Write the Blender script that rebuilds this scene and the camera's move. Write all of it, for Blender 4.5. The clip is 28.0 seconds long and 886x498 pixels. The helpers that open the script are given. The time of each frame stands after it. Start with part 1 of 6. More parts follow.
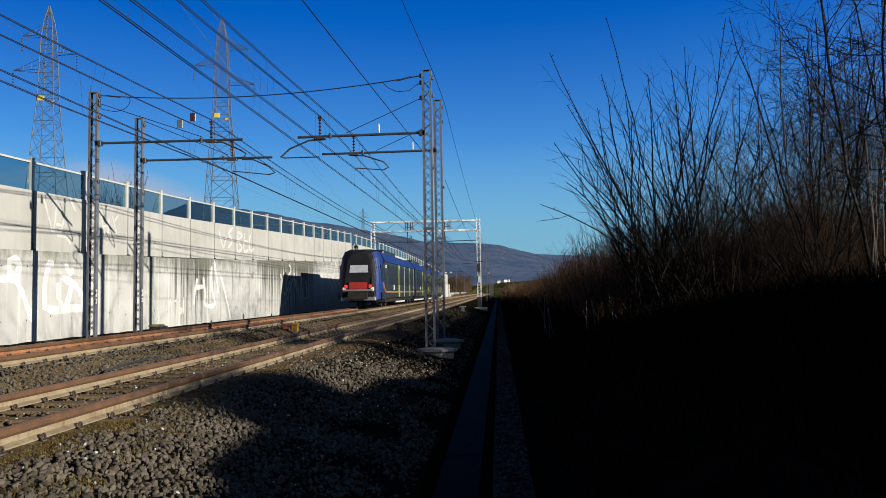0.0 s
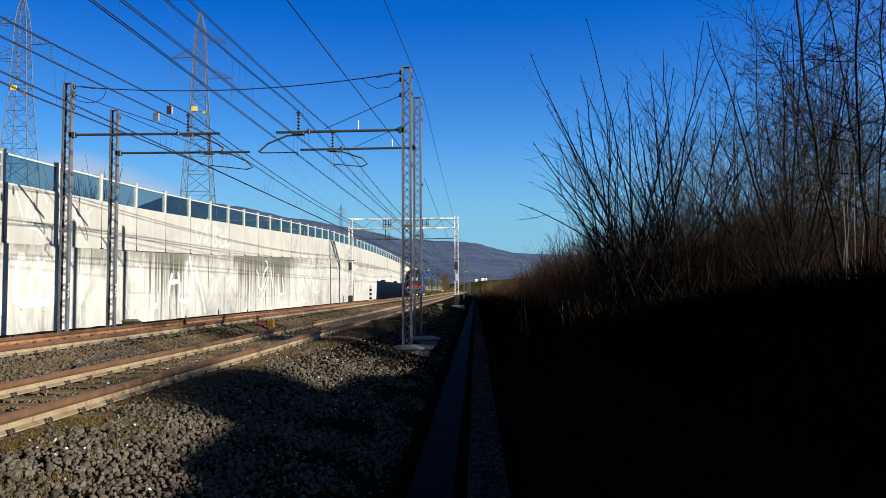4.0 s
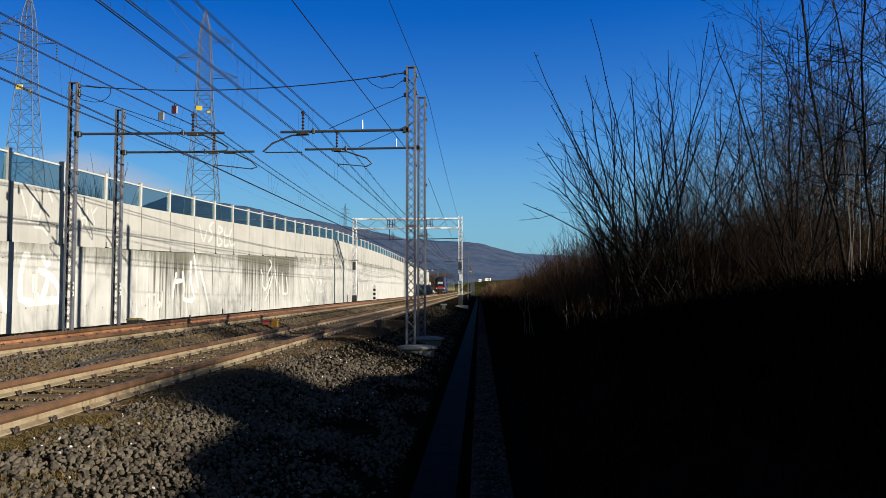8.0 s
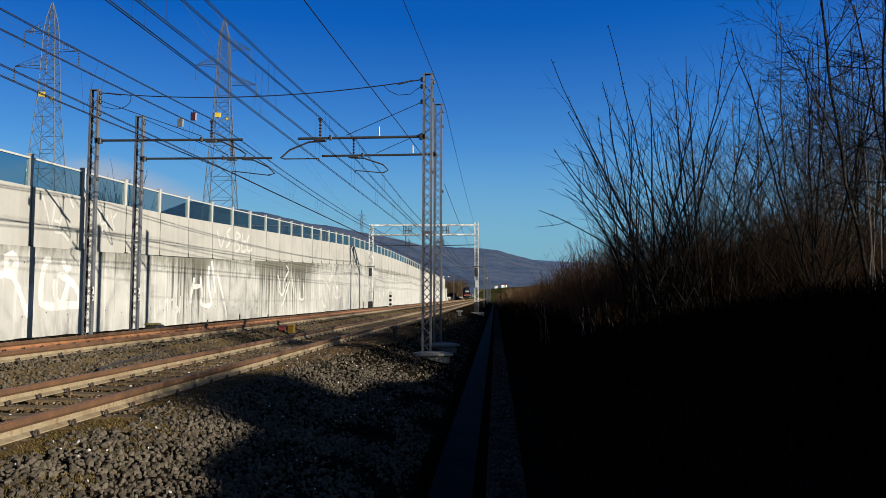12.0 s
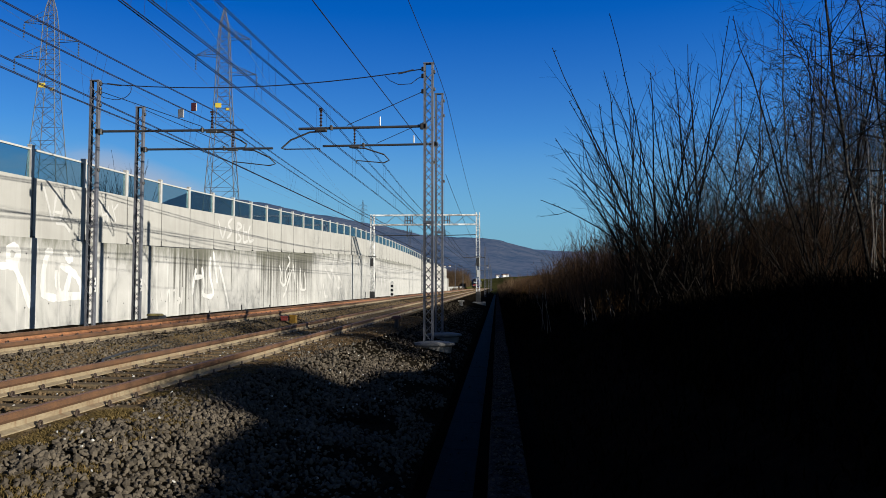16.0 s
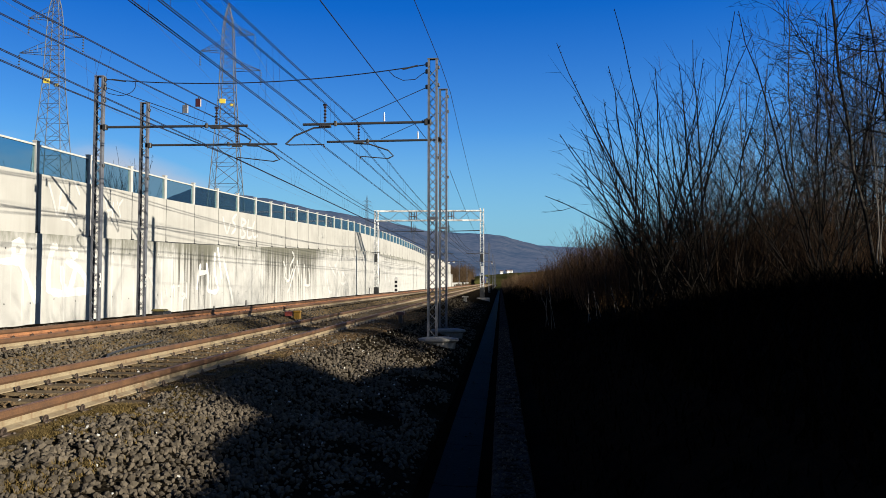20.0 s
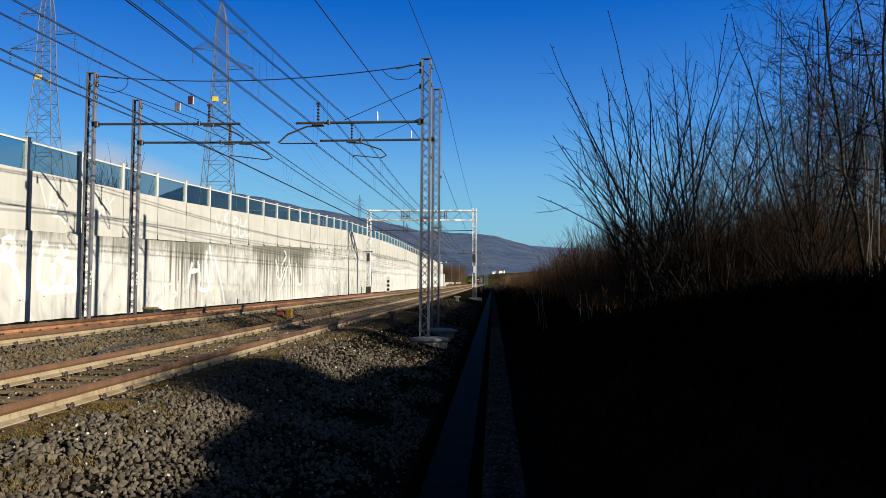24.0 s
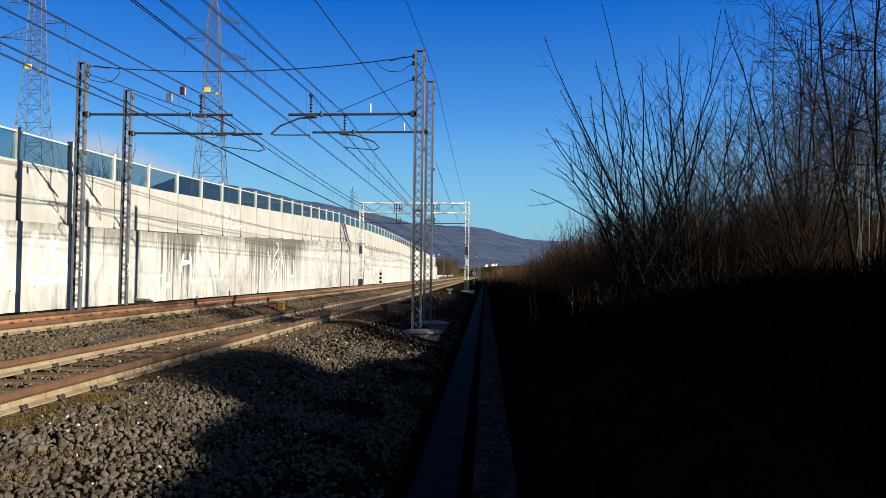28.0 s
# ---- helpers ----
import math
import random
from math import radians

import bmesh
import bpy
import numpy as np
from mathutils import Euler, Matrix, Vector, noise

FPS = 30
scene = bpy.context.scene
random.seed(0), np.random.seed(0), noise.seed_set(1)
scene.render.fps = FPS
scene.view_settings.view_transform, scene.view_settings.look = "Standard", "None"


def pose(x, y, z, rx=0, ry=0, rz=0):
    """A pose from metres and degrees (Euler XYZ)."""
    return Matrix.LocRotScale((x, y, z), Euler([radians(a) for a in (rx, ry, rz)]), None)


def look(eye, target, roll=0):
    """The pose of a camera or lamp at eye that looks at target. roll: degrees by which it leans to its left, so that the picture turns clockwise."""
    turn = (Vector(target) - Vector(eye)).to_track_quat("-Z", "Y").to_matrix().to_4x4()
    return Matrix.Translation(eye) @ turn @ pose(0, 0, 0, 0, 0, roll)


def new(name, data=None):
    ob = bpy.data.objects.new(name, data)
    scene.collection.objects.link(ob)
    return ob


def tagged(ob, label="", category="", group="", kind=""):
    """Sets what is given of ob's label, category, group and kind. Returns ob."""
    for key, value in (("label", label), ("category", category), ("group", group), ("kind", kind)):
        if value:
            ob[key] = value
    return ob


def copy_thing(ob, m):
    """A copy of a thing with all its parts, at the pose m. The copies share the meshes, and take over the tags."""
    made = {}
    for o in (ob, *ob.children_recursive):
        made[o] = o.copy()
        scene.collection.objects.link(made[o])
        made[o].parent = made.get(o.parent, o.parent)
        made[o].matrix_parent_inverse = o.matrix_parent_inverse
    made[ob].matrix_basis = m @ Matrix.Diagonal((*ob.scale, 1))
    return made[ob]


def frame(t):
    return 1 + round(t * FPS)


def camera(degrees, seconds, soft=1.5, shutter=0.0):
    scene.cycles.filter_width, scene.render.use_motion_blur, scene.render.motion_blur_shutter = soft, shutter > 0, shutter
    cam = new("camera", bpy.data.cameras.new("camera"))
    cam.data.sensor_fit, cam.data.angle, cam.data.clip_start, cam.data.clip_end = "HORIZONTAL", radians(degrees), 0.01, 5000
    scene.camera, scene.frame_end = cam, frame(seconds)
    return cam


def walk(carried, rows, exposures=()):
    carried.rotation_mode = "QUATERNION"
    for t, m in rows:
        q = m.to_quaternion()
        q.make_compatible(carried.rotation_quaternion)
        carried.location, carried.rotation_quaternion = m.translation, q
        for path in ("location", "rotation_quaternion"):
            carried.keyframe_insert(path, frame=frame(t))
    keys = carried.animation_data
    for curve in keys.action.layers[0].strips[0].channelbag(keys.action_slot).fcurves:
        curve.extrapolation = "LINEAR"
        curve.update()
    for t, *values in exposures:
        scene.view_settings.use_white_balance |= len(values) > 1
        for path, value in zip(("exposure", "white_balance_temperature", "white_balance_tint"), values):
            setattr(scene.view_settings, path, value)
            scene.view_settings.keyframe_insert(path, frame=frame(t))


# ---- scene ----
# ---------------------------------------------------------------- camera
EYE = Vector((0.0, 0.0, 1.12))
cam = camera(61.95, 28.0, soft=0.8)
# seconds, degrees to the left of the line, degrees up, roll
AIMS = [
    (0, 4.220, 3.350, -0.930),
    (0.5, 3.388, 3.245, -0.962),
    (1, 3.620, 3.259, -0.722),
    (1.5, 3.238, 3.333, -0.647),
    (2, 3.005, 3.468, -0.511),
    (2.5, 2.883, 3.393, -0.473),
    (3, 2.355, 3.190, -0.203),
    (3.5, 2.559, 3.155, -0.250),
    (5.5, 2.198, 3.269, -0.518),
    (6, 2.755, 3.538, -0.306),
    (6.5, 2.788, 3.634, -0.161),
    (7, 2.903, 3.695, -0.154),
    (7.5, 2.949, 3.509, -0.289),
    (8, 2.808, 3.165, -0.089),
    (8.5, 2.701, 2.879, -0.152),
    (9, 3.069, 3.353, 0.507),
    (9.5, 3.084, 3.505, 0.583),
    (10, 3.164, 3.778, -0.040),
    (10.5, 3.089, 3.864, -0.193),
    (11, 3.232, 3.735, -0.158),
    (11.5, 3.745, 3.554, 0.042),
    (12, 4.062, 3.667, 0.191),
    (12.5, 4.289, 3.744, 0.121),
    (14.5, 4.531, 3.493, 0.583),
    (15, 4.384, 3.297, 0.571),
    (15.5, 4.258, 3.044, 0.359),
    (16, 4.168, 2.883, 0.009),
    (16.5, 4.144, 2.800, -0.056),
    (17, 4.110, 2.683, -0.324),
    (17.5, 4.162, 2.503, -0.408),
    (18, 4.207, 2.395, -0.131),
    (18.5, 4.219, 2.365, -0.109),
    (19, 4.254, 2.381, -0.226),
    (19.5, 4.391, 2.486, -0.097),
    (20, 4.481, 2.560, 0.070),
    (20.5, 4.543, 2.526, 0.096),
    (21, 4.544, 2.375, 0.173),
    (21.5, 4.526, 2.352, 0.050),
    (23.5, 4.147, 2.434, 0.451),
    (24, 3.895, 2.547, 0.427),
    (24.5, 3.594, 2.686, 0.391),
    (25, 3.348, 2.725, 0.275),
    (25.5, 3.175, 2.696, 0.241),
    (26, 3.145, 2.632, 0.167),
    (26.5, 3.202, 2.558, 0.282),
    (27, 3.277, 2.441, 0.579),
    (27.5, 3.299, 2.245, 0.723),
    (28, 3.311, 1.984, 0.680),
]


def aim(left, up, roll):
    a, b = radians(left), radians(up)
    way = Vector((-math.sin(a) * math.cos(b), math.cos(a) * math.cos(b), math.sin(b)))
    return look(EYE, EYE + way * 10, roll)


# seconds, stops, kelvin, tint
STOPS = [(0, 1.36, 6570, 10), (1, 1.58, 6650, 10), (3, 1.62, 6650, 10), (6, 1.64, 6720, 10), (8, 1.44, 6850, 10), (9, 1.62, 6850, 10), (10, 1.49, 6880, 10), (11, 1.52, 6900, 10), (12, 1.32, 6900, 10), (15, 1.32, 6540, 10), (16, 1.3, 6560, 10), (17, 1.42, 6750, 10), (20, 1.6, 6920, 10), (24, 1.58, 6950, 10), (28, 1.66, 6980, 10)]
walk(cam, [(t, aim(a, b, c)) for t, a, b, c in AIMS], STOPS)

# ---------------------------------------------------------------- light
SUN_EL, SUN_AZ = 14.8, 114.7
world = bpy.data.worlds.new("sky")
scene.world = world
world.use_nodes = True
wn, wl = world.node_tree.nodes, world.node_tree.links
sky = wn.new("ShaderNodeTexSky")
sky.sky_type, sky.sun_disc = "NISHITA", False
sky.sun_elevation, sky.sun_rotation = radians(SUN_EL), radians(SUN_AZ)
sky.altitude, sky.air_density, sky.dust_density, sky.ozone_density = 300, 1.0, 0.25, 3.0
tone = wn.new("ShaderNodeHueSaturation")
tone.inputs["Saturation"].default_value = 1.30
tone.inputs["Hue"].default_value = 0.523
wsat = wn.new("ShaderNodeMapRange")
wsat.inputs["From Max"].default_value, wsat.inputs["To Min"].default_value, wsat.inputs["To Max"].default_value = 0.35, 1.10, 1.42
# a low bank of thin cloud over the left horizon
wco = wn.new("ShaderNodeTexCoord")
wmap = wn.new("ShaderNodeMapping")
wmap.inputs["Scale"].default_value = (5, 5, 16)
wno = wn.new("ShaderNodeTexNoise")
wno.inputs["Scale"].default_value, wno.inputs["Detail"].default_value = 1.0, 6
wramp = wn.new("ShaderNodeMapRange")
wramp.inputs["From Min"].default_value, wramp.inputs["From Max"].default_value = 0.32, 0.48
wsep = wn.new("ShaderNodeSeparateXYZ")
wband = wn.new("ShaderNodeMapRange")
wband.inputs["From Min"].default_value, wband.inputs["From Max"].default_value = 0.168, 0.138
wbase = wn.new("ShaderNodeMath")
wbase.operation, wbase.inputs[1].default_value = "ADD", 0.45
wpos = wn.new("ShaderNodeMath")
wpos.operation, wpos.inputs[1].default_value = "MAXIMUM", -0.02
wtop = wn.new("ShaderNodeMath")
wtop.operation, wtop.inputs[1].default_value = "MULTIPLY_ADD", 0.40
wside = wn.new("ShaderNodeMapRange")
wside.inputs["From Min"].default_value, wside.inputs["From Max"].default_value = -0.28, -0.40
wm1, wm2 = wn.new("ShaderNodeMath"), wn.new("ShaderNodeMath")
wm1.operation = wm2.operation = "MULTIPLY"
wmix = wn.new("ShaderNodeMix")
wmix.data_type = "RGBA"
wmix.inputs["B"].default_value = (2.6, 3.3, 4.5, 1)
wl.new(wco.outputs["Generated"], wmap.inputs["Vector"])
wl.new(wmap.outputs["Vector"], wno.inputs["Vector"])
wl.new(wno.outputs["Fac"], wramp.inputs["Value"])
wl.new(wco.outputs["Generated"], wsep.inputs["Vector"])
wl.new(wsep.outputs["X"], wbase.inputs[0])
wl.new(wbase.outputs["Value"], wpos.inputs[0])
wl.new(wpos.outputs["Value"], wtop.inputs[0])
wl.new(wsep.outputs["Z"], wtop.inputs[2])
wl.new(wtop.outputs["Value"], wband.inputs["Value"])
wl.new(wsep.outputs["X"], wside.inputs["Value"])
wl.new(wband.outputs["Result"], wm1.inputs[0])
wl.new(wside.outputs["Result"], wm1.inputs[1])
wl.new(wm1.outputs["Value"], wm2.inputs[0])
wl.new(wramp.outputs["Result"], wm2.inputs[1])
wl.new(wsep.outputs["Z"], wsat.inputs["Value"])
wl.new(wsat.outputs["Result"], tone.inputs["Saturation"])
wl.new(sky.outputs["Color"], tone.inputs["Color"])
tint = wn.new("ShaderNodeMix")
tint.data_type, tint.blend_type = "RGBA", "MULTIPLY"
tint.inputs["Factor"].default_value, tint.inputs["B"].default_value = 1.0, (0.53, 1.0, 1.115, 1)
wl.new(tone.outputs["Color"], tint.inputs["A"])
# the sky is a little deeper away from the sun
wgrad = wn.new("ShaderNodeMapRange")
wgrad.inputs["From Min"].default_value, wgrad.inputs["From Max"].default_value = -0.55, 0.25
wgrad.inputs["To Min"].default_value, wgrad.inputs["To Max"].default_value = 0.81, 1.15
wdeep = wn.new("ShaderNodeVectorMath")
wdeep.operation = "SCALE"
wl.new(wsep.outputs["X"], wgrad.inputs["Value"])
wl.new(tint.outputs["Result"], wdeep.inputs[0])
wl.new(wgrad.outputs["Result"], wdeep.inputs["Scale"])
wdot = wn.new("ShaderNodeVectorMath")
wdot.operation = "DOT_PRODUCT"
wdot.inputs[1].default_value = (math.sin(radians(SUN_AZ)), math.cos(radians(SUN_AZ)), 0.26)
wnear = wn.new("ShaderNodeMapRange")
wnear.inputs["From Min"].default_value, wnear.inputs["From Max"].default_value = 0.75, 0.05
wpale = wn.new("ShaderNodeMix")
wpale.data_type = "RGBA"
wl.new(wco.outputs["Generated"], wdot.inputs[0])
wl.new(wdot.outputs["Value"], wnear.inputs["Value"])
wl.new(wnear.outputs["Result"], wpale.inputs["Factor"])
wl.new(sky.outputs["Color"], wpale.inputs["A"])
wl.new(wdeep.outputs["Vector"], wpale.inputs["B"])
whz, whm = wn.new("ShaderNodeMapRange"), wn.new("ShaderNodeMix")
whz.inputs["From Min"].default_value, whz.inputs["From Max"].default_value, whz.inputs["To Max"].default_value = 0.20, 0.03, 0.85
whm.data_type = "RGBA"
whm.inputs["B"].default_value = (1.2, 2.55, 4.1, 1)
wl.new(wsep.outputs["Z"], whz.inputs["Value"])
wl.new(whz.outputs["Result"], whm.inputs["Factor"])
wl.new(wpale.outputs["Result"], whm.inputs["A"])
wl.new(whm.outputs["Result"], wmix.inputs["A"])
wl.new(wm2.outputs["Value"], wmix.inputs["Factor"])
wbg = next(n for n in wn if n.type == "BACKGROUND")
wl.new(wmix.outputs["Result"], wbg.inputs["Color"])
wbg.inputs["Strength"].default_value = 0.054

sun = new("sun", bpy.data.lights.new("sun", "SUN"))
sun.data.energy, sun.data.angle, sun.data.color = 5.0, radians(0.5), (1.0, 0.945, 0.83)
to_sun = Vector((math.sin(radians(SUN_AZ)) * math.cos(radians(SUN_EL)), math.cos(radians(SUN_AZ)) * math.cos(radians(SUN_EL)), math.sin(radians(SUN_EL))))
sun.matrix_world = look((60, -30, 60), Vector((60, -30, 60)) - to_sun)


# ---------------------------------------------------------------- materials
def material(name, low, high, rough=0.8, metal=0.0, grain=40.0, wear=3.0, bump=0.3, depth=0.01, stretch=(1, 1, 1), jitter=0.0, contrast=0.35):
    """Two colours mixed by coarse wear and fine grain, with fine relief."""
    m = bpy.data.materials.new(name)
    m.use_nodes = True
    n, l = m.node_tree.nodes, m.node_tree.links
    bsdf = next(k for k in n if k.type == "BSDF_PRINCIPLED")
    co, mp = n.new("ShaderNodeTexCoord"), n.new("ShaderNodeMapping")
    mp.inputs["Scale"].default_value = stretch
    a, b = n.new("ShaderNodeTexNoise"), n.new("ShaderNodeTexNoise")
    a.inputs["Scale"].default_value, a.inputs["Detail"].default_value = wear, 5
    b.inputs["Scale"].default_value, b.inputs["Detail"].default_value = grain, 3
    add, mix, rng = n.new("ShaderNodeMath"), n.new("ShaderNodeMix"), n.new("ShaderNodeMapRange")
    mix.data_type = "RGBA"
    rng.inputs["From Min"].default_value, rng.inputs["From Max"].default_value = 1 - contrast, 1 + contrast
    mix.inputs["A"].default_value, mix.inputs["B"].default_value = (*low, 1), (*high, 1)
    l.new(co.outputs["Object"], mp.inputs["Vector"])
    l.new(mp.outputs["Vector"], a.inputs["Vector"])
    l.new(mp.outputs["Vector"], b.inputs["Vector"])
    l.new(a.outputs["Fac"], add.inputs[0])
    l.new(b.outputs["Fac"], add.inputs[1])
    last = add
    if jitter:
        info, sc, ad = n.new("ShaderNodeObjectInfo"), n.new("ShaderNodeMath"), n.new("ShaderNodeMath")
        geo, ad2 = n.new("ShaderNodeNewGeometry"), n.new("ShaderNodeMath")
        l.new(info.outputs["Random"], ad2.inputs[0])
        l.new(geo.outputs["Random Per Island"], ad2.inputs[1])
        sc.operation = "MULTIPLY_ADD"
        sc.inputs[1].default_value, sc.inputs[2].default_value = jitter, -jitter
        l.new(ad2.outputs["Value"], sc.inputs[0])
        l.new(sc.outputs["Value"], ad.inputs[0])
        l.new(add.outputs["Value"], ad.inputs[1])
        last = ad
    l.new(last.outputs["Value"], rng.inputs["Value"])
    l.new(rng.outputs["Result"], mix.inputs["Factor"])
    l.new(mix.outputs["Result"], bsdf.inputs["Base Color"])
    bsdf.inputs["Roughness"].default_value, bsdf.inputs["Metallic"].default_value = rough, metal
    if rough >= 0.85:
        bsdf.inputs["Specular IOR Level"].default_value = 0.08 if rough < 0.94 else 0.0
    if bump:
        bp = n.new("ShaderNodeBump")
        bp.inputs["Strength"].default_value, bp.inputs["Distance"].default_value = bump, depth
        l.new(b.outputs["Fac"], bp.inputs["Height"])
        l.new(bp.outputs["Normal"], bsdf.inputs["Normal"])
    return m


def streaked(name, low, high, dark, amount=0.35):
    """Pale concrete with faint long vertical rain streaks."""
    m = material(name, low, high, 0.9, grain=60, wear=0.9, bump=0.25, depth=0.006, contrast=0.30)
    n, l = m.node_tree.nodes, m.node_tree.links
    bsdf = next(k for k in n if k.type == "BSDF_PRINCIPLED")
    last = bsdf.inputs["Base Color"].links[0].from_socket
    co = n.new("ShaderNodeTexCoord")
    for wide, tall, share in ((2.4, 0.14, 1.0), (9.0, 0.35, 0.5), (1.6, 1.3, 0.25)):
        mp, no, rng, mix = (n.new("ShaderNode" + k) for k in ("Mapping", "TexNoise", "MapRange", "Mix"))
        mp.inputs["Scale"].default_value = (1, wide, tall)
        no.inputs["Scale"].default_value, no.inputs["Detail"].default_value, no.inputs["Roughness"].default_value = 1.0, 5, 0.6
        rng.inputs["From Min"].default_value, rng.inputs["From Max"].default_value = 0.48, 0.72
        rng.inputs["To Max"].default_value = amount * share
        mix.data_type = "RGBA"
        mix.inputs["B"].default_value = (*dark, 1)
        l.new(co.outputs["Object"], mp.inputs["Vector"])
        l.new(mp.outputs["Vector"], no.inputs["Vector"])
        l.new(no.outputs["Fac"], rng.inputs["Value"])
        l.new(rng.outputs["Result"], mix.inputs["Factor"])
        l.new(last, mix.inputs["A"])
        last = mix.outputs["Result"]
    l.new(last, bsdf.inputs["Base Color"])
    return m


# how heavily the wall is stained, by place along it
STAIN = [(15, 0.30), (24, 0.30), (29, 0.50), (32, 0.42), (33.5, 0.85), (36, 0.80), (38, 0.45), (43.5, 0.40), (45, 0.86), (57, 0.90), (60, 0.35), (70, 0.25), (88, 0.25), (94, 0.50), (110, 0.50), (130, 0.30)]


def rain_stained(name, low, high, dark, moss):
    """Concrete with a mossy upper edge, dark runs that hang from it and pale runs of lime between them."""
    m = material(name, low, high, 0.9, grain=60, wear=0.9, bump=0.25, depth=0.006, contrast=0.30)
    n, l = m.node_tree.nodes, m.node_tree.links
    bsdf = next(k for k in n if k.type == "BSDF_PRINCIPLED")
    last = bsdf.inputs["Base Color"].links[0].from_socket
    co, att, sep = n.new("ShaderNodeTexCoord"), n.new("ShaderNodeAttribute"), n.new("ShaderNodeSeparateXYZ")
    att.attribute_name = "drop"
    l.new(co.outputs["Object"], sep.inputs["Vector"])
    span, ramp = n.new("ShaderNodeMapRange"), n.new("ShaderNodeValToRGB")
    span.inputs["From Min"].default_value, span.inputs["From Max"].default_value = 15, 130
    l.new(sep.outputs["Y"], span.inputs["Value"])
    l.new(span.outputs["Result"], ramp.inputs["Fac"])
    while len(ramp.color_ramp.elements) < len(STAIN):
        ramp.color_ramp.elements.new(0.5)
    for e, (y, v) in zip(ramp.color_ramp.elements, STAIN):
        e.position, e.color = (y - 15) / 115, (v, v, v, 1)

    def calc(op, a, b):
        k = n.new("ShaderNodeMath")
        k.operation = op
        for i, v in enumerate((a, b)):
            if isinstance(v, (int, float)):
                k.inputs[i].default_value = v
            else:
                l.new(v, k.inputs[i])
        return k.outputs["Value"]

    def speck(wide, tall, detail=5, shift=0.0):
        mp, no = n.new("ShaderNodeMapping"), n.new("ShaderNodeTexNoise")
        mp.inputs["Scale"].default_value, mp.inputs["Location"].default_value = (0, wide, tall), (0, shift, 0)
        no.inputs["Scale"].default_value, no.inputs["Detail"].default_value, no.inputs["Roughness"].default_value = 1.0, detail, 0.68
        l.new(co.outputs["Object"], mp.inputs["Vector"])
        l.new(mp.outputs["Vector"], no.inputs["Vector"])
        return no.outputs["Fac"]

    def ramped(v, a, b, top):
        k = n.new("ShaderNodeMapRange")
        k.inputs["From Min"].default_value, k.inputs["From Max"].default_value, k.inputs["To Max"].default_value = a, b, top
        l.new(v, k.inputs["Value"])
        return k.outputs["Result"]

    def coat(colour, factor):
        nonlocal last
        k = n.new("ShaderNodeMix")
        k.data_type = "RGBA"
        k.inputs["B"].default_value = (*colour, 1)
        l.new(factor, k.inputs["Factor"])
        l.new(last, k.inputs["A"])
        last = k.outputs["Result"]

    zone, drop = ramp.outputs["Color"], att.outputs["Fac"]
    fade = calc("MULTIPLY", drop, -0.032)
    bias = calc("ADD", calc("MULTIPLY", zone, 0.27), fade)
    coat([c * 1.22 for c in high], ramped(calc("ADD", speck(4.2, 0.05, 3, 7.0), calc("MULTIPLY", zone, 0.08)), 0.58, 0.68, 0.55))
    coat([c * 1.8 for c in dark], ramped(calc("ADD", speck(1.3, 0.06, 4, 3.0), bias), 0.62, 0.90, 0.38))
    coat(dark, ramped(calc("ADD", speck(3.0, 0.09, 7), bias), 0.67, 0.74, 0.85))
    coat(dark, ramped(calc("ADD", speck(7.5, 0.10, 7, 11.0), bias), 0.68, 0.76, 0.75))
    edge = calc("ADD", speck(1.5, 0.7, 6, 5.0), calc("ADD", calc("MULTIPLY", drop, -0.30), calc("MULTIPLY", zone, 0.22)))
    coat(moss, ramped(edge, 0.36, 0.66, 0.85))
    l.new(last, bsdf.inputs["Base Color"])
    return m


def rain_washed(name, low, high, rust):
    """Pale dusty steel with short rust runs down its side."""
    m = material(name, low, high, 0.75, grain=35, wear=5, bump=0.3, stretch=(1, 0.6, 2))
    n, l = m.node_tree.nodes, m.node_tree.links
    bsdf = next(k for k in n if k.type == "BSDF_PRINCIPLED")
    last = bsdf.inputs["Base Color"].links[0].from_socket
    co = n.new("ShaderNodeTexCoord")
    for wide, tall, lo, hi, top in ((22, 5, 0.54, 0.72, 0.65), (1.2, 4, 0.52, 0.74, 0.40)):
        mp, no, rng, mix = (n.new("ShaderNode" + k) for k in ("Mapping", "TexNoise", "MapRange", "Mix"))
        mp.inputs["Scale"].default_value = (1, wide, tall)
        no.inputs["Scale"].default_value, no.inputs["Detail"].default_value = 1.0, 4
        rng.inputs["From Min"].default_value, rng.inputs["From Max"].default_value, rng.inputs["To Max"].default_value = lo, hi, top
        mix.data_type = "RGBA"
        mix.inputs["B"].default_value = (*rust, 1)
        l.new(co.outputs["Object"], mp.inputs["Vector"])
        l.new(mp.outputs["Vector"], no.inputs["Vector"])
        l.new(no.outputs["Fac"], rng.inputs["Value"])
        l.new(rng.outputs["Result"], mix.inputs["Factor"])
        l.new(last, mix.inputs["A"])
        last = mix.outputs["Result"]
    l.new(last, bsdf.inputs["Base Color"])
    return m


def glass(name, colour, rough=0.02):
    m = bpy.data.materials.new(name)
    m.use_nodes = True
    b = next(k for k in m.node_tree.nodes if k.type == "BSDF_PRINCIPLED")
    b.inputs["Base Color"].default_value = (*colour, 1)
    b.inputs["Roughness"].default_value, b.inputs["IOR"].default_value = rough, 1.1
    b.inputs["Transmission Weight"].default_value = 1.0
    return m


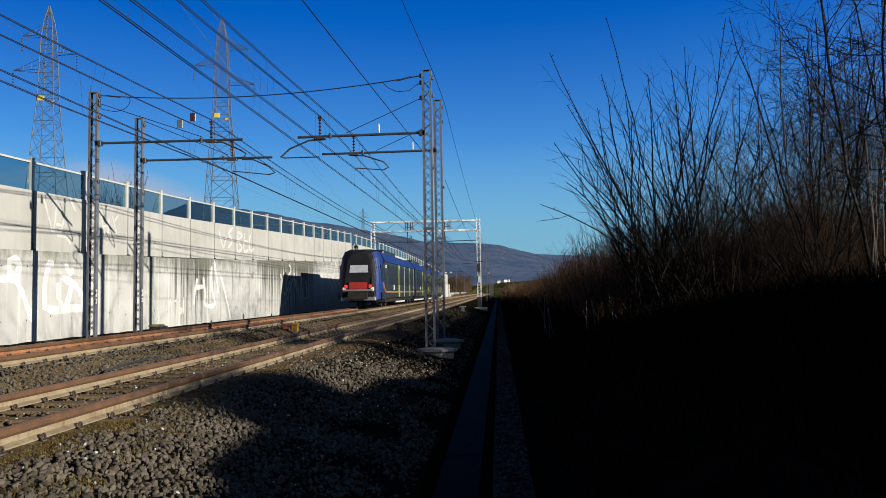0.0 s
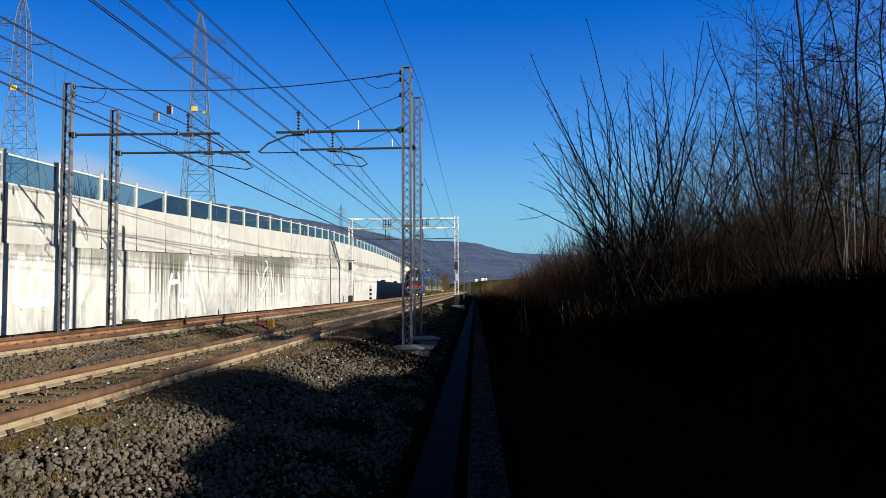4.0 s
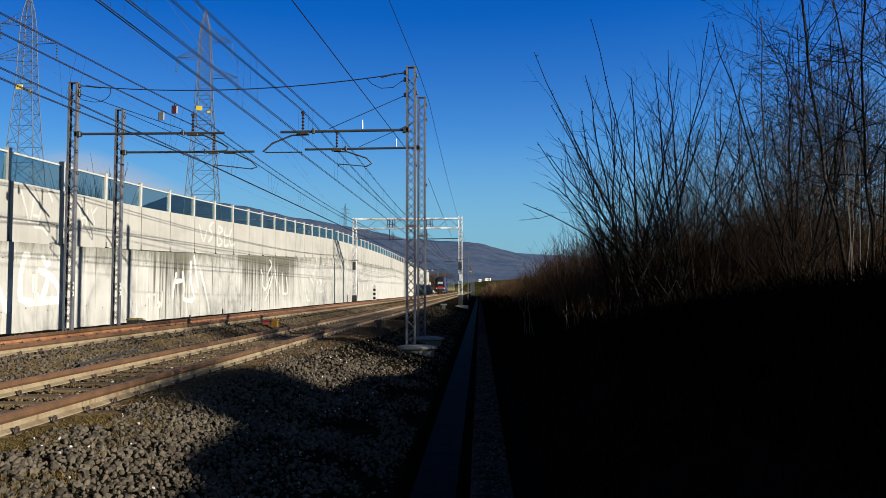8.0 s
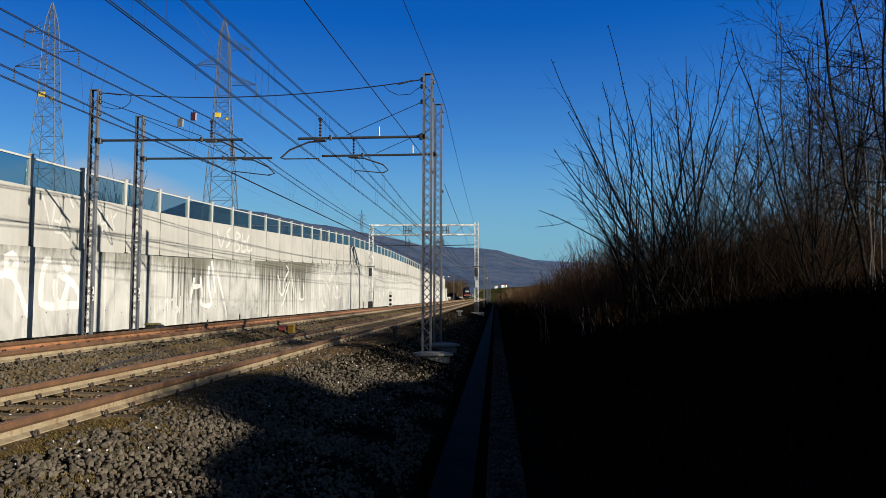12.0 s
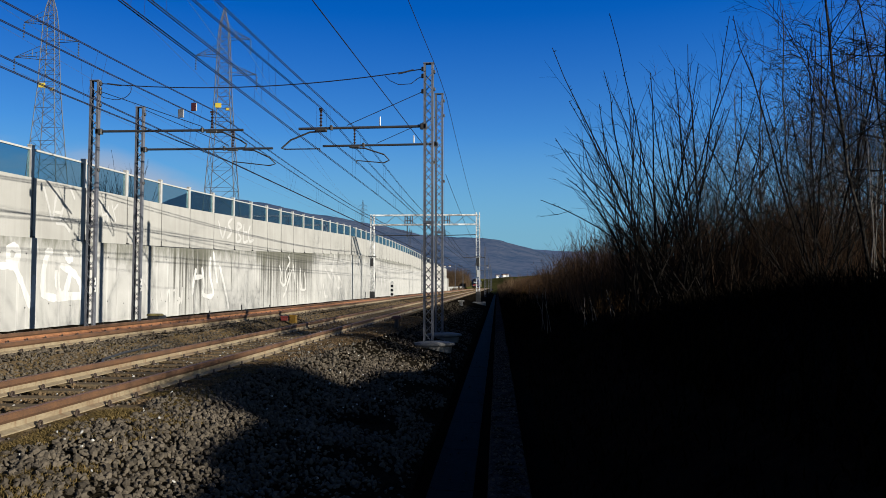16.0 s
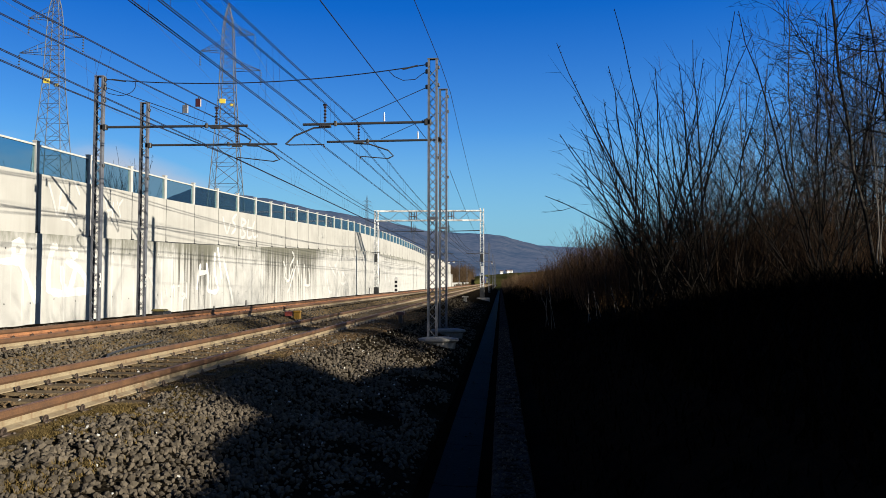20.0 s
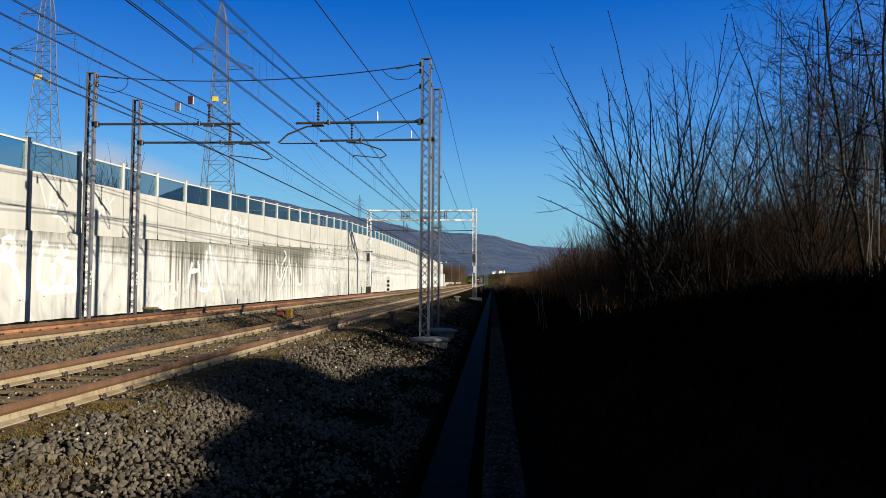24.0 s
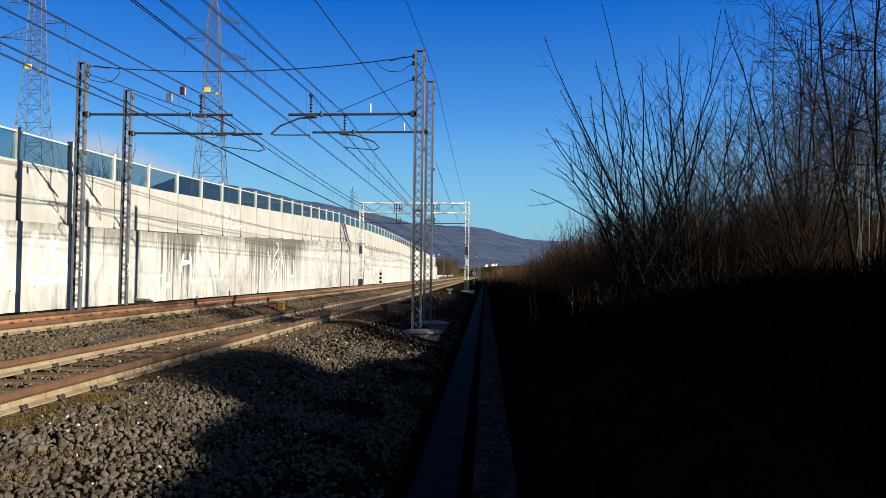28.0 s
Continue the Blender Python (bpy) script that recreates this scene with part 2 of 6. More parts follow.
def glowing(name, colour, strength):
    m = bpy.data.materials.new(name)
    m.use_nodes = True
    b = next(k for k in m.node_tree.nodes if k.type == "BSDF_PRINCIPLED")
    b.inputs["Base Color"].default_value = (*colour, 1)
    b.inputs["Emission Color"].default_value = (*colour, 1)
    b.inputs["Emission Strength"].default_value = strength
    return m


M_BALLAST = material("ballast_stone", (0.0048, 0.0042, 0.0034), (0.0885, 0.0735, 0.0555), 0.9, grain=25, wear=2, bump=0.5, jitter=0.66, contrast=0.75)
M_PEBBLE = material("white_pebble", (0.1604, 0.1533, 0.139), (0.2673, 0.2602, 0.2424), 0.8, grain=30, wear=3, bump=0.2, jitter=0.3)
# near-black bed colour stands in for shade between the stones
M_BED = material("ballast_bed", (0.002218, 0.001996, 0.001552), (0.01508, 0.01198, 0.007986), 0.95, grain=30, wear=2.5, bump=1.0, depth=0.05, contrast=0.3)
M_SLEEPER = material("sleeper_concrete", (0.0408, 0.02938, 0.01632), (0.1102, 0.0816, 0.04692), 0.9, grain=50, wear=2, jitter=0.3)
M_FINES = material("brown_fines", (0.04752, 0.03326, 0.01782), (0.1544, 0.1093, 0.0594), 0.95, grain=40, wear=3, bump=0.8, depth=0.02, contrast=0.3)
M_GRAVEL = material("brown_gravel", (0.022, 0.016, 0.010), (0.100, 0.068, 0.038), 0.95, grain=30, wear=2, bump=0.3, jitter=0.5)
M_RUSTWEB = material("orange_rust_web", (0.070, 0.026, 0.009), (0.205, 0.086, 0.032), 0.8, grain=40, wear=6, bump=0.3)
M_BOX_RED = material("faded_red_paint", (0.096, 0.012, 0.0084), (0.156, 0.021, 0.0132), 0.6, grain=30, wear=6, bump=0.05)
M_RUST = material("rusty_rail", (0.024, 0.0098, 0.0030), (0.078, 0.0335, 0.0105), 0.75, 0.0, grain=70, wear=4, bump=0.4, depth=0.003)
M_RAILTOP = material("rail_head", (0.080, 0.038, 0.018), (0.155, 0.080, 0.040), 0.6, 0.15, grain=60, wear=5, bump=0.1)
M_RAILWEB = rain_washed("rail_web", (0.09882, 0.0729, 0.03986), (0.1646, 0.1332, 0.08371), (0.075, 0.035, 0.014))
M_CLIP = material("clip_steel", (0.01188, 0.007128, 0.004752), (0.03564, 0.02178, 0.01386), 0.7, 0.2, grain=60, wear=6)
M_WALL_LOW = rain_stained("stained_concrete", (0.200, 0.200, 0.190), (0.275, 0.273, 0.262), (0.034, 0.033, 0.028), (0.075, 0.075, 0.060))
M_WALL_UP = streaked("pale_concrete", (0.1918, 0.1901, 0.1771), (0.2376, 0.235, 0.2212), (0.13, 0.122, 0.11), 0.30)
M_STEEL = material("galvanised_steel", (0.0726, 0.0726, 0.06897), (0.1307, 0.1307, 0.1234), 0.55, 0.6, grain=40, wear=5, bump=0.1)
M_PALE_STEEL = material("pale_galvanised_steel", (0.2174, 0.2174, 0.2086), (0.2958, 0.2958, 0.2826), 0.6, 0.1, grain=30, wear=3, bump=0.1)
M_DARK_STEEL = material("dark_steel", (0.01155, 0.01155, 0.01247), (0.03234, 0.03234, 0.03234), 0.6, 0.4, grain=50, wear=5)
M_LATTICE = material("weathered_lattice_steel", (0.0336, 0.03696, 0.04704), (0.105, 0.1092, 0.1243), 0.6, 0.3, grain=40, wear=5, bump=0.1)
M_WIRE = material("aged_wire", (0.005, 0.006, 0.012), (0.014, 0.015, 0.024), 0.9, 0.0, grain=30, wear=3, bump=0)
M_ARM = material("dark_arm_steel", (0.00528, 0.00594, 0.00858), (0.0165, 0.01716, 0.02112), 0.7, 0.1, grain=40, wear=5, bump=0.1)
M_GLASS = glass("tinted_glass", (0.29, 0.48, 0.53))
M_PORCELAIN = material("insulator_glaze", (0.01, 0.0056, 0.0048), (0.024, 0.0136, 0.0112), 0.3, grain=30, wear=4, bump=0)
M_WHITE = material("white_paint", (0.3794, 0.3794, 0.3689), (0.4427, 0.4427, 0.4321), 0.5, grain=40, wear=4, bump=0.05)
M_YELLOW = material("yellow_paint", (0.1534, 0.07667, 0.002788), (0.1906, 0.1022, 0.004646), 0.5, grain=40, wear=6, bump=0.05)
M_RED = material("red_paint", (0.1584, 0.005702, 0.003802), (0.2091, 0.01109, 0.00697), 0.45, grain=40, wear=6, bump=0.05)
M_DARK_RED = material("dark_red_paint", (0.0198, 0.001584, 0.002376), (0.03366, 0.00297, 0.00396), 0.5, grain=40, wear=6, bump=0.05)
M_CONCRETE = material("grey_concrete", (0.1045, 0.099, 0.09075), (0.198, 0.1898, 0.176), 0.9, grain=45, wear=3, bump=0.4)
# kerb concrete darkened in its base colour for the shade it lies in
M_KERB = material("shade_dark_concrete", (0.001862, 0.001862, 0.001553), (0.03414, 0.03101, 0.02791), 0.95, grain=45, wear=6, bump=0.8, depth=0.02, contrast=0.22)
# soil set far below real earth: the bank's shade is in this colour
M_SOIL = material("shade_black_soil", (0.0022, 0.0018, 0.0014), (0.007, 0.0055, 0.004), 1.0, grain=9, wear=0.7, bump=0.8, depth=0.06)
M_BARK = material("dark_bark", (0.003, 0.0027, 0.0024), (0.0132, 0.0114, 0.0102), 0.95, grain=30, wear=4, bump=0.4, jitter=0.4)
M_BARK_PALE = material("pale_bark", (0.010, 0.009, 0.008), (0.060, 0.053, 0.047), 0.9, grain=22, wear=5, bump=0.4, jitter=0.4, contrast=0.25)
M_BARK_GREY = material("grey_bark", (0.00432, 0.003888, 0.003456), (0.03672, 0.03348, 0.03024), 0.95, grain=16, wear=5, bump=0.5, jitter=0.3, contrast=0.2)
M_BARK_WHITE = material("white_bark", (0.036, 0.0312, 0.027), (0.12, 0.108, 0.093), 0.9, grain=30, wear=6, bump=0.2)
M_TWIG_RED = material("red_brown_twigs", (0.01312, 0.0082, 0.005412), (0.07052, 0.04264, 0.02624), 0.95, grain=20, wear=2, bump=0, jitter=0.5)
# darker copy of the brown twigs, for bushes that stand in shade
M_TWIG_SHADE = material("shade_brown_twigs", (0.0063, 0.00432, 0.00306), (0.0306, 0.02025, 0.01395), 0.95, grain=20, wear=2, bump=0, jitter=0.5)
M_DRY = material("dry_grass", (0.02138, 0.01198, 0.005133), (0.08554, 0.04705, 0.01925), 0.95, grain=20, wear=1.5, bump=0, jitter=0.6)
M_DRY_FAR = material("sunlit_dry_brush", (0.0156, 0.0114, 0.0078), (0.063, 0.042, 0.0252), 0.95, grain=20, wear=0.6, bump=0, jitter=0.6)
# channel colour lowered beyond dirt to hold the ditch's shade
M_DITCH = material("dirty_shaded_channel", (0.001428, 0.00116, 0.0008479), (0.00714, 0.005623, 0.003927), 0.9, grain=20, wear=1.2, bump=0.5, contrast=0.25)
M_MOSS = material("low_weeds", (0.0336, 0.02352, 0.00924), (0.1092, 0.0777, 0.0315), 0.95, grain=20, wear=2, bump=0, jitter=0.5)

# ---------------------------------------------------------------- mesh building
class Geo:
    """Gathers vertices and faces of one mesh."""

    def __init__(self):
        self.v, self.f = [], []

    def box(self, lo, hi, m=None):
        (x0, y0, z0), (x1, y1, z1) = lo, hi
        k = len(self.v)
        p = [(x0, y0, z0), (x1, y0, z0), (x1, y1, z0), (x0, y1, z0), (x0, y0, z1), (x1, y0, z1), (x1, y1, z1), (x0, y1, z1)]
        self.v += [tuple(m @ Vector(q)) for q in p] if m else p
        self.f += [tuple(k + i for i in q) for q in ((0, 3, 2, 1), (4, 5, 6, 7), (0, 1, 5, 4), (1, 2, 6, 5), (2, 3, 7, 6), (3, 0, 4, 7))]
        return self

    def chamfer(self, lo, hi, c=0.02):
        """A box with bevelled upright and top edges."""
        (x0, y0, z0), (x1, y1, z1) = lo, hi
        ring = lambda d, z: [(x0 + d + c, y0 + d, z), (x1 - d - c, y0 + d, z), (x1 - d, y0 + d + c, z), (x1 - d, y1 - d - c, z), (x1 - d - c, y1 - d, z), (x0 + d + c, y1 - d, z), (x0 + d, y1 - d - c, z), (x0 + d, y0 + d + c, z)]
        return self.loft([ring(0, z0), ring(0, z1 - c), ring(c, z1)])

    def loft(self, rings, caps=True, closed=True):
        k, n = len(self.v), len(rings[0])
        for r in rings:
            self.v += [tuple(q) for q in r]
        for i in range(len(rings) - 1):
            a, b = k + i * n, k + (i + 1) * n
            for j in range(n if closed else n - 1):
                j2 = (j + 1) % n
                self.f.append((a + j, a + j2, b + j2, b + j))
        if caps:
            self.f.append(tuple(k + j for j in reversed(range(n))))
            e = k + (len(rings) - 1) * n
            self.f.append(tuple(e + j for j in range(n)))
        return self

    def tube(self, pts, r, sides=6, r1=None, caps=True):
        pts = [Vector(p) for p in pts]
        n = len(pts)
        rings = []
        side = None
        for i, p in enumerate(pts):
            d = (pts[min(i + 1, n - 1)] - pts[max(i - 1, 0)]).normalized()
            if side is None:
                ref = Vector((0, 0, 1)) if abs(d.z) < 0.9 else Vector((1, 0, 0))
                side = d.cross(ref).normalized()
            side = (side - d * side.dot(d)).normalized()
            up = d.cross(side)
            rr = r if r1 is None else r + (r1 - r) * i / max(n - 1, 1)
            rings.append([p + (side * math.cos(2 * math.pi * j / sides) + up * math.sin(2 * math.pi * j / sides)) * rr for j in range(sides)])
        return self.loft(rings, caps)

    def bar(self, a, b, w, h=None):
        """A square bar from a to b."""
        return self.tube([a, b], (w if h is None else max(w, h)) * 0.7071, 4)

    def lathe(self, base, profile, sides=10):
        bx, by, bz = base
        return self.loft([[(bx + r * math.cos(2 * math.pi * j / sides), by + r * math.sin(2 * math.pi * j / sides), bz + z) for j in range(sides)] for r, z in profile])

    def mesh(self, name, mat, smooth=False):
        me = bpy.data.meshes.new(name)
        me.from_pydata(self.v, [], self.f)
        me.materials.append(mat)
        if smooth:
            me.polygons.foreach_set("use_smooth", [True] * len(me.polygons))
        me.update()
        return me


def part(name, geo, mat, parent, label="", smooth=False, at=None):
    me = geo.mesh(name, mat, smooth) if isinstance(geo, Geo) else geo
    ob = new(name, me)
    ob.parent = parent
    if at is not None:
        ob.matrix_basis = at
    return tagged(ob, label)


def thing(name, label, category, group="", kind="", at=None):
    ob = new(name)
    ob.empty_display_size = 0.2
    if at is not None:
        ob.matrix_basis = at
    return tagged(ob, label, category, group, kind)


def smoothstep(a, b, x):
    u = min(1.0, max(0.0, (x - a) / (b - a)))
    return u * u * (3 - 2 * u)


def lerp_table(table, x):
    if x <= table[0][0]:
        return table[0][1]
    for (a, p), (b, q) in zip(table, table[1:]):
        if x <= b:
            return p + (q - p) * (x - a) / (b - a)
    return table[-1][1]


# ---------------------------------------------------------------- plan
T1, T2, T2Z = -5.06, -8.86, 0.18          # track axes and the height of the second
WALL_X, WALL_END = -14.6, 216.0
RISE = [(-60, -2.0), (0, -0.50), (20, 0.0), (33, 0.27), (48, 0.80), (74, 1.72), (90, 1.97), (105, 2.05), (125, 2.0), (142, 1.82), (205, 1.22), (230, 1.0)]
LEDGE, GLASS_LOW, TOP = 2.60, 4.52, 5.46


def rise(y):
    return lerp_table(RISE, y)


def slope_far(x, y):
    """The green slope that closes the view beyond the end of the line."""
    return (13 * smoothstep(-90, 10, x) + 5 * smoothstep(10, 110, x)) * smoothstep(430, 1000, y)


def dip(y):
    """Where the bank lies lower and lets the sun through to the masts."""
    return smoothstep(11.5, 14, y) * (1 - smoothstep(20, 23, y))


def ground_z(x, y):
    n = noise.noise(Vector((x * 0.25, y * 0.25, 0))) * 0.10 + noise.noise(Vector((x * 0.05, y * 0.05, 3))) * 0.3
    far = smoothstep(90, 320, y)
    if x < -15.0:
        land = (GLASS_LOW - 0.5 + rise(y)) * (1 - smoothstep(190, 225, y)) + 0.8 * smoothstep(190, 225, y)
        return land + n * smoothstep(-15, -25, x) + 22 * smoothstep(-120, -900, x) + slope_far(x, y)
    if x < -2.9:
        return -0.62 + slope_far(x, y)
    if x < -0.8:
        return -0.62 - 0.75 * smoothstep(-2.9, -0.8, x) * (1 - smoothstep(170, 215, y)) + slope_far(x, y)
    if x >= -0.8 and y > 215:
        return -0.62 + 1.1 * smoothstep(-0.8, 14, x) + 26 * smoothstep(60, 700, x) + slope_far(x, y)
    if x < 0.22:
        return -1.37 + 0.75 * smoothstep(170, 215, y) + slope_far(x, y)
    bank = -0.55 + 1.30 * smoothstep(0.22, 3.0, x) + 1.0 * smoothstep(4, 14, x)
    bank += n * smoothstep(0.3, 1.2, x) - 0.32 * dip(y) * smoothstep(0.6, 2.0, x)
    field = 26 * smoothstep(60, 700, x)
    return bank * (1 - 0.3 * far) + field + slope_far(x, y)


def build_ground():
    xs = [-3000, -1800, -900, -500, -250, -120, -60, -30, -20, -15.3, -14.99, -14.9, -8, -3.2, -2.9, -2.4, -1.9, -1.4, -1.0, -0.8, -0.3, 0.22, 0.23]
    xs += [0.23 + 0.3 * i for i in range(1, 26)] + [8.5, 10, 12, 14, 17, 20, 25, 32, 45, 60, 90, 150, 260, 500, 900, 1800, 3000]
    ys = [-400, -150, -60, -30, -15] + [-8 + 1.0 * i for i in range(50)] + [44 + 3 * i for i in range(30)] + [140, 150, 165, 180, 190, 200, 210, 220, 230, 250, 280, 320, 370, 430, 500, 580, 680, 800, 1000, 1300, 1800, 2600, 3600]
    g = Geo()
    for y in ys:
        for x in xs:
            g.v.append((x, y, ground_z(x, y)))
    n = len(xs)
    for j in range(len(ys) - 1):
        for i in range(n - 1):
            a = j * n + i
            g.f.append((a, a + 1, a + 1 + n, a + n))
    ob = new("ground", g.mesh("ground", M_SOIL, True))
    # fields beyond: green and brown by broad patches
    m = M_FIELD
    ob.data.materials.append(m)
    for p in ob.data.polygons:
        if p.center.y > 190 or p.center.x > 60 or p.center.x < -60:
            p.material_index = 1
    tagged(ob, "bare winter earth along the line with green fields beyond", "ground", kind="structure")


M_FIELD = material("winter_field", (0.01964, 0.02042, 0.007068), (0.04321, 0.04125, 0.01375), 1.0, grain=0.6, wear=0.012, bump=0)


# aerial haze is painted on the hills as a faint blue emission
def distant(name, low, high, haze_glow):
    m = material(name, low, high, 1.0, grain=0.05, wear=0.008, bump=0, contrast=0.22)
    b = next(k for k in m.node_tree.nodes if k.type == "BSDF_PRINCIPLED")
    b.inputs["Emission Color"].default_value, b.inputs["Emission Strength"].default_value = (*haze_glow, 1), 1.0
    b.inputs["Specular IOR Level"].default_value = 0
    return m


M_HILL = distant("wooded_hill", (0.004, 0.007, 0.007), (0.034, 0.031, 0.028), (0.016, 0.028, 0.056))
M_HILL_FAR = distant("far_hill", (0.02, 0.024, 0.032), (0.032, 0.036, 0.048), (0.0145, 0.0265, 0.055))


def hill_height(table, s, v, d1, seed):
    q = Vector((s * 14, v * 3, seed))
    return lerp_table(table, s) * d1 * (v ** 1.25) * (1 + 0.56 * (1 - v) * noise.noise(q) + 0.02 * noise.noise(q * 6))


# slope to the side per unit forward, height per unit distance
NEAR_HILL = [(-0.75, 0.10), (-0.52, 0.105), (-0.465, 0.118), (-0.445, 0.127), (-0.4215, 0.1324), (-0.393, 0.126), (-0.35, 0.120), (-0.314, 0.114), (-0.25, 0.099), (-0.222, 0.0955), (-0.148, 0.0815), (-0.102, 0.0705), (-0.066, 0.068), (-0.002, 0.064), (0.023, 0.0568), (0.045, 0.0514), (0.085, 0.04), (0.12, 0.034), (0.3, 0.028), (0.9, 0.03)]


def build_hills():
    far = [(-0.7, 0.05), (-0.2, 0.05), (0.0, 0.05), (0.05, 0.0495), (0.085, 0.0478), (0.12, 0.046), (0.2, 0.04), (0.6, 0.04)]
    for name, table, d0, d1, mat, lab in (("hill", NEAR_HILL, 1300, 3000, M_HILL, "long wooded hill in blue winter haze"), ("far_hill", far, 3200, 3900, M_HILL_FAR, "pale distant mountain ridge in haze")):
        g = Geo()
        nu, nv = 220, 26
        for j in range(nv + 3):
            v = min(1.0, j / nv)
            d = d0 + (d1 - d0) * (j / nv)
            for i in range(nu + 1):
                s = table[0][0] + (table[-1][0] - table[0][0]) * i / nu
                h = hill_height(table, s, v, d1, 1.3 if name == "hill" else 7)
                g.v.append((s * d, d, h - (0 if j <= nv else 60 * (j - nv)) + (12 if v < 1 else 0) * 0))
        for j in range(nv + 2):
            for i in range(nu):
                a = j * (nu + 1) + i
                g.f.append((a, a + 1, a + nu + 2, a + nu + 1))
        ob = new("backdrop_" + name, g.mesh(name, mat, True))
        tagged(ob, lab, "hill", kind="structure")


build_ground()
build_hills()


# ---------------------------------------------------------------- tracks
def rail_profile(x):
    head, foot = 0.036, 0.075
    return [(x - foot, -0.172), (x + foot, -0.172), (x + foot, -0.160), (x + 0.012, -0.135), (x + 0.010, -0.085), (x + head, -0.055), (x + head, -0.006), (x + head - 0.008, 0.0), (x - head + 0.008, 0.0), (x - head, -0.006), (x - head, -0.055), (x - 0.010, -0.085), (x - 0.012, -0.135), (x - foot, -0.160)]


def build_track(axis, z, label, y0, y1, first):
    track = thing("railway_track", label, "railway track", "pair of railway tracks", at=pose(axis, 0, z))
    for side in (-0.7525, 0.7525):
        prof = rail_profile(side)
        for nm, ids, mat, lab in (("rail", (0, 1, 2, 3, 4, 11, 12, 13), M_RAILWEB, "rust-stained steel rail") if side > 0 or axis == T1 else ("rail", (0, 1, 2, 3, 4, 11, 12, 13), M_RUSTWEB, "orange rusty steel rail"), ("rail_head", (4, 5, 6, 7, 8, 9, 10, 11), M_RUST, "brown rusty rail head")):
            q = [prof[i] for i in ids]
            if nm == "rail_head":
                g = Geo().loft([[(a, y, b) for a, b in q] for y in (-8, 20, 60, 140, 420)])
                rh = part(nm, g, mat, rail, lab)
            else:
                g = Geo().loft([[(a, y, b) for a, b in q] for y in (-8, 20, 60, 140, 420)])
                rail = part(nm, g, mat, track, lab)
        shine = Geo().box((side - 0.026, -8, 0.0005), (side + 0.026, 420, 0.0025))
        part("running_surface", shine, M_RAILTOP, rail, "worn bright running surface")
    sl = Geo()
    h, w = 1.15, 0.13
    ring = lambda d, zz: [(-h + d, -w + d, zz), (h - d, -w + d, zz), (h - d, w - d, zz), (-h + d, w - d, zz)]
    sl.loft([ring(0, -0.36), ring(0, -0.21), ring(0.025, -0.182)])
    sleeper = sl.mesh("sleeper", M_SLEEPER)
    cl = Geo()
    arc = [(-0.005 + 0.014 * math.cos(a), -0.058 * math.cos(a), -0.030 + 0.062 * math.sin(a)) for a in np.linspace(-0.25, math.pi + 0.25, 9)]
    cl.tube(arc, 0.0135, 6)
    cl.tube([arc[-1], (0.03, 0.075, -0.035), (0.06, 0.055, -0.03)], 0.012, 5)
    cl.tube([arc[0], (0.03, -0.075, -0.035), (0.05, -0.05, -0.03)], 0.012, 5)
    cl.chamfer((-0.035, -0.035, -0.05), (0.045, 0.035, -0.022), 0.008)
    cl.v = [(x, y * 0.85, (z + 0.05) * 0.78 - 0.05) for x, y, z in cl.v]
    clip = cl.mesh("clip", M_CLIP)
    far = Geo()
    count = int((y1 - y0) / 0.6)
    for i in range(count):
        y = y0 + 0.6 * i
        if first <= y < 55:
            s = part("sleeper", sleeper, None, track, at=pose(random.uniform(-0.01, 0.01), y, 0, 0, 0, random.uniform(-0.5, 0.5)))
            for x in (-0.8575, -0.6475, 0.6475, 0.8575):
                if y < 34 and (x in (-0.6475, 0.8575) or y < 20):
                    part("clip", clip, None, s, at=pose(x, 0, -0.137, 0, 0, 180 if x in (-0.8575, 0.6475) else 0))
        else:
            far.box((-h, y - w, -0.36), (h, y + w, -0.185))
    tagged(part("far_sleepers", far, M_SLEEPER, track, "row of concrete sleepers"), kind="stuff")
    return track


build_track(T1, 0.0, "electrified railway track with rusty rails on concrete sleepers", -6, 420, 3)
build_track(T2, T2Z, "railway track beside the wall with rusty rails in ballast", -6, 420, 8)

# ---------------------------------------------------------------- ballast
SECTION = [(-14.55, -0.22), (-13.2, -0.20), (-11.2, -0.10), (-10.4, -0.01), (-9.7, -0.005), (-8.0, -0.005), (-7.5, -0.04), (-7.0, -0.20), (-6.5, -0.20), (-5.95, -0.19), (-5.7, -0.215), (-4.5, -0.215), (-4.40, -0.20), (-4.1, -0.205), (-3.95, -0.185), (-3.7, -0.17), (-3.2, -0.24), (-2.5, -0.46), (-1.9, -0.60), (-1.2, -0.74), (-0.85, -0.92)]


def bed_z(x, y):
    return lerp_table(SECTION, x) + 0.03 * noise.noise(Vector((x * 1.3, y * 1.3, 5))) * (0.3 if -10.2 < x < -3.7 else 1)


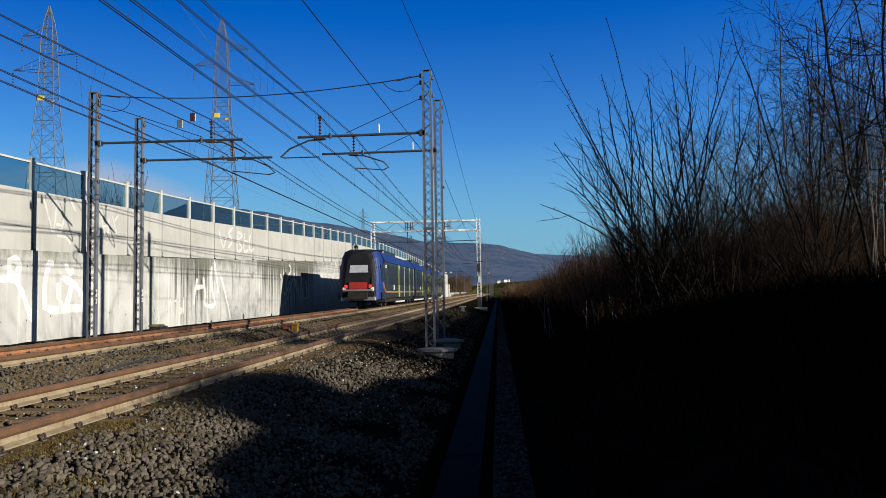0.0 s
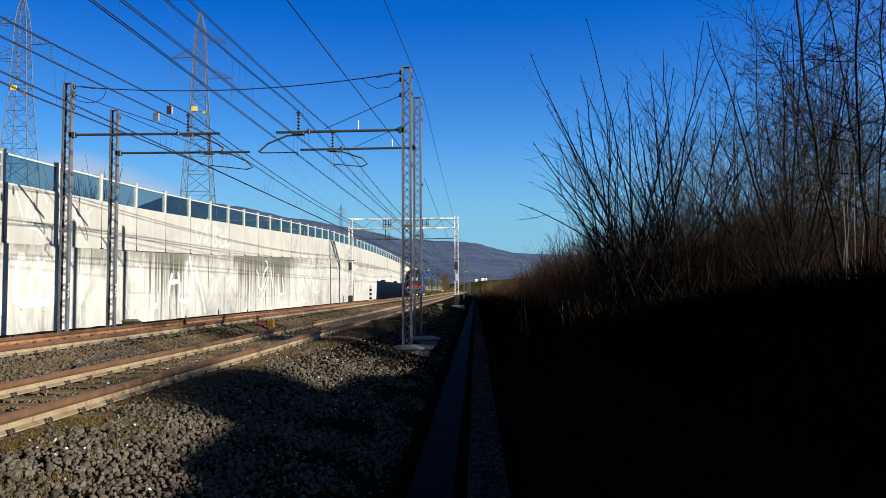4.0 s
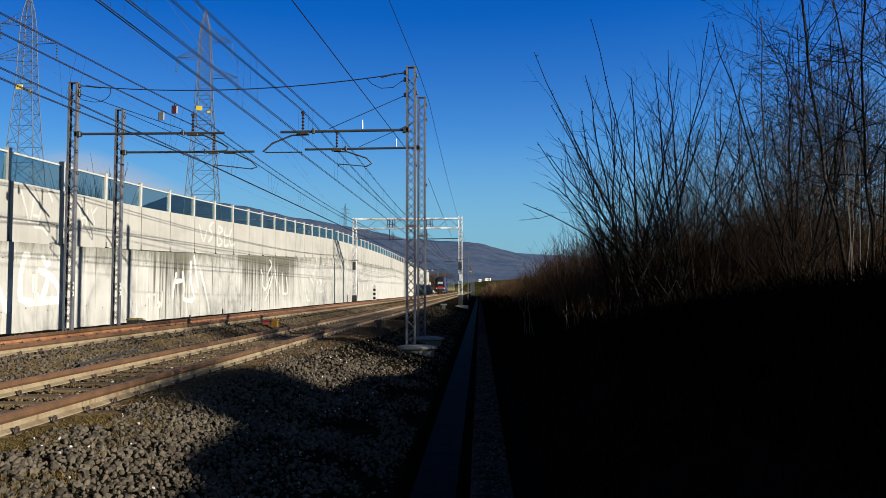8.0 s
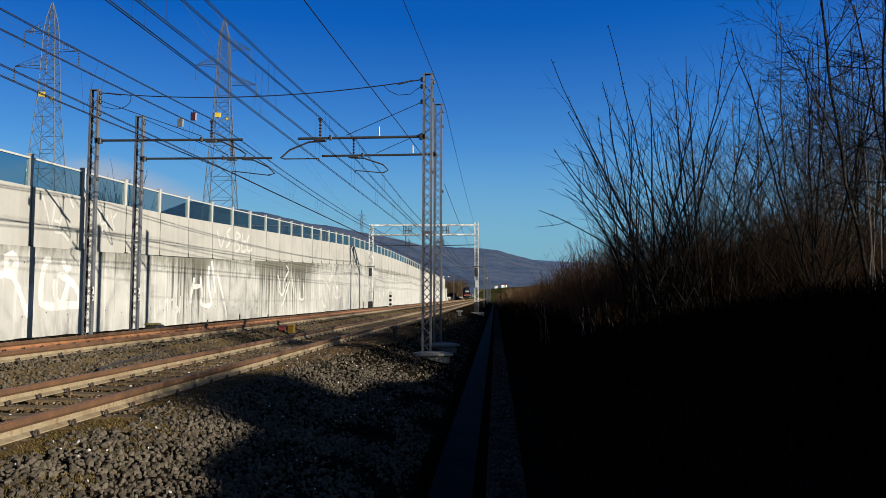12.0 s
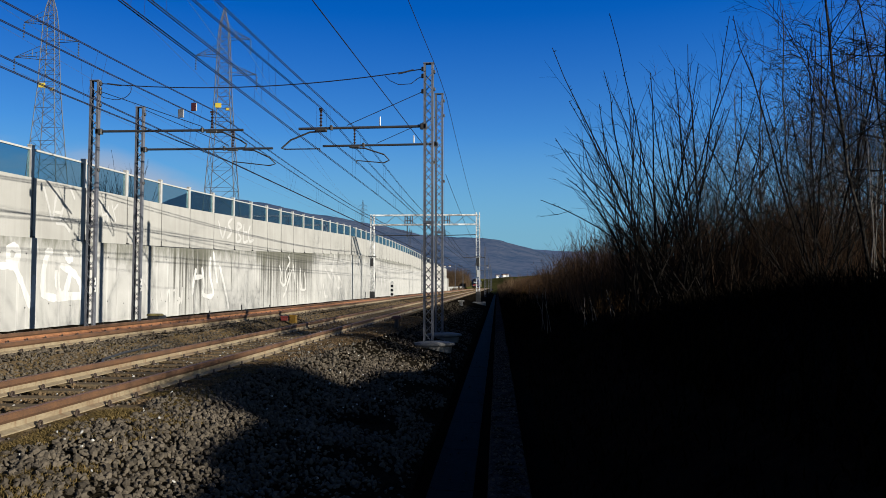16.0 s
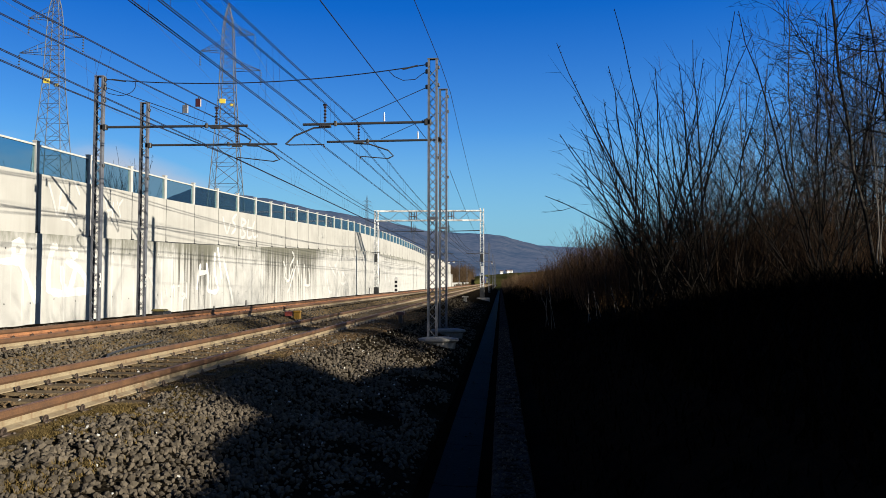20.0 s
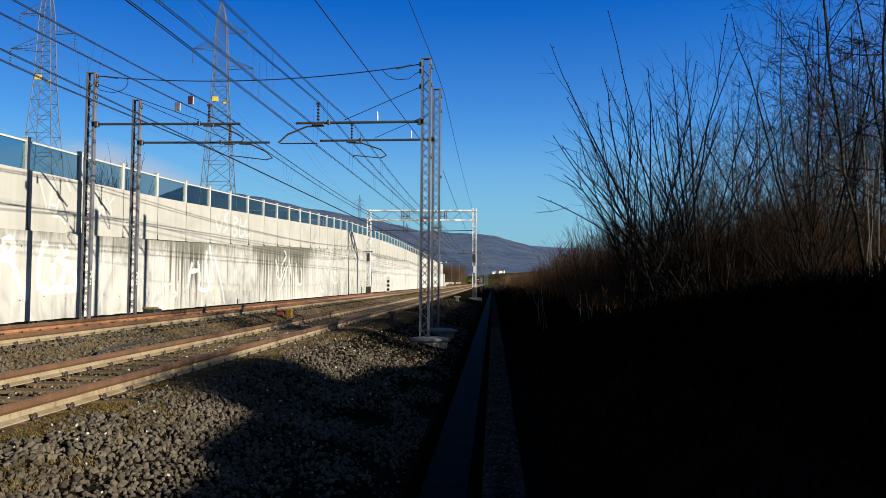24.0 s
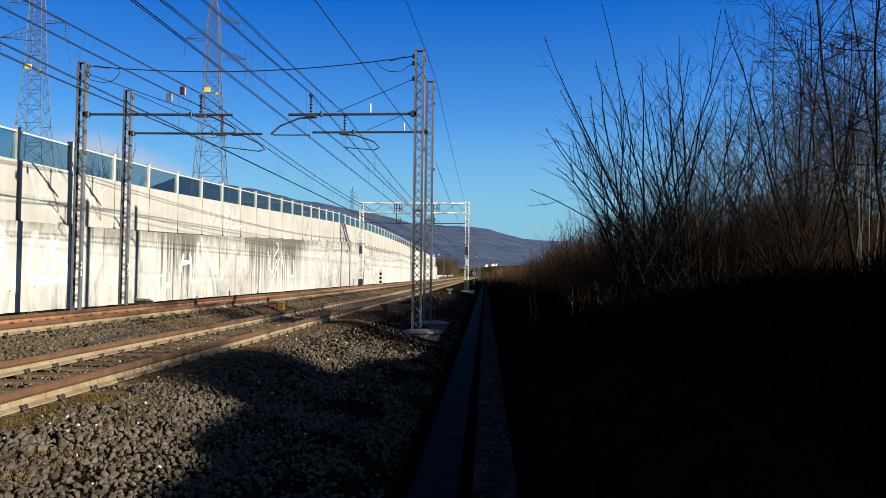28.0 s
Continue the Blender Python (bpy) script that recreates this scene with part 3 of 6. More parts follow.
def build_bed():
    g = Geo()
    xs = sorted({a for a, _ in SECTION} | {-12.2, -5.0, -4.6, -3.5, -2.9, -2.2, -1.6, -1.0})
    ys = [-9 + 0.35 * i for i in range(130)] + [37 + 1.2 * i for i in range(70)] + [125, 135, 150, 170, 200, 240, 300, 360, 430]
    for y in ys:
        for x in xs:
            g.v.append((x, y, bed_z(x, y)))
    n = len(xs)
    for j in range(len(ys) - 1):
        for i in range(n - 1):
            a = j * n + i
            g.f.append((a, a + 1, a + 1 + n, a + n))
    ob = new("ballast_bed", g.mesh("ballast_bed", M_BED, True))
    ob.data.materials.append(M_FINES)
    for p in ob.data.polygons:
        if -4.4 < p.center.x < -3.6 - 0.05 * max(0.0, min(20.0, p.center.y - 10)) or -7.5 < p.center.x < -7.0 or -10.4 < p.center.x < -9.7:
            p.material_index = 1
    tagged(ob, "crushed stone ballast bed under the tracks, darkened for gap shade", "ballast", kind="structure")


def scatter_stones(name, spots, size, mat, label, seed):
    """Broken stones: each a dented, stretched icosahedron."""
    rng = np.random.default_rng(seed)
    t = (1 + 5 ** 0.5) / 2
    base = np.array([(-1, t, 0), (1, t, 0), (-1, -t, 0), (1, -t, 0), (0, -1, t), (0, 1, t), (0, -1, -t), (0, 1, -t), (t, 0, -1), (t, 0, 1), (-t, 0, -1), (-t, 0, 1)]) / 1.9
    tri = np.array([(0, 11, 5), (0, 5, 1), (0, 1, 7), (0, 7, 10), (0, 10, 11), (1, 5, 9), (5, 11, 4), (11, 10, 2), (10, 7, 6), (7, 1, 8), (3, 9, 4), (3, 4, 2), (3, 2, 6), (3, 6, 8), (3, 8, 9), (4, 9, 5), (2, 4, 11), (6, 2, 10), (8, 6, 7), (9, 8, 1)])
    n = len(spots)
    q = rng.normal(size=(n, 4))
    q /= np.linalg.norm(q, axis=1)[:, None]
    w, x, y, z = q.T
    rot = np.stack([1 - 2 * (y * y + z * z), 2 * (x * y - z * w), 2 * (x * z + y * w), 2 * (x * y + z * w), 1 - 2 * (x * x + z * z), 2 * (y * z - x * w), 2 * (x * z - y * w), 2 * (y * z + x * w), 1 - 2 * (x * x + y * y)], 1).reshape(n, 3, 3)
    sc = rng.uniform(0.45, 1.3, (n, 1, 3)) * rng.uniform(*size, (n, 1, 1))
    v = base[None] * rng.uniform(0.72, 1.2, (n, 12, 1)) * sc
    v = np.einsum("nij,nkj->nki", rot, v) + np.array(spots)[:, None, :]
    f = (tri[None] + (np.arange(n) * 12)[:, None, None]).reshape(-1, 3)
    me = bpy.data.meshes.new(name)
    me.from_pydata(v.reshape(-1, 3).tolist(), [], f.tolist())
    me.materials.append(mat)
    ob = new(name, me)
    return tagged(ob, label, "ballast", kind="stuff")


def stone_spots():
    rng = np.random.default_rng(4)
    spots = []
    zones = [(-4.15, -0.9, -7.0, 3.0, 30), (-8.0, -5.85, -7.0, 7.0, 30), (-5.7, -4.4, -6.0, 4.5, 60), (-13.5, -9.7, -6.0, 12.0, 40), (-4.15, -0.9, 3.0, 9.0, 700), (-4.15, -0.9, 9.0, 16.0, 400), (-4.15, -0.95, 16.0, 30.0, 120), (-5.7, -4.4, 4.5, 26.0, 230), (-8.0, -5.85, 7.0, 16.0, 260), (-8.0, -5.85, 16.0, 30.0, 110), (-9.6, -8.15, 10, 24, 40), (-13.5, -9.7, 12.0, 26.0, 80), (-4.2, -1.0, 30, 60, 40), (-8.0, -5.85, 30, 60, 40)]
    for x0, x1, y0, y1, dens in zones:
        k = int((x1 - x0) * (y1 - y0) * dens)
        for x, y, j in zip(rng.uniform(x0, x1, k), rng.uniform(y0, y1, k), rng.uniform(-0.012, 0.030, k)):
            if -5.7 < x < -4.4:
                j += 0.004
            if rng.random() < smoothstep(-2.9, -1.5, x) * (0.55 + 1.3 * noise.noise(Vector((x * 1.6, y * 1.0, 21)))):
                continue
            if -4.2 < x < -3.65 and noise.noise(Vector((x * 2.5, y * 0.9, 2))) < 0.45 - 0.9 * (x + 4.2):
                continue
            if y > 11 and -4.2 < x < -2.7 and rng.random() < 0.55 * smoothstep(11, 16, y):
                continue
            if abs(x - T1 - 0.7525) < 0.13 or abs(x - T1 + 0.7525) < 0.13 or abs(x - T2 - 0.7525) < 0.13 or abs(x - T2 + 0.7525) < 0.13:
                continue
            if abs(x - T1) < 0.66 and abs((y + 6.3) % 0.6 - 0.3) < 0.15:
                continue
            spots.append((x, y, bed_z(x, y) + j))
    return spots


build_bed()


def pale_spots():
    rng = np.random.default_rng(8)
    spots = [(x, y, bed_z(x, y) + 0.03) for x, y in zip(rng.uniform(-5.7, -4.4, 330), rng.uniform(5.5, 32, 330))]
    return spots + [(x, y, bed_z(x, y) + 0.045) for x, y in zip(rng.uniform(-4.0, -1.2, 170), rng.uniform(4, 26, 170))]


scatter_stones("pale_pebbles", pale_spots(), (0.008, 0.019), M_PEBBLE, "scattered white pebbles on the ballast", 9)
def kerb_spots():
    rng = np.random.default_rng(12)
    top = [(x, y, -0.448) for x, y in zip(rng.uniform(-0.05, 0.24, 1500), rng.uniform(1.5, 26, 1500))]
    return top + [(x, y, -1.045) for x, y in zip(rng.uniform(-0.72, -0.12, 130), rng.uniform(2.5, 26, 130))]


scatter_stones("kerb_gravel", kerb_spots(), (0.007, 0.022), M_BALLAST, "loose grit lying on the kerb and in the channel", 13)
STONES = stone_spots()
scatter_stones("ballast_stones", [p for p in STONES if not -5.7 < p[0] < -4.4], (0.013, 0.035), M_BALLAST, "loose grey broken stones of the track ballast", 7)
scatter_stones("brown_ballast", [p for p in STONES if -5.7 < p[0] < -4.4], (0.013, 0.033), M_GRAVEL, "rust-browned stones between the rails", 8)


def gravel_spots():
    rng = np.random.default_rng(15)
    spots = []
    for x, y in zip(rng.uniform(0, 1, 15000), 8 + 24 * rng.uniform(0, 1, 15000) ** 1.25):
        x = -4.22 + x * (0.45 + 0.05 * min(16.0, y - 8))
        spots.append((x, y, bed_z(x, y) + 0.006))
    return spots


scatter_stones("brown_gravel", gravel_spots(), (0.008, 0.020), M_GRAVEL, "fine brown gravel and dirt beside the rail", 16)


# ---------------------------------------------------------------- ditch and kerb
def build_ditch():
    ditch = thing("drainage_ditch", "shaded concrete drainage channel beside the ballast with a rough kerb", "drainage ditch", kind="structure")
    y = -6.0
    while y < 200:
        step = 2.0 if y < 60 else 20.0
        a, b = y + 0.008, y + step - 0.008
        j = random.uniform(-0.012, 0.012)
        g = Geo().loft([[(-0.07 + j, yy, -1.3), (0.26 + j, yy, -1.3), (0.265 + j, yy, -0.475), (0.25 + j, yy, -0.45), (-0.055 + j, yy, -0.45), (-0.07 + j, yy, -0.47)] for yy in np.linspace(a, b, 5)])
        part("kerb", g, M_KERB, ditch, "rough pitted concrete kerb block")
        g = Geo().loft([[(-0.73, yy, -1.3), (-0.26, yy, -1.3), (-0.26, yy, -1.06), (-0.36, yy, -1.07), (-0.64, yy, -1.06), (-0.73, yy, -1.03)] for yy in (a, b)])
        part("channel", g, M_DITCH, ditch, "dirty grey concrete channel with shade in its colour")
        # near-black strip between the channel and the kerb
        g = Geo().loft([[(-0.255, yy, -1.3), (-0.085, yy, -1.3), (-0.085, yy, -0.97), (-0.16, yy, -1.0), (-0.255, yy, -1.05 + 0.03 * noise.noise(Vector((5, yy * 1.3, 2))))] for yy in np.linspace(y, y + step, 5)])
        part("dark_strip", g, M_SOIL, ditch, "near-black strip at the foot of the kerb")
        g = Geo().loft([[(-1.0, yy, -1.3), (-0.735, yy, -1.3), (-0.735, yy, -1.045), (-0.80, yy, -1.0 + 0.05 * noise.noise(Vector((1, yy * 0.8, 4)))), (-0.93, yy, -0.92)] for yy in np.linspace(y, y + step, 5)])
        part("soil_edge", g, M_SOIL, ditch, "near-black infill beside the channel")
        y += step


build_ditch()


# ---------------------------------------------------------------- retaining wall and noise barrier
M_SEAM = material("joint_seal", (0.0198, 0.01901, 0.01742), (0.05148, 0.0495, 0.04554), 0.8, grain=20, wear=2, bump=0.1)


def build_wall():
    wall = thing("wall_west", "tall stained concrete retaining wall beside the railway", "retaining wall", kind="structure")
    y = -40.0
    while y < WALL_END - 0.1:
        b = min(y + 6.0, WALL_END)
        zz = [LEDGE + rise(q) for q in (y, (y + b) / 2, b)]
        ys = (y + 0.012, (y + b) / 2, b - 0.012)
        g = Geo().loft([[(WALL_X - 0.5, q, -0.9), (WALL_X, q, -0.9), (WALL_X, q, z - 0.02), (WALL_X - 0.02, q, z), (WALL_X - 0.5, q, z)] for q, z in zip(ys, zz)])
        me = g.mesh("wall_panel", M_WALL_LOW)
        drop = me.attributes.new("drop", "FLOAT", "POINT")
        for k, v in enumerate(me.vertices):
            drop.data[k].value = LEDGE + rise(v.co.y) - v.co.z
        part("wall_panel", me, None, wall)
        y = b
    holes = Geo()
    for k in range(70):
        y = 19.5 + 1.22 * k
        for z in (0.45 + 0.10 * (k % 3 == 0), 2.1 + rise(y) * 0.8):
            holes.tube([(WALL_X - 0.01, y, z), (WALL_X + 0.004, y, z)], 0.028, 6)
    tagged(part("tie_holes", holes, M_DARK_STEEL, wall, "rows of small formwork tie holes"), kind="stuff")
    back = Geo().loft([[(WALL_X - 0.5, q, -0.9), (WALL_X - 0.07, q, -0.9), (WALL_X - 0.07, q, LEDGE + rise(q) - 0.05), (WALL_X - 0.5, q, LEDGE + rise(q) - 0.05)] for q in (-40, 0, 20, 48, 74, 105, 142, 205, WALL_END)])
    part("joint_filler", back, M_DARK_STEEL, wall, "dark recessed joints")

    fence = thing("noise_barrier", "concrete noise barrier with blue-tinted glass panes on top", "noise barrier", kind="structure")
    x0 = WALL_X - 0.10
    y, i = 22.33 - 3.015 * 20, 0
    seam = M_SEAM
    postg = Geo().box((-0.10, -0.085, -0.10), (0.035, 0.085, 1.02)).box((-0.11, -0.10, 1.02), (0.05, 0.10, 1.05))
    post = postg.mesh("post", M_PALE_STEEL)
    foot = Geo().box((0.0, -0.07, 0.0), (0.07, 0.07, 0.05)).box((0.0, -0.02, 0.05), (0.02, 0.02, 0.25)).mesh("bracket", M_DARK_STEEL)
    while y < WALL_END - 0.5:
        b = min(y + 3.015, WALL_END)
        za, zb = rise(y), rise(b)
        glassy = y < 172
        gl = GLASS_LOW if glassy else GLASS_LOW + 0.55
        g = Geo().loft([[(x0 - 0.22, q, LEDGE - 0.1 + z), (x0, q, LEDGE - 0.1 + z), (x0, q, gl - 0.012 + z), (x0 - 0.012, q, gl + z), (x0 - 0.22, q, gl + z)] for q, z in ((y + 0.012, za), (b - 0.012, zb))])
        part("barrier_panel", g, M_WALL_UP, fence)
        part("bracket", foot, None, fence, at=pose(x0 + 0.002, y, LEDGE + za + 0.002))
        part("joint_strip", Geo().box((x0 - 0.05, y - 0.018, LEDGE - 0.05 + za), (x0 + 0.006, y + 0.018, gl + za)), seam, fence, "dark vertical joint strip")
        if glassy:
            part("post", post, None, fence, at=pose(x0 - 0.06, y, GLASS_LOW + za))
            g = Geo().loft([[(x0 - 0.10, q, GLASS_LOW + 0.005 + z), (x0 - 0.085, q, GLASS_LOW + 0.005 + z), (x0 - 0.085, q, TOP - 0.06 + z), (x0 - 0.10, q, TOP - 0.06 + z)] for q, z in ((y + 0.09, za), (b - 0.09, zb))])
            g.f = [tuple(reversed(f)) for f in g.f]
            pane = part("pane", g, M_GLASS, fence, "blue-tinted glass pane")
            pane.visible_shadow = False
            g = Geo().loft([[(x0 - 0.13, q, TOP - 0.058 + z), (x0 - 0.05, q, TOP - 0.058 + z), (x0 - 0.05, q, TOP + z), (x0 - 0.13, q, TOP + z)] for q, z in ((y + 0.09, za), (b - 0.09, zb))])
            part("top_rail", g, M_PALE_STEEL, fence, "pale metal top rail")
        y = b
        i += 1


build_wall()


# ---------------------------------------------------------------- masts
def lattice(g, x, y, z0, z1, wx, wy, pitch):
    """Zigzag lacing between two uprights that stand wx apart."""
    z, k = z0, 0
    while z + pitch <= z1:
        for s in (-1, 1):
            a, b = (-wx / 2, wx / 2) if (k + (s > 0)) % 2 == 0 else (wx / 2, -wx / 2)
            g.bar((x + a, y + s * wy, z), (x + b, y + s * wy, z + pitch), 0.022)
        z += pitch
        k += 1


LACE = [Geo().bar((-s * 0.105, 0, 0), (s * 0.105, 0, 0.235), 0.018).mesh("lacing_bar", M_LATTICE) for s in (1, -1)]


def build_mast(x, y, height, label, base=-0.5, group="catenary masts"):
    mast = thing("catenary_mast", label, "mast", group, at=pose(x, y, 0))
    for s in (-1, 1):
        g = Geo()
        g.box((s * 0.130 - 0.010, -0.07, base), (s * 0.130 + 0.010, 0.07, height))
        for f in (-1, 1):
            g.box((s * 0.130 + (-0.050 if s > 0 else 0.010), f * 0.065 - 0.005, base), (s * 0.130 + (-0.010 if s > 0 else 0.050), f * 0.065 + 0.005, height))
        part("upright", g, M_LATTICE, mast)
    if y < 60:
        for k in range(int((height - base - 0.2) / 0.235)):
            for f in (-0.068, 0.068):
                part("lacing_bar", LACE[(k + (f > 0)) % 2], None, mast, at=pose(0, f, base + 0.1 + 0.235 * k))
    else:
        g = Geo()
        lattice(g, 0, 0, base + 0.1, height - 0.1, 0.27, 0.085, 0.27)
        tagged(part("lacing", g, M_LATTICE, mast, "zigzag lacing bars"), kind="stuff")
    for z, h in ((base + 0.06, 0.035), (2.9, 0.035), (height - 0.012, 0.012)):
        part("tie_plate", Geo().box((-0.15, -0.08, z - h), (0.15, 0.08, z + h)), M_LATTICE, mast)
    if y < 60:
        for z in (height - 0.25, height - 0.75, 4.6):
            part("clamp", Geo().chamfer((0.13, -0.05, z - 0.045), (0.19, 0.05, z + 0.045), 0.015), M_DARK_STEEL, mast, "small dark wire clamp")
    return mast


def wedge_base(x, y, z, label="rounded concrete mast footing at the edge of the ballast"):
    ring = lambda k, z: [(0.02 + k * 0.58 * math.cos(a), k * 0.36 * math.sin(a), z) for a in np.linspace(0, 2 * math.pi, 15)[:-1]]
    g = Geo().loft([ring(0.72, -0.6), ring(0.84, -0.13), ring(1.0, -0.08), ring(0.97, -0.02), ring(0.55, 0.02)])
    ob = new("mast_footing", g.mesh("mast_footing", M_CONCRETE))
    ob.matrix_basis = pose(x, y, z)
    tagged(ob, label, "footing", "mast footings")


def arc_points(a, b, sag, n=8):
    a, b = Vector(a), Vector(b)
    return [a.lerp(b, i / n) - Vector((0, 0, sag * 4 * (i / n) * (1 - i / n))) for i in range(n + 1)]


def insulator(g, x, y, z0, z1, r=0.05):
    n = 5
    prof = [(0.018, 0.0)]
    for i in range(n):
        a = (z1 - z0) * (i + 0.2) / n
        prof += [(0.02, a), (r, a + (z1 - z0) * 0.25 / n), (0.02, a + (z1 - z0) * 0.6 / n)]
    prof.append((0.018, z1 - z0))
    g.lathe((x, y, z0), prof, 8)


def cantilever(mast, mx, root, tip, z, ins, ins_top, curve, stay=None):
    """An arm across the track with an insulator for the messenger and a drop arm that holds the contact wire. x in the world."""
    s = 1 if tip > mx else -1
    arm = part("arm", Geo().tube([(root - mx, 0, z), (tip - mx, 0, z - 0.02)], 0.038, 8), M_ARM, mast, "dark grey tubular arm")
    part("clamp", Geo().chamfer((root - mx - 0.10, -0.07, z - 0.08), (root - mx + 0.10, 0.07, z + 0.08), 0.02), M_DARK_STEEL, arm)
    part("clamp", Geo().chamfer((ins - mx - 0.17, -0.06, z - 0.09), (ins - mx + 0.17, 0.06, z - 0.03), 0.015), M_DARK_STEEL, arm)
    part("clamp", Geo().chamfer((ins - mx - 0.30 * s - 0.04, -0.05, z - 0.07), (ins - mx - 0.30 * s + 0.04, 0.05, z + 0.07), 0.015), M_DARK_STEEL, arm)
    g = Geo()
    insulator(g, ins - mx, 0, z + 0.03, ins_top - 0.05)
    g.box((ins - mx - 0.05, -0.04, ins_top - 0.06), (ins - mx + 0.05, 0.04, ins_top))
    part("insulator", g, M_PORCELAIN, arm, "brown ribbed insulator")
    g = Geo()
    pts = [Vector((a - mx, 0, b)) for a, b in curve]
    g.tube(pts[:-1], 0.026, 6)
    g.tube(pts[-2:], 0.018, 6)
    g.tube([pts[-1], pts[-1] - Vector((0, 0, 0.10))], 0.014, 6)
    part("registration_arm", g, M_ARM, arm, "bent registration arm")
    if stay:
        g = Geo().tube([(stay[0] - mx, 0, stay[1]), (stay[2] - mx, 0, stay[3])], 0.011, 5)
        part("stay", g, M_WIRE, mast)


LAB = "grey steel lattice catenary mast"
mast_a = build_mast(-12.05, 21.16, 7.32, LAB + " standing close to the retaining wall", -0.5)
cantilever(mast_a, -12.05, -11.90, -7.47, 5.76, -8.42, 6.32, [(-8.53, 5.70), (-8.09, 5.68), (-7.56, 5.44), (-7.36, 5.31), (-7.41, 5.21), (-8.68, 5.18)], (-11.90, 6.98, -8.72, 5.86))
mast_b = build_mast(-12.05, 23.99, 7.2, LAB + " standing close to the retaining wall", -0.5)
cantilever(mast_b, -12.05, -11.90, -7.45, 5.74, -8.82, 6.31, [(-8.48, 5.68), (-8.09, 5.66), (-7.56, 5.41), (-7.35, 5.20), (-7.56, 5.14), (-8.80, 5.29)], (-11.90, 7.1, -8.95, 5.84))
mast_c = build_mast(-1.9, 20.5, 7.42, LAB + " on a concrete footing beside the ditch", -0.75)
cantilever(mast_c, -1.9, -2.04, -5.62, 5.62, -4.98, 6.18, [(-4.8, 5.52), (-5.3, 5.50), (-5.85, 5.28), (-6.12, 5.04), (-6.0, 5.02), (-5.0, 5.02)], (-2.04, 6.62, -4.23, 5.68))
mast_d = build_mast(-1.9, 24.3, 7.55, LAB + " on a concrete footing beside the ditch", -0.75)
cantilever(mast_d, -1.9, -2.04, -5.83, 5.85, -4.75, 6.44, [(-4.85, 5.76), (-4.4, 5.74), (-3.75, 5.52), (-3.57, 5.33), (-3.75, 5.24), (-4.68, 5.33)], (-2.04, 6.75, -4.0, 5.9))
wedge_base(-1.75, 20.5, -0.42)
wedge_base(-1.75, 24.3, -0.42)
for y in (122, 171, 220, 270):
    if y > 100:
        m = build_mast(-1.9, y, 7.6, LAB + " far down the line", -0.8, "distant catenary masts")
        cantilever(m, -1.9, -2.08, -5.8, 5.85, -4.9, 6.4, [(-4.8, 5.76), (-4.4, 5.74), (-3.75, 5.52), (-3.6, 5.3), (-3.75, 5.24), (-4.7, 5.3)])
        m = build_mast(-12.35, y, 7.6, LAB + " far down the line", -0.5, "distant catenary masts")
        cantilever(m, -12.35, -12.15, -7.8, 5.85, -8.9, 6.4, [(-8.8, 5.80), (-8.3, 5.78), (-7.75, 5.52), (-7.54, 5.30), (-7.75, 5.24), (-9.03, 5.40)])


# ---------------------------------------------------------------- portal
M_PORTAL = material("flaking_white_steel", (0.156, 0.156, 0.156), (0.5772, 0.5772, 0.5616), 0.6, 0.0, grain=7, wear=1.2, bump=0.1, contrast=0.2)


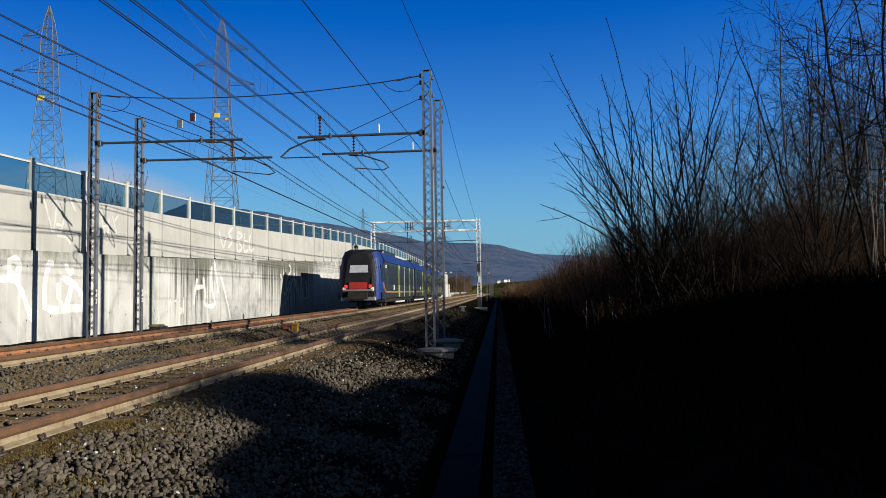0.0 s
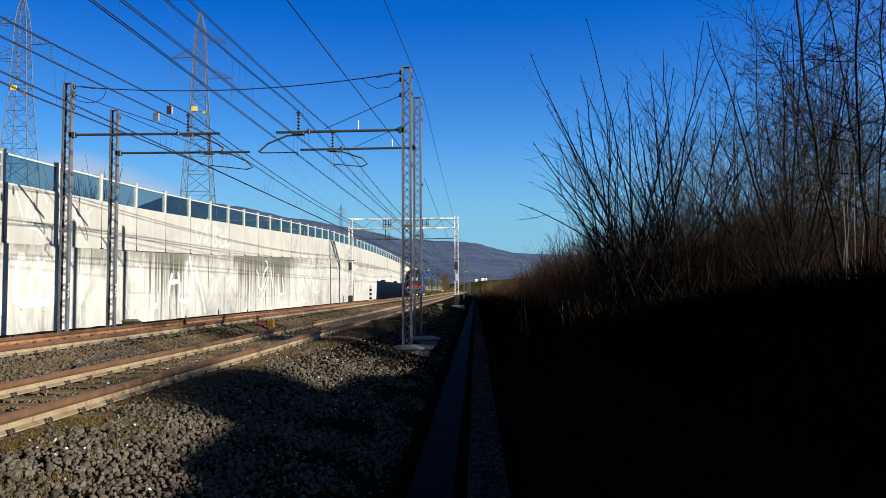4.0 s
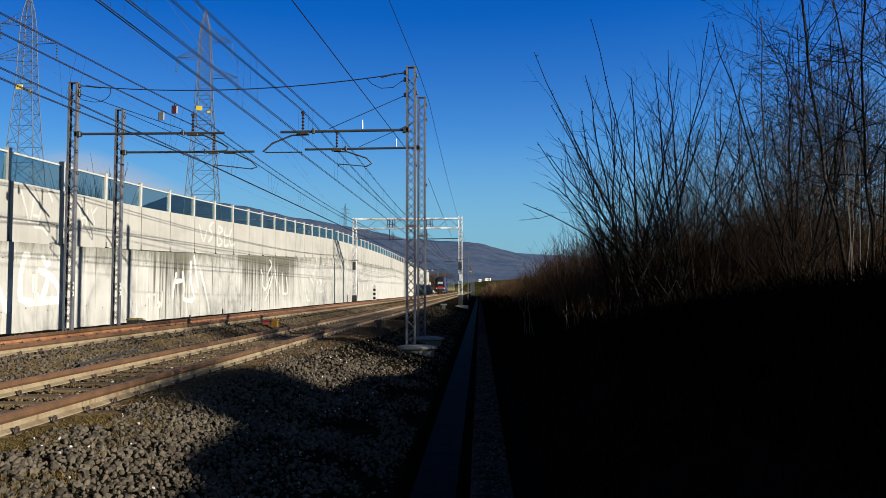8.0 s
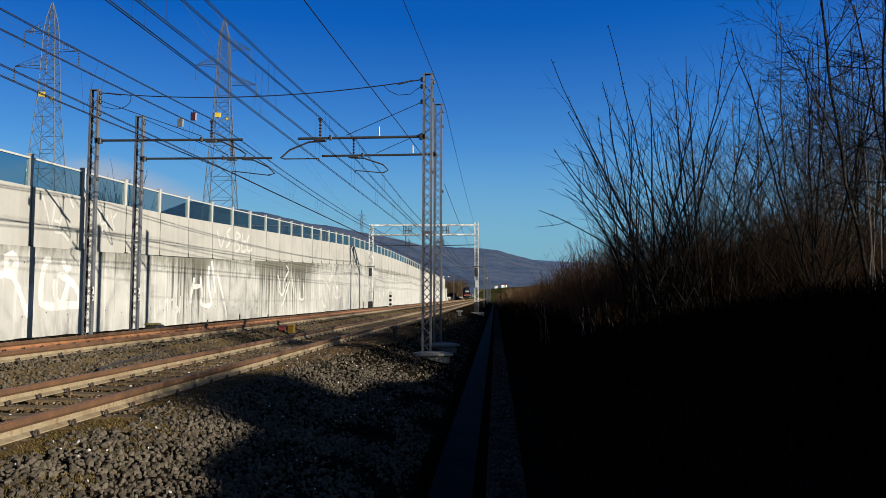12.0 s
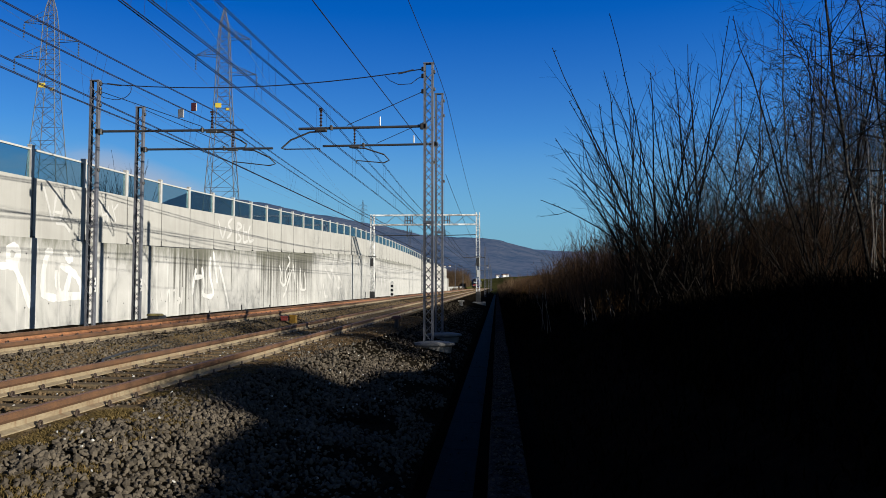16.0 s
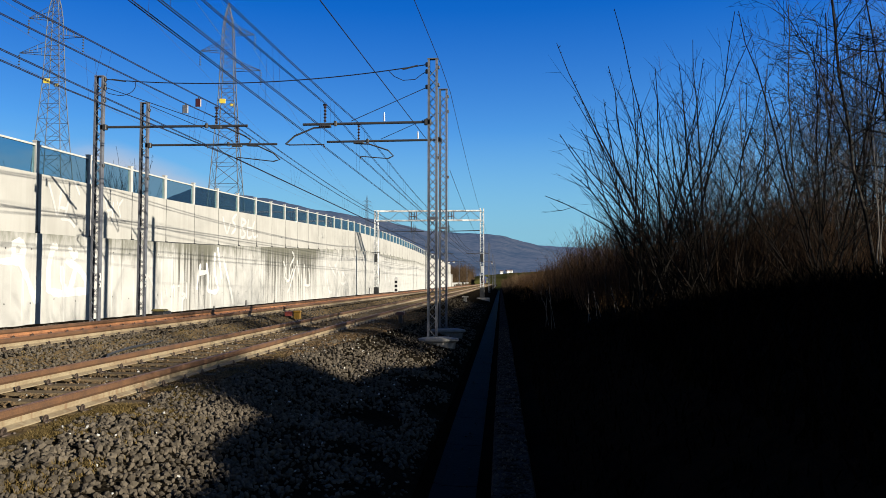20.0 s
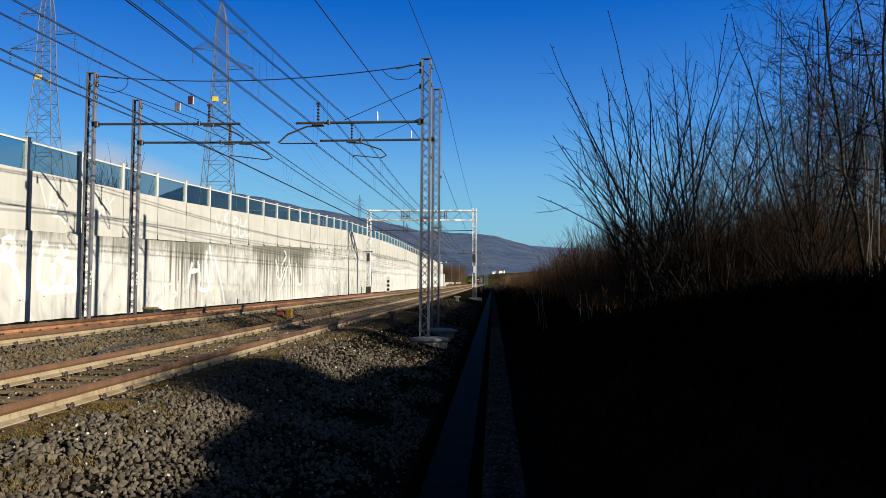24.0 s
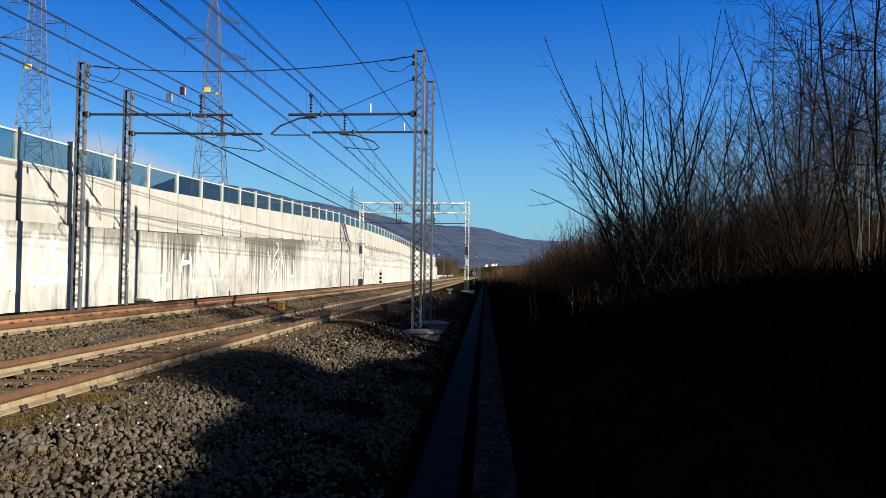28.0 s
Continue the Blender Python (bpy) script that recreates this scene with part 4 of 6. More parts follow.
def build_portal(y):
    p = thing("catenary_portal", "pale galvanised steel portal frame spanning both tracks", "portal frame", at=pose(0, y, 0))
    xl, xr, zt, zb = -12.4, -1.85, 8.19, 7.24
    for x in (xl, xr):
        for s in (-1, 1):
            part("post", Geo().box((x + s * 0.16 - 0.05, -0.12, -0.7), (x + s * 0.16 + 0.05, 0.12, zt + (0.25 if x == xr else 0.1))), M_PORTAL, p)
        g = Geo()
        z = -0.5
        while z < zt - 0.5:
            g.bar((x - 0.12, -0.09, z), (x + 0.12, -0.09, z + 0.27), 0.034)
            g.bar((x + 0.12, 0.09, z), (x - 0.12, 0.09, z + 0.27), 0.034)
            g.bar((x - 0.12, 0.0, z + 0.40), (x + 0.12, 0.0, z + 0.40), 0.045)
            z += 0.54
        tagged(part("post_lacing", g, M_PORTAL, p, "diagonal lacing of the post"), kind="stuff")
    for nm, z in (("top_chord", zt), ("bottom_chord", zb)):
        part(nm, Geo().box((xl, -0.20, z - 0.07), (xr, 0.20, z + 0.07)), M_PORTAL, p)
    n = 9
    for k in range(n):
        xa, xb = xl + (xr - xl) * k / n, xl + (xr - xl) * (k + 1) / n
        za, zc = (zb, zt) if k % 2 else (zt, zb)
        part("diagonal", Geo().bar((xa, 0, za), (xb, 0, zc), 0.035), M_LATTICE, p)
    for x in (-8.75, -5.02):
        part("hanger_frame", Geo().box((x - 0.42, -0.05, zb - 0.1), (x - 0.32, 0.05, zt + 0.05)).box((x + 0.32, -0.05, zb - 0.1), (x + 0.42, 0.05, zt + 0.05)).box((x - 0.32, -0.05, zb + 0.35), (x + 0.32, 0.05, zb + 0.45)), M_LATTICE, p, "dark hanger frame in the beam")
    for x in (-8.9, -8.6, -5.2, -4.85):
        part("drop_post", Geo().box((x - 0.04, -0.06, 6.0), (x + 0.04, 0.06, zt)) if x in (-8.9, -5.2) else Geo().box((x - 0.04, -0.06, zb), (x + 0.04, 0.06, zt)), M_DARK_STEEL, p)
    for x0, x1 in ((xl + 0.1, -7.6), (xr - 0.1, -5.9)):
        arm = part("arm", Geo().tube([(x0, 0, 6.22), (x1, 0, 6.15)], 0.045, 6), M_DARK_STEEL, p, "dark tubular arm")
        g = Geo()
        insulator(g, x1 + (0.9 if x1 < -7 else 0.8) * (-1 if x1 < -7 else 1), 0, 6.2, 6.75, 0.08)
        part("insulator", g, M_PORCELAIN, arm)
    for x in (xl, xr):
        g = Geo().box((x - 0.42, -0.16, 4.05), (x + 0.42, -0.10, 4.11)).box((x - 0.15, -0.2, 3.1), (x + 0.13, -0.13, 3.9))
        part("junction_box", g, M_DARK_STEEL, p, "dark box with a cross bar")
    for x in (xl, xr):
        part("base_sleeve", Geo().chamfer((x - 0.23, -0.16, -0.6), (x + 0.23, 0.16, 0.6), 0.03), M_DARK_STEEL, p, "dark sleeve at the foot of the post")
        part("plinth", Geo().chamfer((x - 0.55, -0.45, -0.8), (x + 0.75, 0.45, -0.42), 0.04), M_CONCRETE, p, "concrete plinth")
    part("number_plate", Geo().box((xr - 0.12, -0.20, 2.0), (xr + 0.12, -0.13, 2.7)), M_WHITE, p)


build_portal(73.0)


# ---------------------------------------------------------------- overhead wires
def sag_line(nodes, sags, n=12):
    """Points along wires that hang from node to node."""
    pts = [Vector(nodes[0])]
    for a, b, sag in zip(nodes, nodes[1:], sags):
        pts += arc_points(a, b, sag, n)[1:]
    return pts


def build_line(label, near, far, contact_near, contact_far, pair=0.022, dia=0.0085):
    """A messenger that sags between its supports, a pair of contact wires below it, and the droppers between."""
    line = thing("overhead_line", label, "overhead wire", "overhead line wires")
    nodes = near + [(far[0], y, far[1]) for y in FAR]
    mess = sag_line(nodes, [0.62, 0.5] + [0.5] * len(FAR))
    low = [Vector(p) for p in contact_near] + [Vector((contact_far[0], y, contact_far[1])) for y in FAR]
    for dx in (-pair, pair):
        part("messenger_wire", Geo().tube([p + Vector((dx, 0, 0)) for p in mess], dia, 5, caps=False), M_WIRE, line)
        part("contact_wire", Geo().tube([p + Vector((dx * 1.1, 0, 0)) for p in low], dia, 5, caps=False), M_WIRE, line)

    def along(pts, y):
        for a, b in zip(pts, pts[1:]):
            if a.y <= y <= b.y:
                return a.lerp(b, (y - a.y) / (b.y - a.y))
        return pts[-1]

    y = 4.5
    while y < 118:
        for dx, dy in ((-pair, 0.0), (pair, 0.3)):
            off = Vector((dx, 0, 0))
            part("dropper", Geo().tube([along(mess, y + dy) + off, along(low, y + dy) + off], 0.003, 3), M_WIRE, line)
        y += 5.2


FAR = [73, 122, 171, 220, 270, 320]
build_line("pair of dark catenary wires over the nearer track", [(-5.0, -30, 6.2), (-4.98, 20.5, 6.2)], (-5.0, 6.2), [(-5.12, -30, 4.92), (-5.0, 20.5, 4.96)], (-5.0, 4.98))
build_line("dark catenary wires in the overlap section over the nearer track", [(-4.75, -26, 6.42), (-4.72, 24.3, 6.42)], (-4.72, 6.42), [(-4.7, -26, 4.92), (-4.7, 8.0, 4.98), (-4.68, 24.3, 5.29)], (-4.72, 5.22))
build_line("pair of dark catenary wires over the track by the wall", [(-8.45, -29, 6.42), (-8.42, 21.16, 6.36)], (-8.75, 6.4), [(-8.5, -29, 5.05), (-8.66, 21.16, 5.16)], (-8.75, 5.15))
build_line("dark overlap catenary wires over the track by the wall", [(-8.7, -26, 6.25), (-8.82, 23.99, 6.30)], (-9.0, 6.4), [(-8.7, -26, 4.98), (-8.7, 14.0, 4.98), (-8.78, 23.99, 5.22)], (-9.0, 5.3))
anchor = thing("anchor_wire", "single dark wire running down to its anchor on a mast", "overhead wire", "overhead line wires")
part("wire", Geo().tube(arc_points((-2.04, 24.3, 5.32), (-5.0, -26, 6.10), 0.0, 4), 0.010, 5, caps=False), M_WIRE, anchor)
earth = thing("earth_wire", "single dark earth wire along the mast tops", "overhead wire", "overhead line wires")
part("wire", Geo().tube([Vector((-3.5, -30, 6.85))] + sag_line([(-1.68, 20.5, 7.26), (-1.66, 24.3, 7.42), (-1.72, 73, 7.3), (-1.72, 122, 7.3), (-1.72, 171, 7.3), (-1.72, 220, 7.3)], [0.0, 0.4, 0.4, 0.4, 0.4]), 0.0085, 5, caps=False), M_WIRE, earth)
earth = thing("earth_wire", "single dark wire along the masts beside the ditch", "overhead wire", "overhead line wires")
part("wire", Geo().tube(sag_line([(-1.68, 24.3, 4.83), (-1.8, 73, 4.83), (-1.8, 122, 4.83), (-1.8, 171, 4.83), (-1.8, 220, 4.83)], [0.33] * 4), 0.0085, 5, caps=False), M_WIRE, earth)


def build_span_wire():
    w = thing("span_wire", "dark cross wire with loops strung between two masts", "overhead wire", "overhead line wires")
    part("wire", Geo().tube(arc_points((-11.91, 21.16, 7.22), (-2.04, 20.5, 7.26), 0.30, 18), 0.015, 6), M_WIRE, w)
    part("loop", Geo().tube([(-11.36 + 0.46 * math.cos(a) - (0.10 if math.cos(a) < -0.5 else 0), 21.1, 7.02 + 0.32 * math.sin(a)) for a in np.linspace(-2.9, 0.35, 16)], 0.010, 6), M_WIRE, w)
    part("loop", Geo().tube([(-2.06, 20.5, 7.06), (-2.22, 20.5, 6.98), (-2.40, 20.5, 6.84), (-2.75, 20.5, 6.82), (-3.0, 20.5, 6.94), (-3.15, 20.5, 7.09)], 0.010, 6), M_WIRE, w)
    for x, y, z, tilt in ((-11.45, 21.13, 7.17, 0.03), (-2.55, 20.53, 7.195, -0.05)):
        part("strain_insulator", Geo().tube([(x - 0.22, y, z + tilt), (x - 0.10, y, z + tilt / 2), (x + 0.10, y, z - tilt / 2), (x + 0.22, y, z - tilt)], 0.024, 7), M_DARK_STEEL, w, "slim dark strain insulator")
    for x, y, z in ((-2.06, 20.5, 7.26), (-2.06, 20.5, 7.06), (-2.06, 20.5, 6.62), (-11.90, 21.16, 7.22), (-11.90, 21.16, 6.95)):
        part("fixing", Geo().chamfer((x - 0.05, y - 0.05, z - 0.055), (x + 0.05, y + 0.05, z + 0.055), 0.015), M_DARK_STEEL, w)


build_span_wire()


# ---------------------------------------------------------------- pylons
def build_pylon(x, y, top, turn, label, arms):
    p = thing("electricity_pylon", label, "pylon", "electricity pylons", at=pose(x, y, 0, 0, 0, turn))
    base, z0 = 1.9, 3.0
    prof = [(z0, base), (top * 0.68, 0.74), (top * 0.90, 0.50), (top * 0.945, 0.36), (top, 0.03)]
    half = lambda z: lerp_table(prof, z)
    for sx in (-1, 1):
        for sy in (-1, 1):
            g = Geo().tube([(sx * half(z), sy * half(z), z) for z, _ in prof], 0.042, 4)
            part("leg", g, M_PYLON, p)
    g = Geo()
    z = z0
    while z < top - 0.8:
        h = max(0.75, half(z) * 1.5)
        z2 = min(z + h, top - 0.4)
        a, b = half(z), half(z2)
        for s in (-1, 1):
            g.bar((-a, s * a, z), (b, s * b, z2), 0.030)
            g.bar((a, s * a, z), (-b, s * b, z2), 0.030)
            g.bar((s * a, -a, z), (s * b, b, z2), 0.030)
            g.bar((s * a, a, z), (s * b, -b, z2), 0.030)
            g.bar((-b, s * b, z2), (b, s * b, z2), 0.03)
        z = z2
    part("bracing", g, M_PYLON, p, "crossed lattice bracing")
    for side, z, reach in arms:
        w = half(z)
        g = Geo()
        for s in (-1, 1):
            g.bar((side * w, s * w, z), (side * (w + reach), 0, z), 0.045)
            g.bar((side * w, s * w, z + 0.95), (side * (w + reach), 0, z), 0.04)
        for u in (0.3, 0.6):
            for s in (-1, 1):
                g.bar((side * (w + reach * u), s * w * (1 - u), z), (side * (w + reach * u), s * w * (1 - u), z + 0.95 * (1 - u)), 0.03)
        arm = part("crossarm", g, M_PYLON, p)
        g = Geo()
        insulator(g, side * (w + reach), 0, z - 1.5, z - 0.1, 0.10)
        part("insulator_string", g, M_GLASS_INS, arm, "hanging string of insulators")
    if y > 300:
        return p
    zp = top * 0.685 if x < -35 else 18.9
    part("warning_plate", Geo().chamfer((-0.62, -half(zp) - 0.12, zp - 0.22), (-0.02, -half(zp) - 0.06, zp + 0.24), 0.02), M_PLATE, p, "lemon yellow plate")
    part("warning_plate", Geo().chamfer((0.38, -half(zp) - 0.10, zp - 0.52), (0.80, -half(zp) - 0.06, zp - 0.18), 0.02), M_LATTICE, p, "small dark plate with a yellow centre")
    part("plate_centre", Geo().box((0.47, -half(zp) - 0.115, zp - 0.44), (0.71, -half(zp) - 0.102, zp - 0.26)), M_PLATE, p)
    return p


M_PYLON = material("dull_pylon_steel", (0.0200, 0.0250, 0.0330), (0.050, 0.0590, 0.0740), 0.7, 0.2, grain=30, wear=2, bump=0)
M_PLATE = material("lemon_plate", (0.276, 0.204, 0.018), (0.36, 0.276, 0.03), 0.5, grain=20, wear=4, bump=0)
M_GLASS_INS = material("insulator_string_glass", (0.02376, 0.02772, 0.03168), (0.05544, 0.06336, 0.06732), 0.3, grain=20, wear=3, bump=0)
build_pylon(-42.0, 65.8, 28.9, 10, "grey steel lattice electricity pylon behind the noise barrier", [(-1, 25.95, 1.9), (1, 24.3, 2.0), (-1, 22.6, 2.55)])
build_pylon(-27.15, 71.0, 29.0, 10, "grey steel lattice electricity pylon behind the noise barrier", [(1, 25.9, 2.1), (-1, 24.1, 2.15), (1, 22.3, 2.6)])

build_pylon(-77.0, 420.0, 51.0, 35, "distant grey lattice electricity pylon below the hill", [(-1, 47.5, 2.2), (1, 47.5, 2.2), (-1, 45.0, 2.8), (1, 45.0, 2.8), (-1, 42.5, 2.4), (1, 42.5, 2.4)])
build_pylon(-71.1, 600.0, 49.0, 35, "distant grey lattice electricity pylon below the hill", [(-1, 45.5, 2.8), (1, 45.5, 2.8), (-1, 42.5, 3.4), (1, 42.5, 3.4)])

# ---------------------------------------------------------------- power line conductors
def build_conductors():
    for sets, far, back in ((((-29.9, 71, 22.4), (-24.5, 71, 24.3), (-24.0, 71, 20.8)), (-74, 420, 46.5), (12.5, -87)), (((-44.5, 65.8, 24.4), (-39.4, 65.8, 22.9), (-45.0, 65.8, 21.3)), (-70, 600, 43.0), (10.0, -90))):
        line = thing("power_line", "thin grey high-voltage conductors between the pylons", "power line", "power lines")
        for i, p in enumerate(sets):
            a, b = Vector(p), Vector(far) + Vector((2.5 * (i - 1), 0, 2.2 * (i - 1)))
            part("conductor", Geo().tube(arc_points(a, b, 6.0, 24), 0.014, 4, caps=False), M_LATTICE, line)
            c = a + Vector((back[0] * 0.9, back[1], 4.0))
            part("conductor", Geo().tube(arc_points(a, c, 1.5, 16), 0.014, 4, caps=False), M_LATTICE, line)


build_conductors()

# ---------------------------------------------------------------- bare trees and brush
class Bush:
    """Grows bare branches: thick wood and thin twigs apart."""

    least = 0.0045

    def __init__(self, seed):
        self.rng = random.Random(seed)
        self.wood, self.twigs = Geo(), Geo()

    def grow(self, p, d, length, r, level, up=0.15, kids=(5, 7), wob=0.18):
        rng = self.rng
        n = (2, 3, 5, 5)[level]
        pts, dirs = [Vector(p)], []
        d = Vector(d).normalized()
        for i in range(n):
            d = (d + Vector((rng.gauss(0, wob), rng.gauss(0, wob), rng.gauss(0, wob) + up * 0.5))).normalized()
            pts.append(pts[-1] + d * length / n)
            dirs.append(d)
        thin = r < 0.012
        (self.twigs if thin else self.wood).tube(pts, r, 3 if thin else 5, r * 0.25, caps=False)
        if level <= 0:
            return
        for k in range(rng.randint(*kids)):
            u = rng.uniform(0.25, 0.98)
            i = min(n - 1, int(u * n))
            q = pts[i].lerp(pts[i + 1], u * n - i)
            out = dirs[i].cross(Vector((rng.gauss(0, 1), rng.gauss(0, 1), rng.gauss(0, 1)))).normalized()
            nd = dirs[i] * rng.uniform(0.6, 1.1) + out * rng.uniform(0.4, 0.9)
            self.grow(q, nd, length * rng.uniform(0.30, 0.58) * (1.15 - 0.5 * u), max(self.least, r * (1 - 0.7 * u) * 0.55), level - 1, up, kids, wob)


def make_shrub(seed, stems, height, lean, level=2, r=0.035, kids=(6, 9), up=0.18, wob=0.13):
    b = Bush(seed)
    b.least = 0.003
    for i in range(stems):
        a = b.rng.uniform(0, 2 * math.pi)
        s = b.rng.uniform(0.1, lean)
        b.grow((0.25 * math.cos(a), 0.25 * math.sin(a), -0.15), (s * math.cos(a), s * math.sin(a), 1), height * b.rng.uniform(0.65, 1.05), r * b.rng.uniform(0.6, 1.2), level, up, kids, wob)
    return b


def place_bush(name, b, at, label, category, group, bark):
    t = thing(name, label, category, group, at=at)
    part("trunk", b.wood, bark, t)
    part("crown", b.twigs, M_TWIG_RED if name == "bare_bush" else M_BARK_GREY if name == "bare_tree" else M_TWIG_SHADE if name == "dark_bush" else M_BARK, t, "fine bare twigs")
    return t


def stand(x, y):
    return ground_z(x, y)


def spot(x, y, near, turn=0.0, size=1.0):
    """A place on the bank, drawn nearer or farther and sized by the same factor."""
    return pose(x * near, y * near, stand(x * near, y * near), 0, 0, turn) @ Matrix.Scale(near * size, 4)


class Shoots(Bush):
    """Long straight shoots with buds that fan out of one stool."""

    def shoot(self, base, tip, r, side=True):
        rng = self.rng
        base, tip = Vector(base), Vector(tip)
        d = tip - base
        if d.z < 3.4:
            mid = base + Vector((d.x * rng.uniform(0.36, 0.46), d.y * 0.4, d.z * rng.uniform(0.66, 0.80)))
        else:
            mid = base + Vector((d.x * rng.uniform(0.46, 0.56), d.y * 0.5, d.z * rng.uniform(0.44, 0.53)))
        n = 9
        pts = []
        for i in range(n + 1):
            u = i / n
            p = base * (1 - u) ** 2 + mid * 2 * u * (1 - u) + tip * u * u
            pts.append(p + Vector((rng.gauss(0, 1), rng.gauss(0, 1), 0)) * 0.020 * d.length / 5 * (0 if i in (0, n) else 1))
        self.wood.tube(pts, r, 5, 0.007, caps=False)
        for i in range(3, n):
            for k in range(3):
                q = pts[i].lerp(pts[i + 1], rng.random())
                a = rng.uniform(0, 6.28)
                self.twigs.tube([q, q + Vector((math.cos(a) * 0.05, math.sin(a) * 0.05, 0.035))], 0.011, 3, 0.004, caps=False)
        if not side:
            return
        for k in range(rng.randint(8, 11)):
            u = rng.uniform(0.10, 0.85)
            i = min(n - 1, int(u * n))
            q = pts[i].lerp(pts[i + 1], u * n - i)
            along = (pts[i + 1] - pts[i]).normalized()
            out = along.cross(Vector((rng.gauss(0, 1), rng.gauss(0, 1), rng.gauss(0, 1)))).normalized()
            L = d.length * rng.uniform(0.14, 0.36) * (1.2 - 0.6 * u)
            self.grow(q, along * 0.9 + out * rng.uniform(0.4, 0.95), L, max(0.007, r * 0.50 * (1.1 - u)), 1, 0.10, (1, 3), 0.07)


def fan(seed, stems, spread, low, high, r=0.019):
    b = Shoots(seed)
    for i in range(stems):
        a = b.rng.uniform(0, 2 * math.pi)
        w = spread * math.sqrt(b.rng.uniform(0.02, 1))
        h = b.rng.uniform(low, high) * (1 - 0.35 * (w / spread) ** 2)
        b.shoot((0.35 * math.cos(a), 0.35 * math.sin(a), -0.2), (w * math.cos(a), w * math.sin(a), h), r * b.rng.uniform(0.7, 1.3))
    return b


SHRUB = "leafless multi-stemmed shrub with long dark shoots on the bank"
R = random.Random(5)
# the foremost shrub: shoots that lean out over the ditch, by offset and height at the tip
lead = Shoots(3)
for dx, dz, dy in ((-2.36, 5.85, 0.2), (-1.18, 6.4, -0.3), (-1.2, 5.4, 0.5), (-2.06, 4.5, -0.4), (-2.3, 3.85, 0.3), (-2.18, 3.45, -0.6), (-2.03, 3.0, 0.6), (-2.65, 2.45, 0.0), (-1.55, 2.65, -0.8), (-0.7, 4.9, 0.4), (-0.4, 5.0, -0.6), (-0.17, 5.15, 0.8), (0.15, 5.2, -0.3), (0.65, 5.95, 0.5), (1.25, 6.2, -0.5), (1.85, 5.95, 0.3), (-1.25, 4.75, 0.9), (0.4, 4.3, 1.2), (1.0, 4.8, 1.0), (1.6, 4.4, -0.9)):
    lead.shoot((R.uniform(-0.7, 0.9), R.uniform(-0.5, 0.5), -0.15), (dx, dy, dz), R.uniform(0.020, 0.032))
    for k in range(1 if dz > 4.6 else 0):
        lead.shoot((R.uniform(-0.8, 1.2), R.uniform(-0.6, 0.6), -0.15), (dx * 1.1 + R.uniform(-0.8, 1.6), -dy + R.uniform(-0.6, 0.6), dz * R.uniform(0.65, 0.9)), R.uniform(0.014, 0.024))
# a second shrub farther up the bank, with one long stem that leans towards the line
side = Shoots(8)
for dx, dz, dy in ((-1.5, 5.6, -0.2), (-0.75, 4.3, 0.5), (-0.3, 4.9, -0.5), (0.45, 5.2, 0.3), (0.95, 4.4, -0.4), (1.35, 5.0, 0.2), (-1.9, 3.4, 0.4), (1.9, 3.3, 0.5)):
    side.shoot((R.uniform(-0.25, 0.25), R.uniform(-0.25, 0.25), -0.15), (dx, dy, dz), R.uniform(0.020, 0.030))
place_bush("bare_shrub", side, pose(5.95, 14.2, stand(5.95, 14.2)), SHRUB, "shrub", "bare shrubs on the bank", M_BARK)
firsts = [place_bush("bare_shrub", lead, pose(3.6, 16.0, stand(3.6, 16.0)), SHRUB, "shrub", "bare shrubs on the bank", M_BARK)]
for seed, (x, y), n, sp, lo, hi, bark in ((11, (5.8, 18.2), 10, 2.3, 3.6, 6.0, M_BARK), (12, (7.4, 16.8), 9, 2.2, 3.4, 5.6, M_BARK), (17, (4.75, 16.9), 13, 1.75, 3.6, 5.7, M_BARK)):
    firsts.append(place_bush("bare_shrub", fan(seed, n, sp * 1.9, lo, hi), pose(x, y, stand(x, y)), SHRUB, "shrub", "bare shrubs on the bank", bark))


def dense_bush(seed, stems, height, spread):
    """A thick bush: many fine upright stems from a broad foot, each with short side twigs."""
    b = Bush(seed)
    rng = b.rng
    for i in range(stems):
        a, q = rng.uniform(0, 6.283), spread * math.sqrt(rng.random())
        foot = Vector((q * math.cos(a), q * math.sin(a), -0.15))
        h = height * rng.uniform(0.45, 1.0) * (1 - 0.35 * (q / spread) ** 2)
        lean = Vector((math.cos(a), math.sin(a), 0)) * rng.uniform(0.0, 0.45) * h * (0.3 + q / spread) + Vector((rng.gauss(0, 0.10), rng.gauss(0, 0.10), 0)) * h
        tip = foot + lean + Vector((0, 0, h))
        mid = foot.lerp(tip, 0.5) + Vector((rng.gauss(0, 0.05), rng.gauss(0, 0.05), 0.04)) * h
        b.twigs.tube([foot, mid, tip], 0.008 * rng.uniform(0.7, 1.3), 3, 0.0025, caps=False)
        for k in range(rng.randint(6, 9)):
            u = rng.uniform(0.2, 0.97)
            p = foot.lerp(mid, u * 2) if u < 0.5 else mid.lerp(tip, u * 2 - 1)
            c = rng.uniform(0, 6.283)
            L = h * rng.uniform(0.12, 0.30) * (1.2 - 0.6 * u)
            d = Vector((math.cos(c) * 0.6, math.sin(c) * 0.6, rng.uniform(0.4, 1.1))) * L
            b.twigs.tube([p, p + d], 0.004, 3, 0.0018, caps=False)
    b.wood.tube([(0, 0, -0.2), (0.04, 0.02, height * 0.3), (0.10, -0.05, height * 0.6)], 0.022, 5, 0.008, caps=False)
    return b


BUSH = "leafless brownish bush of fine twigs on the bank"
fine = []
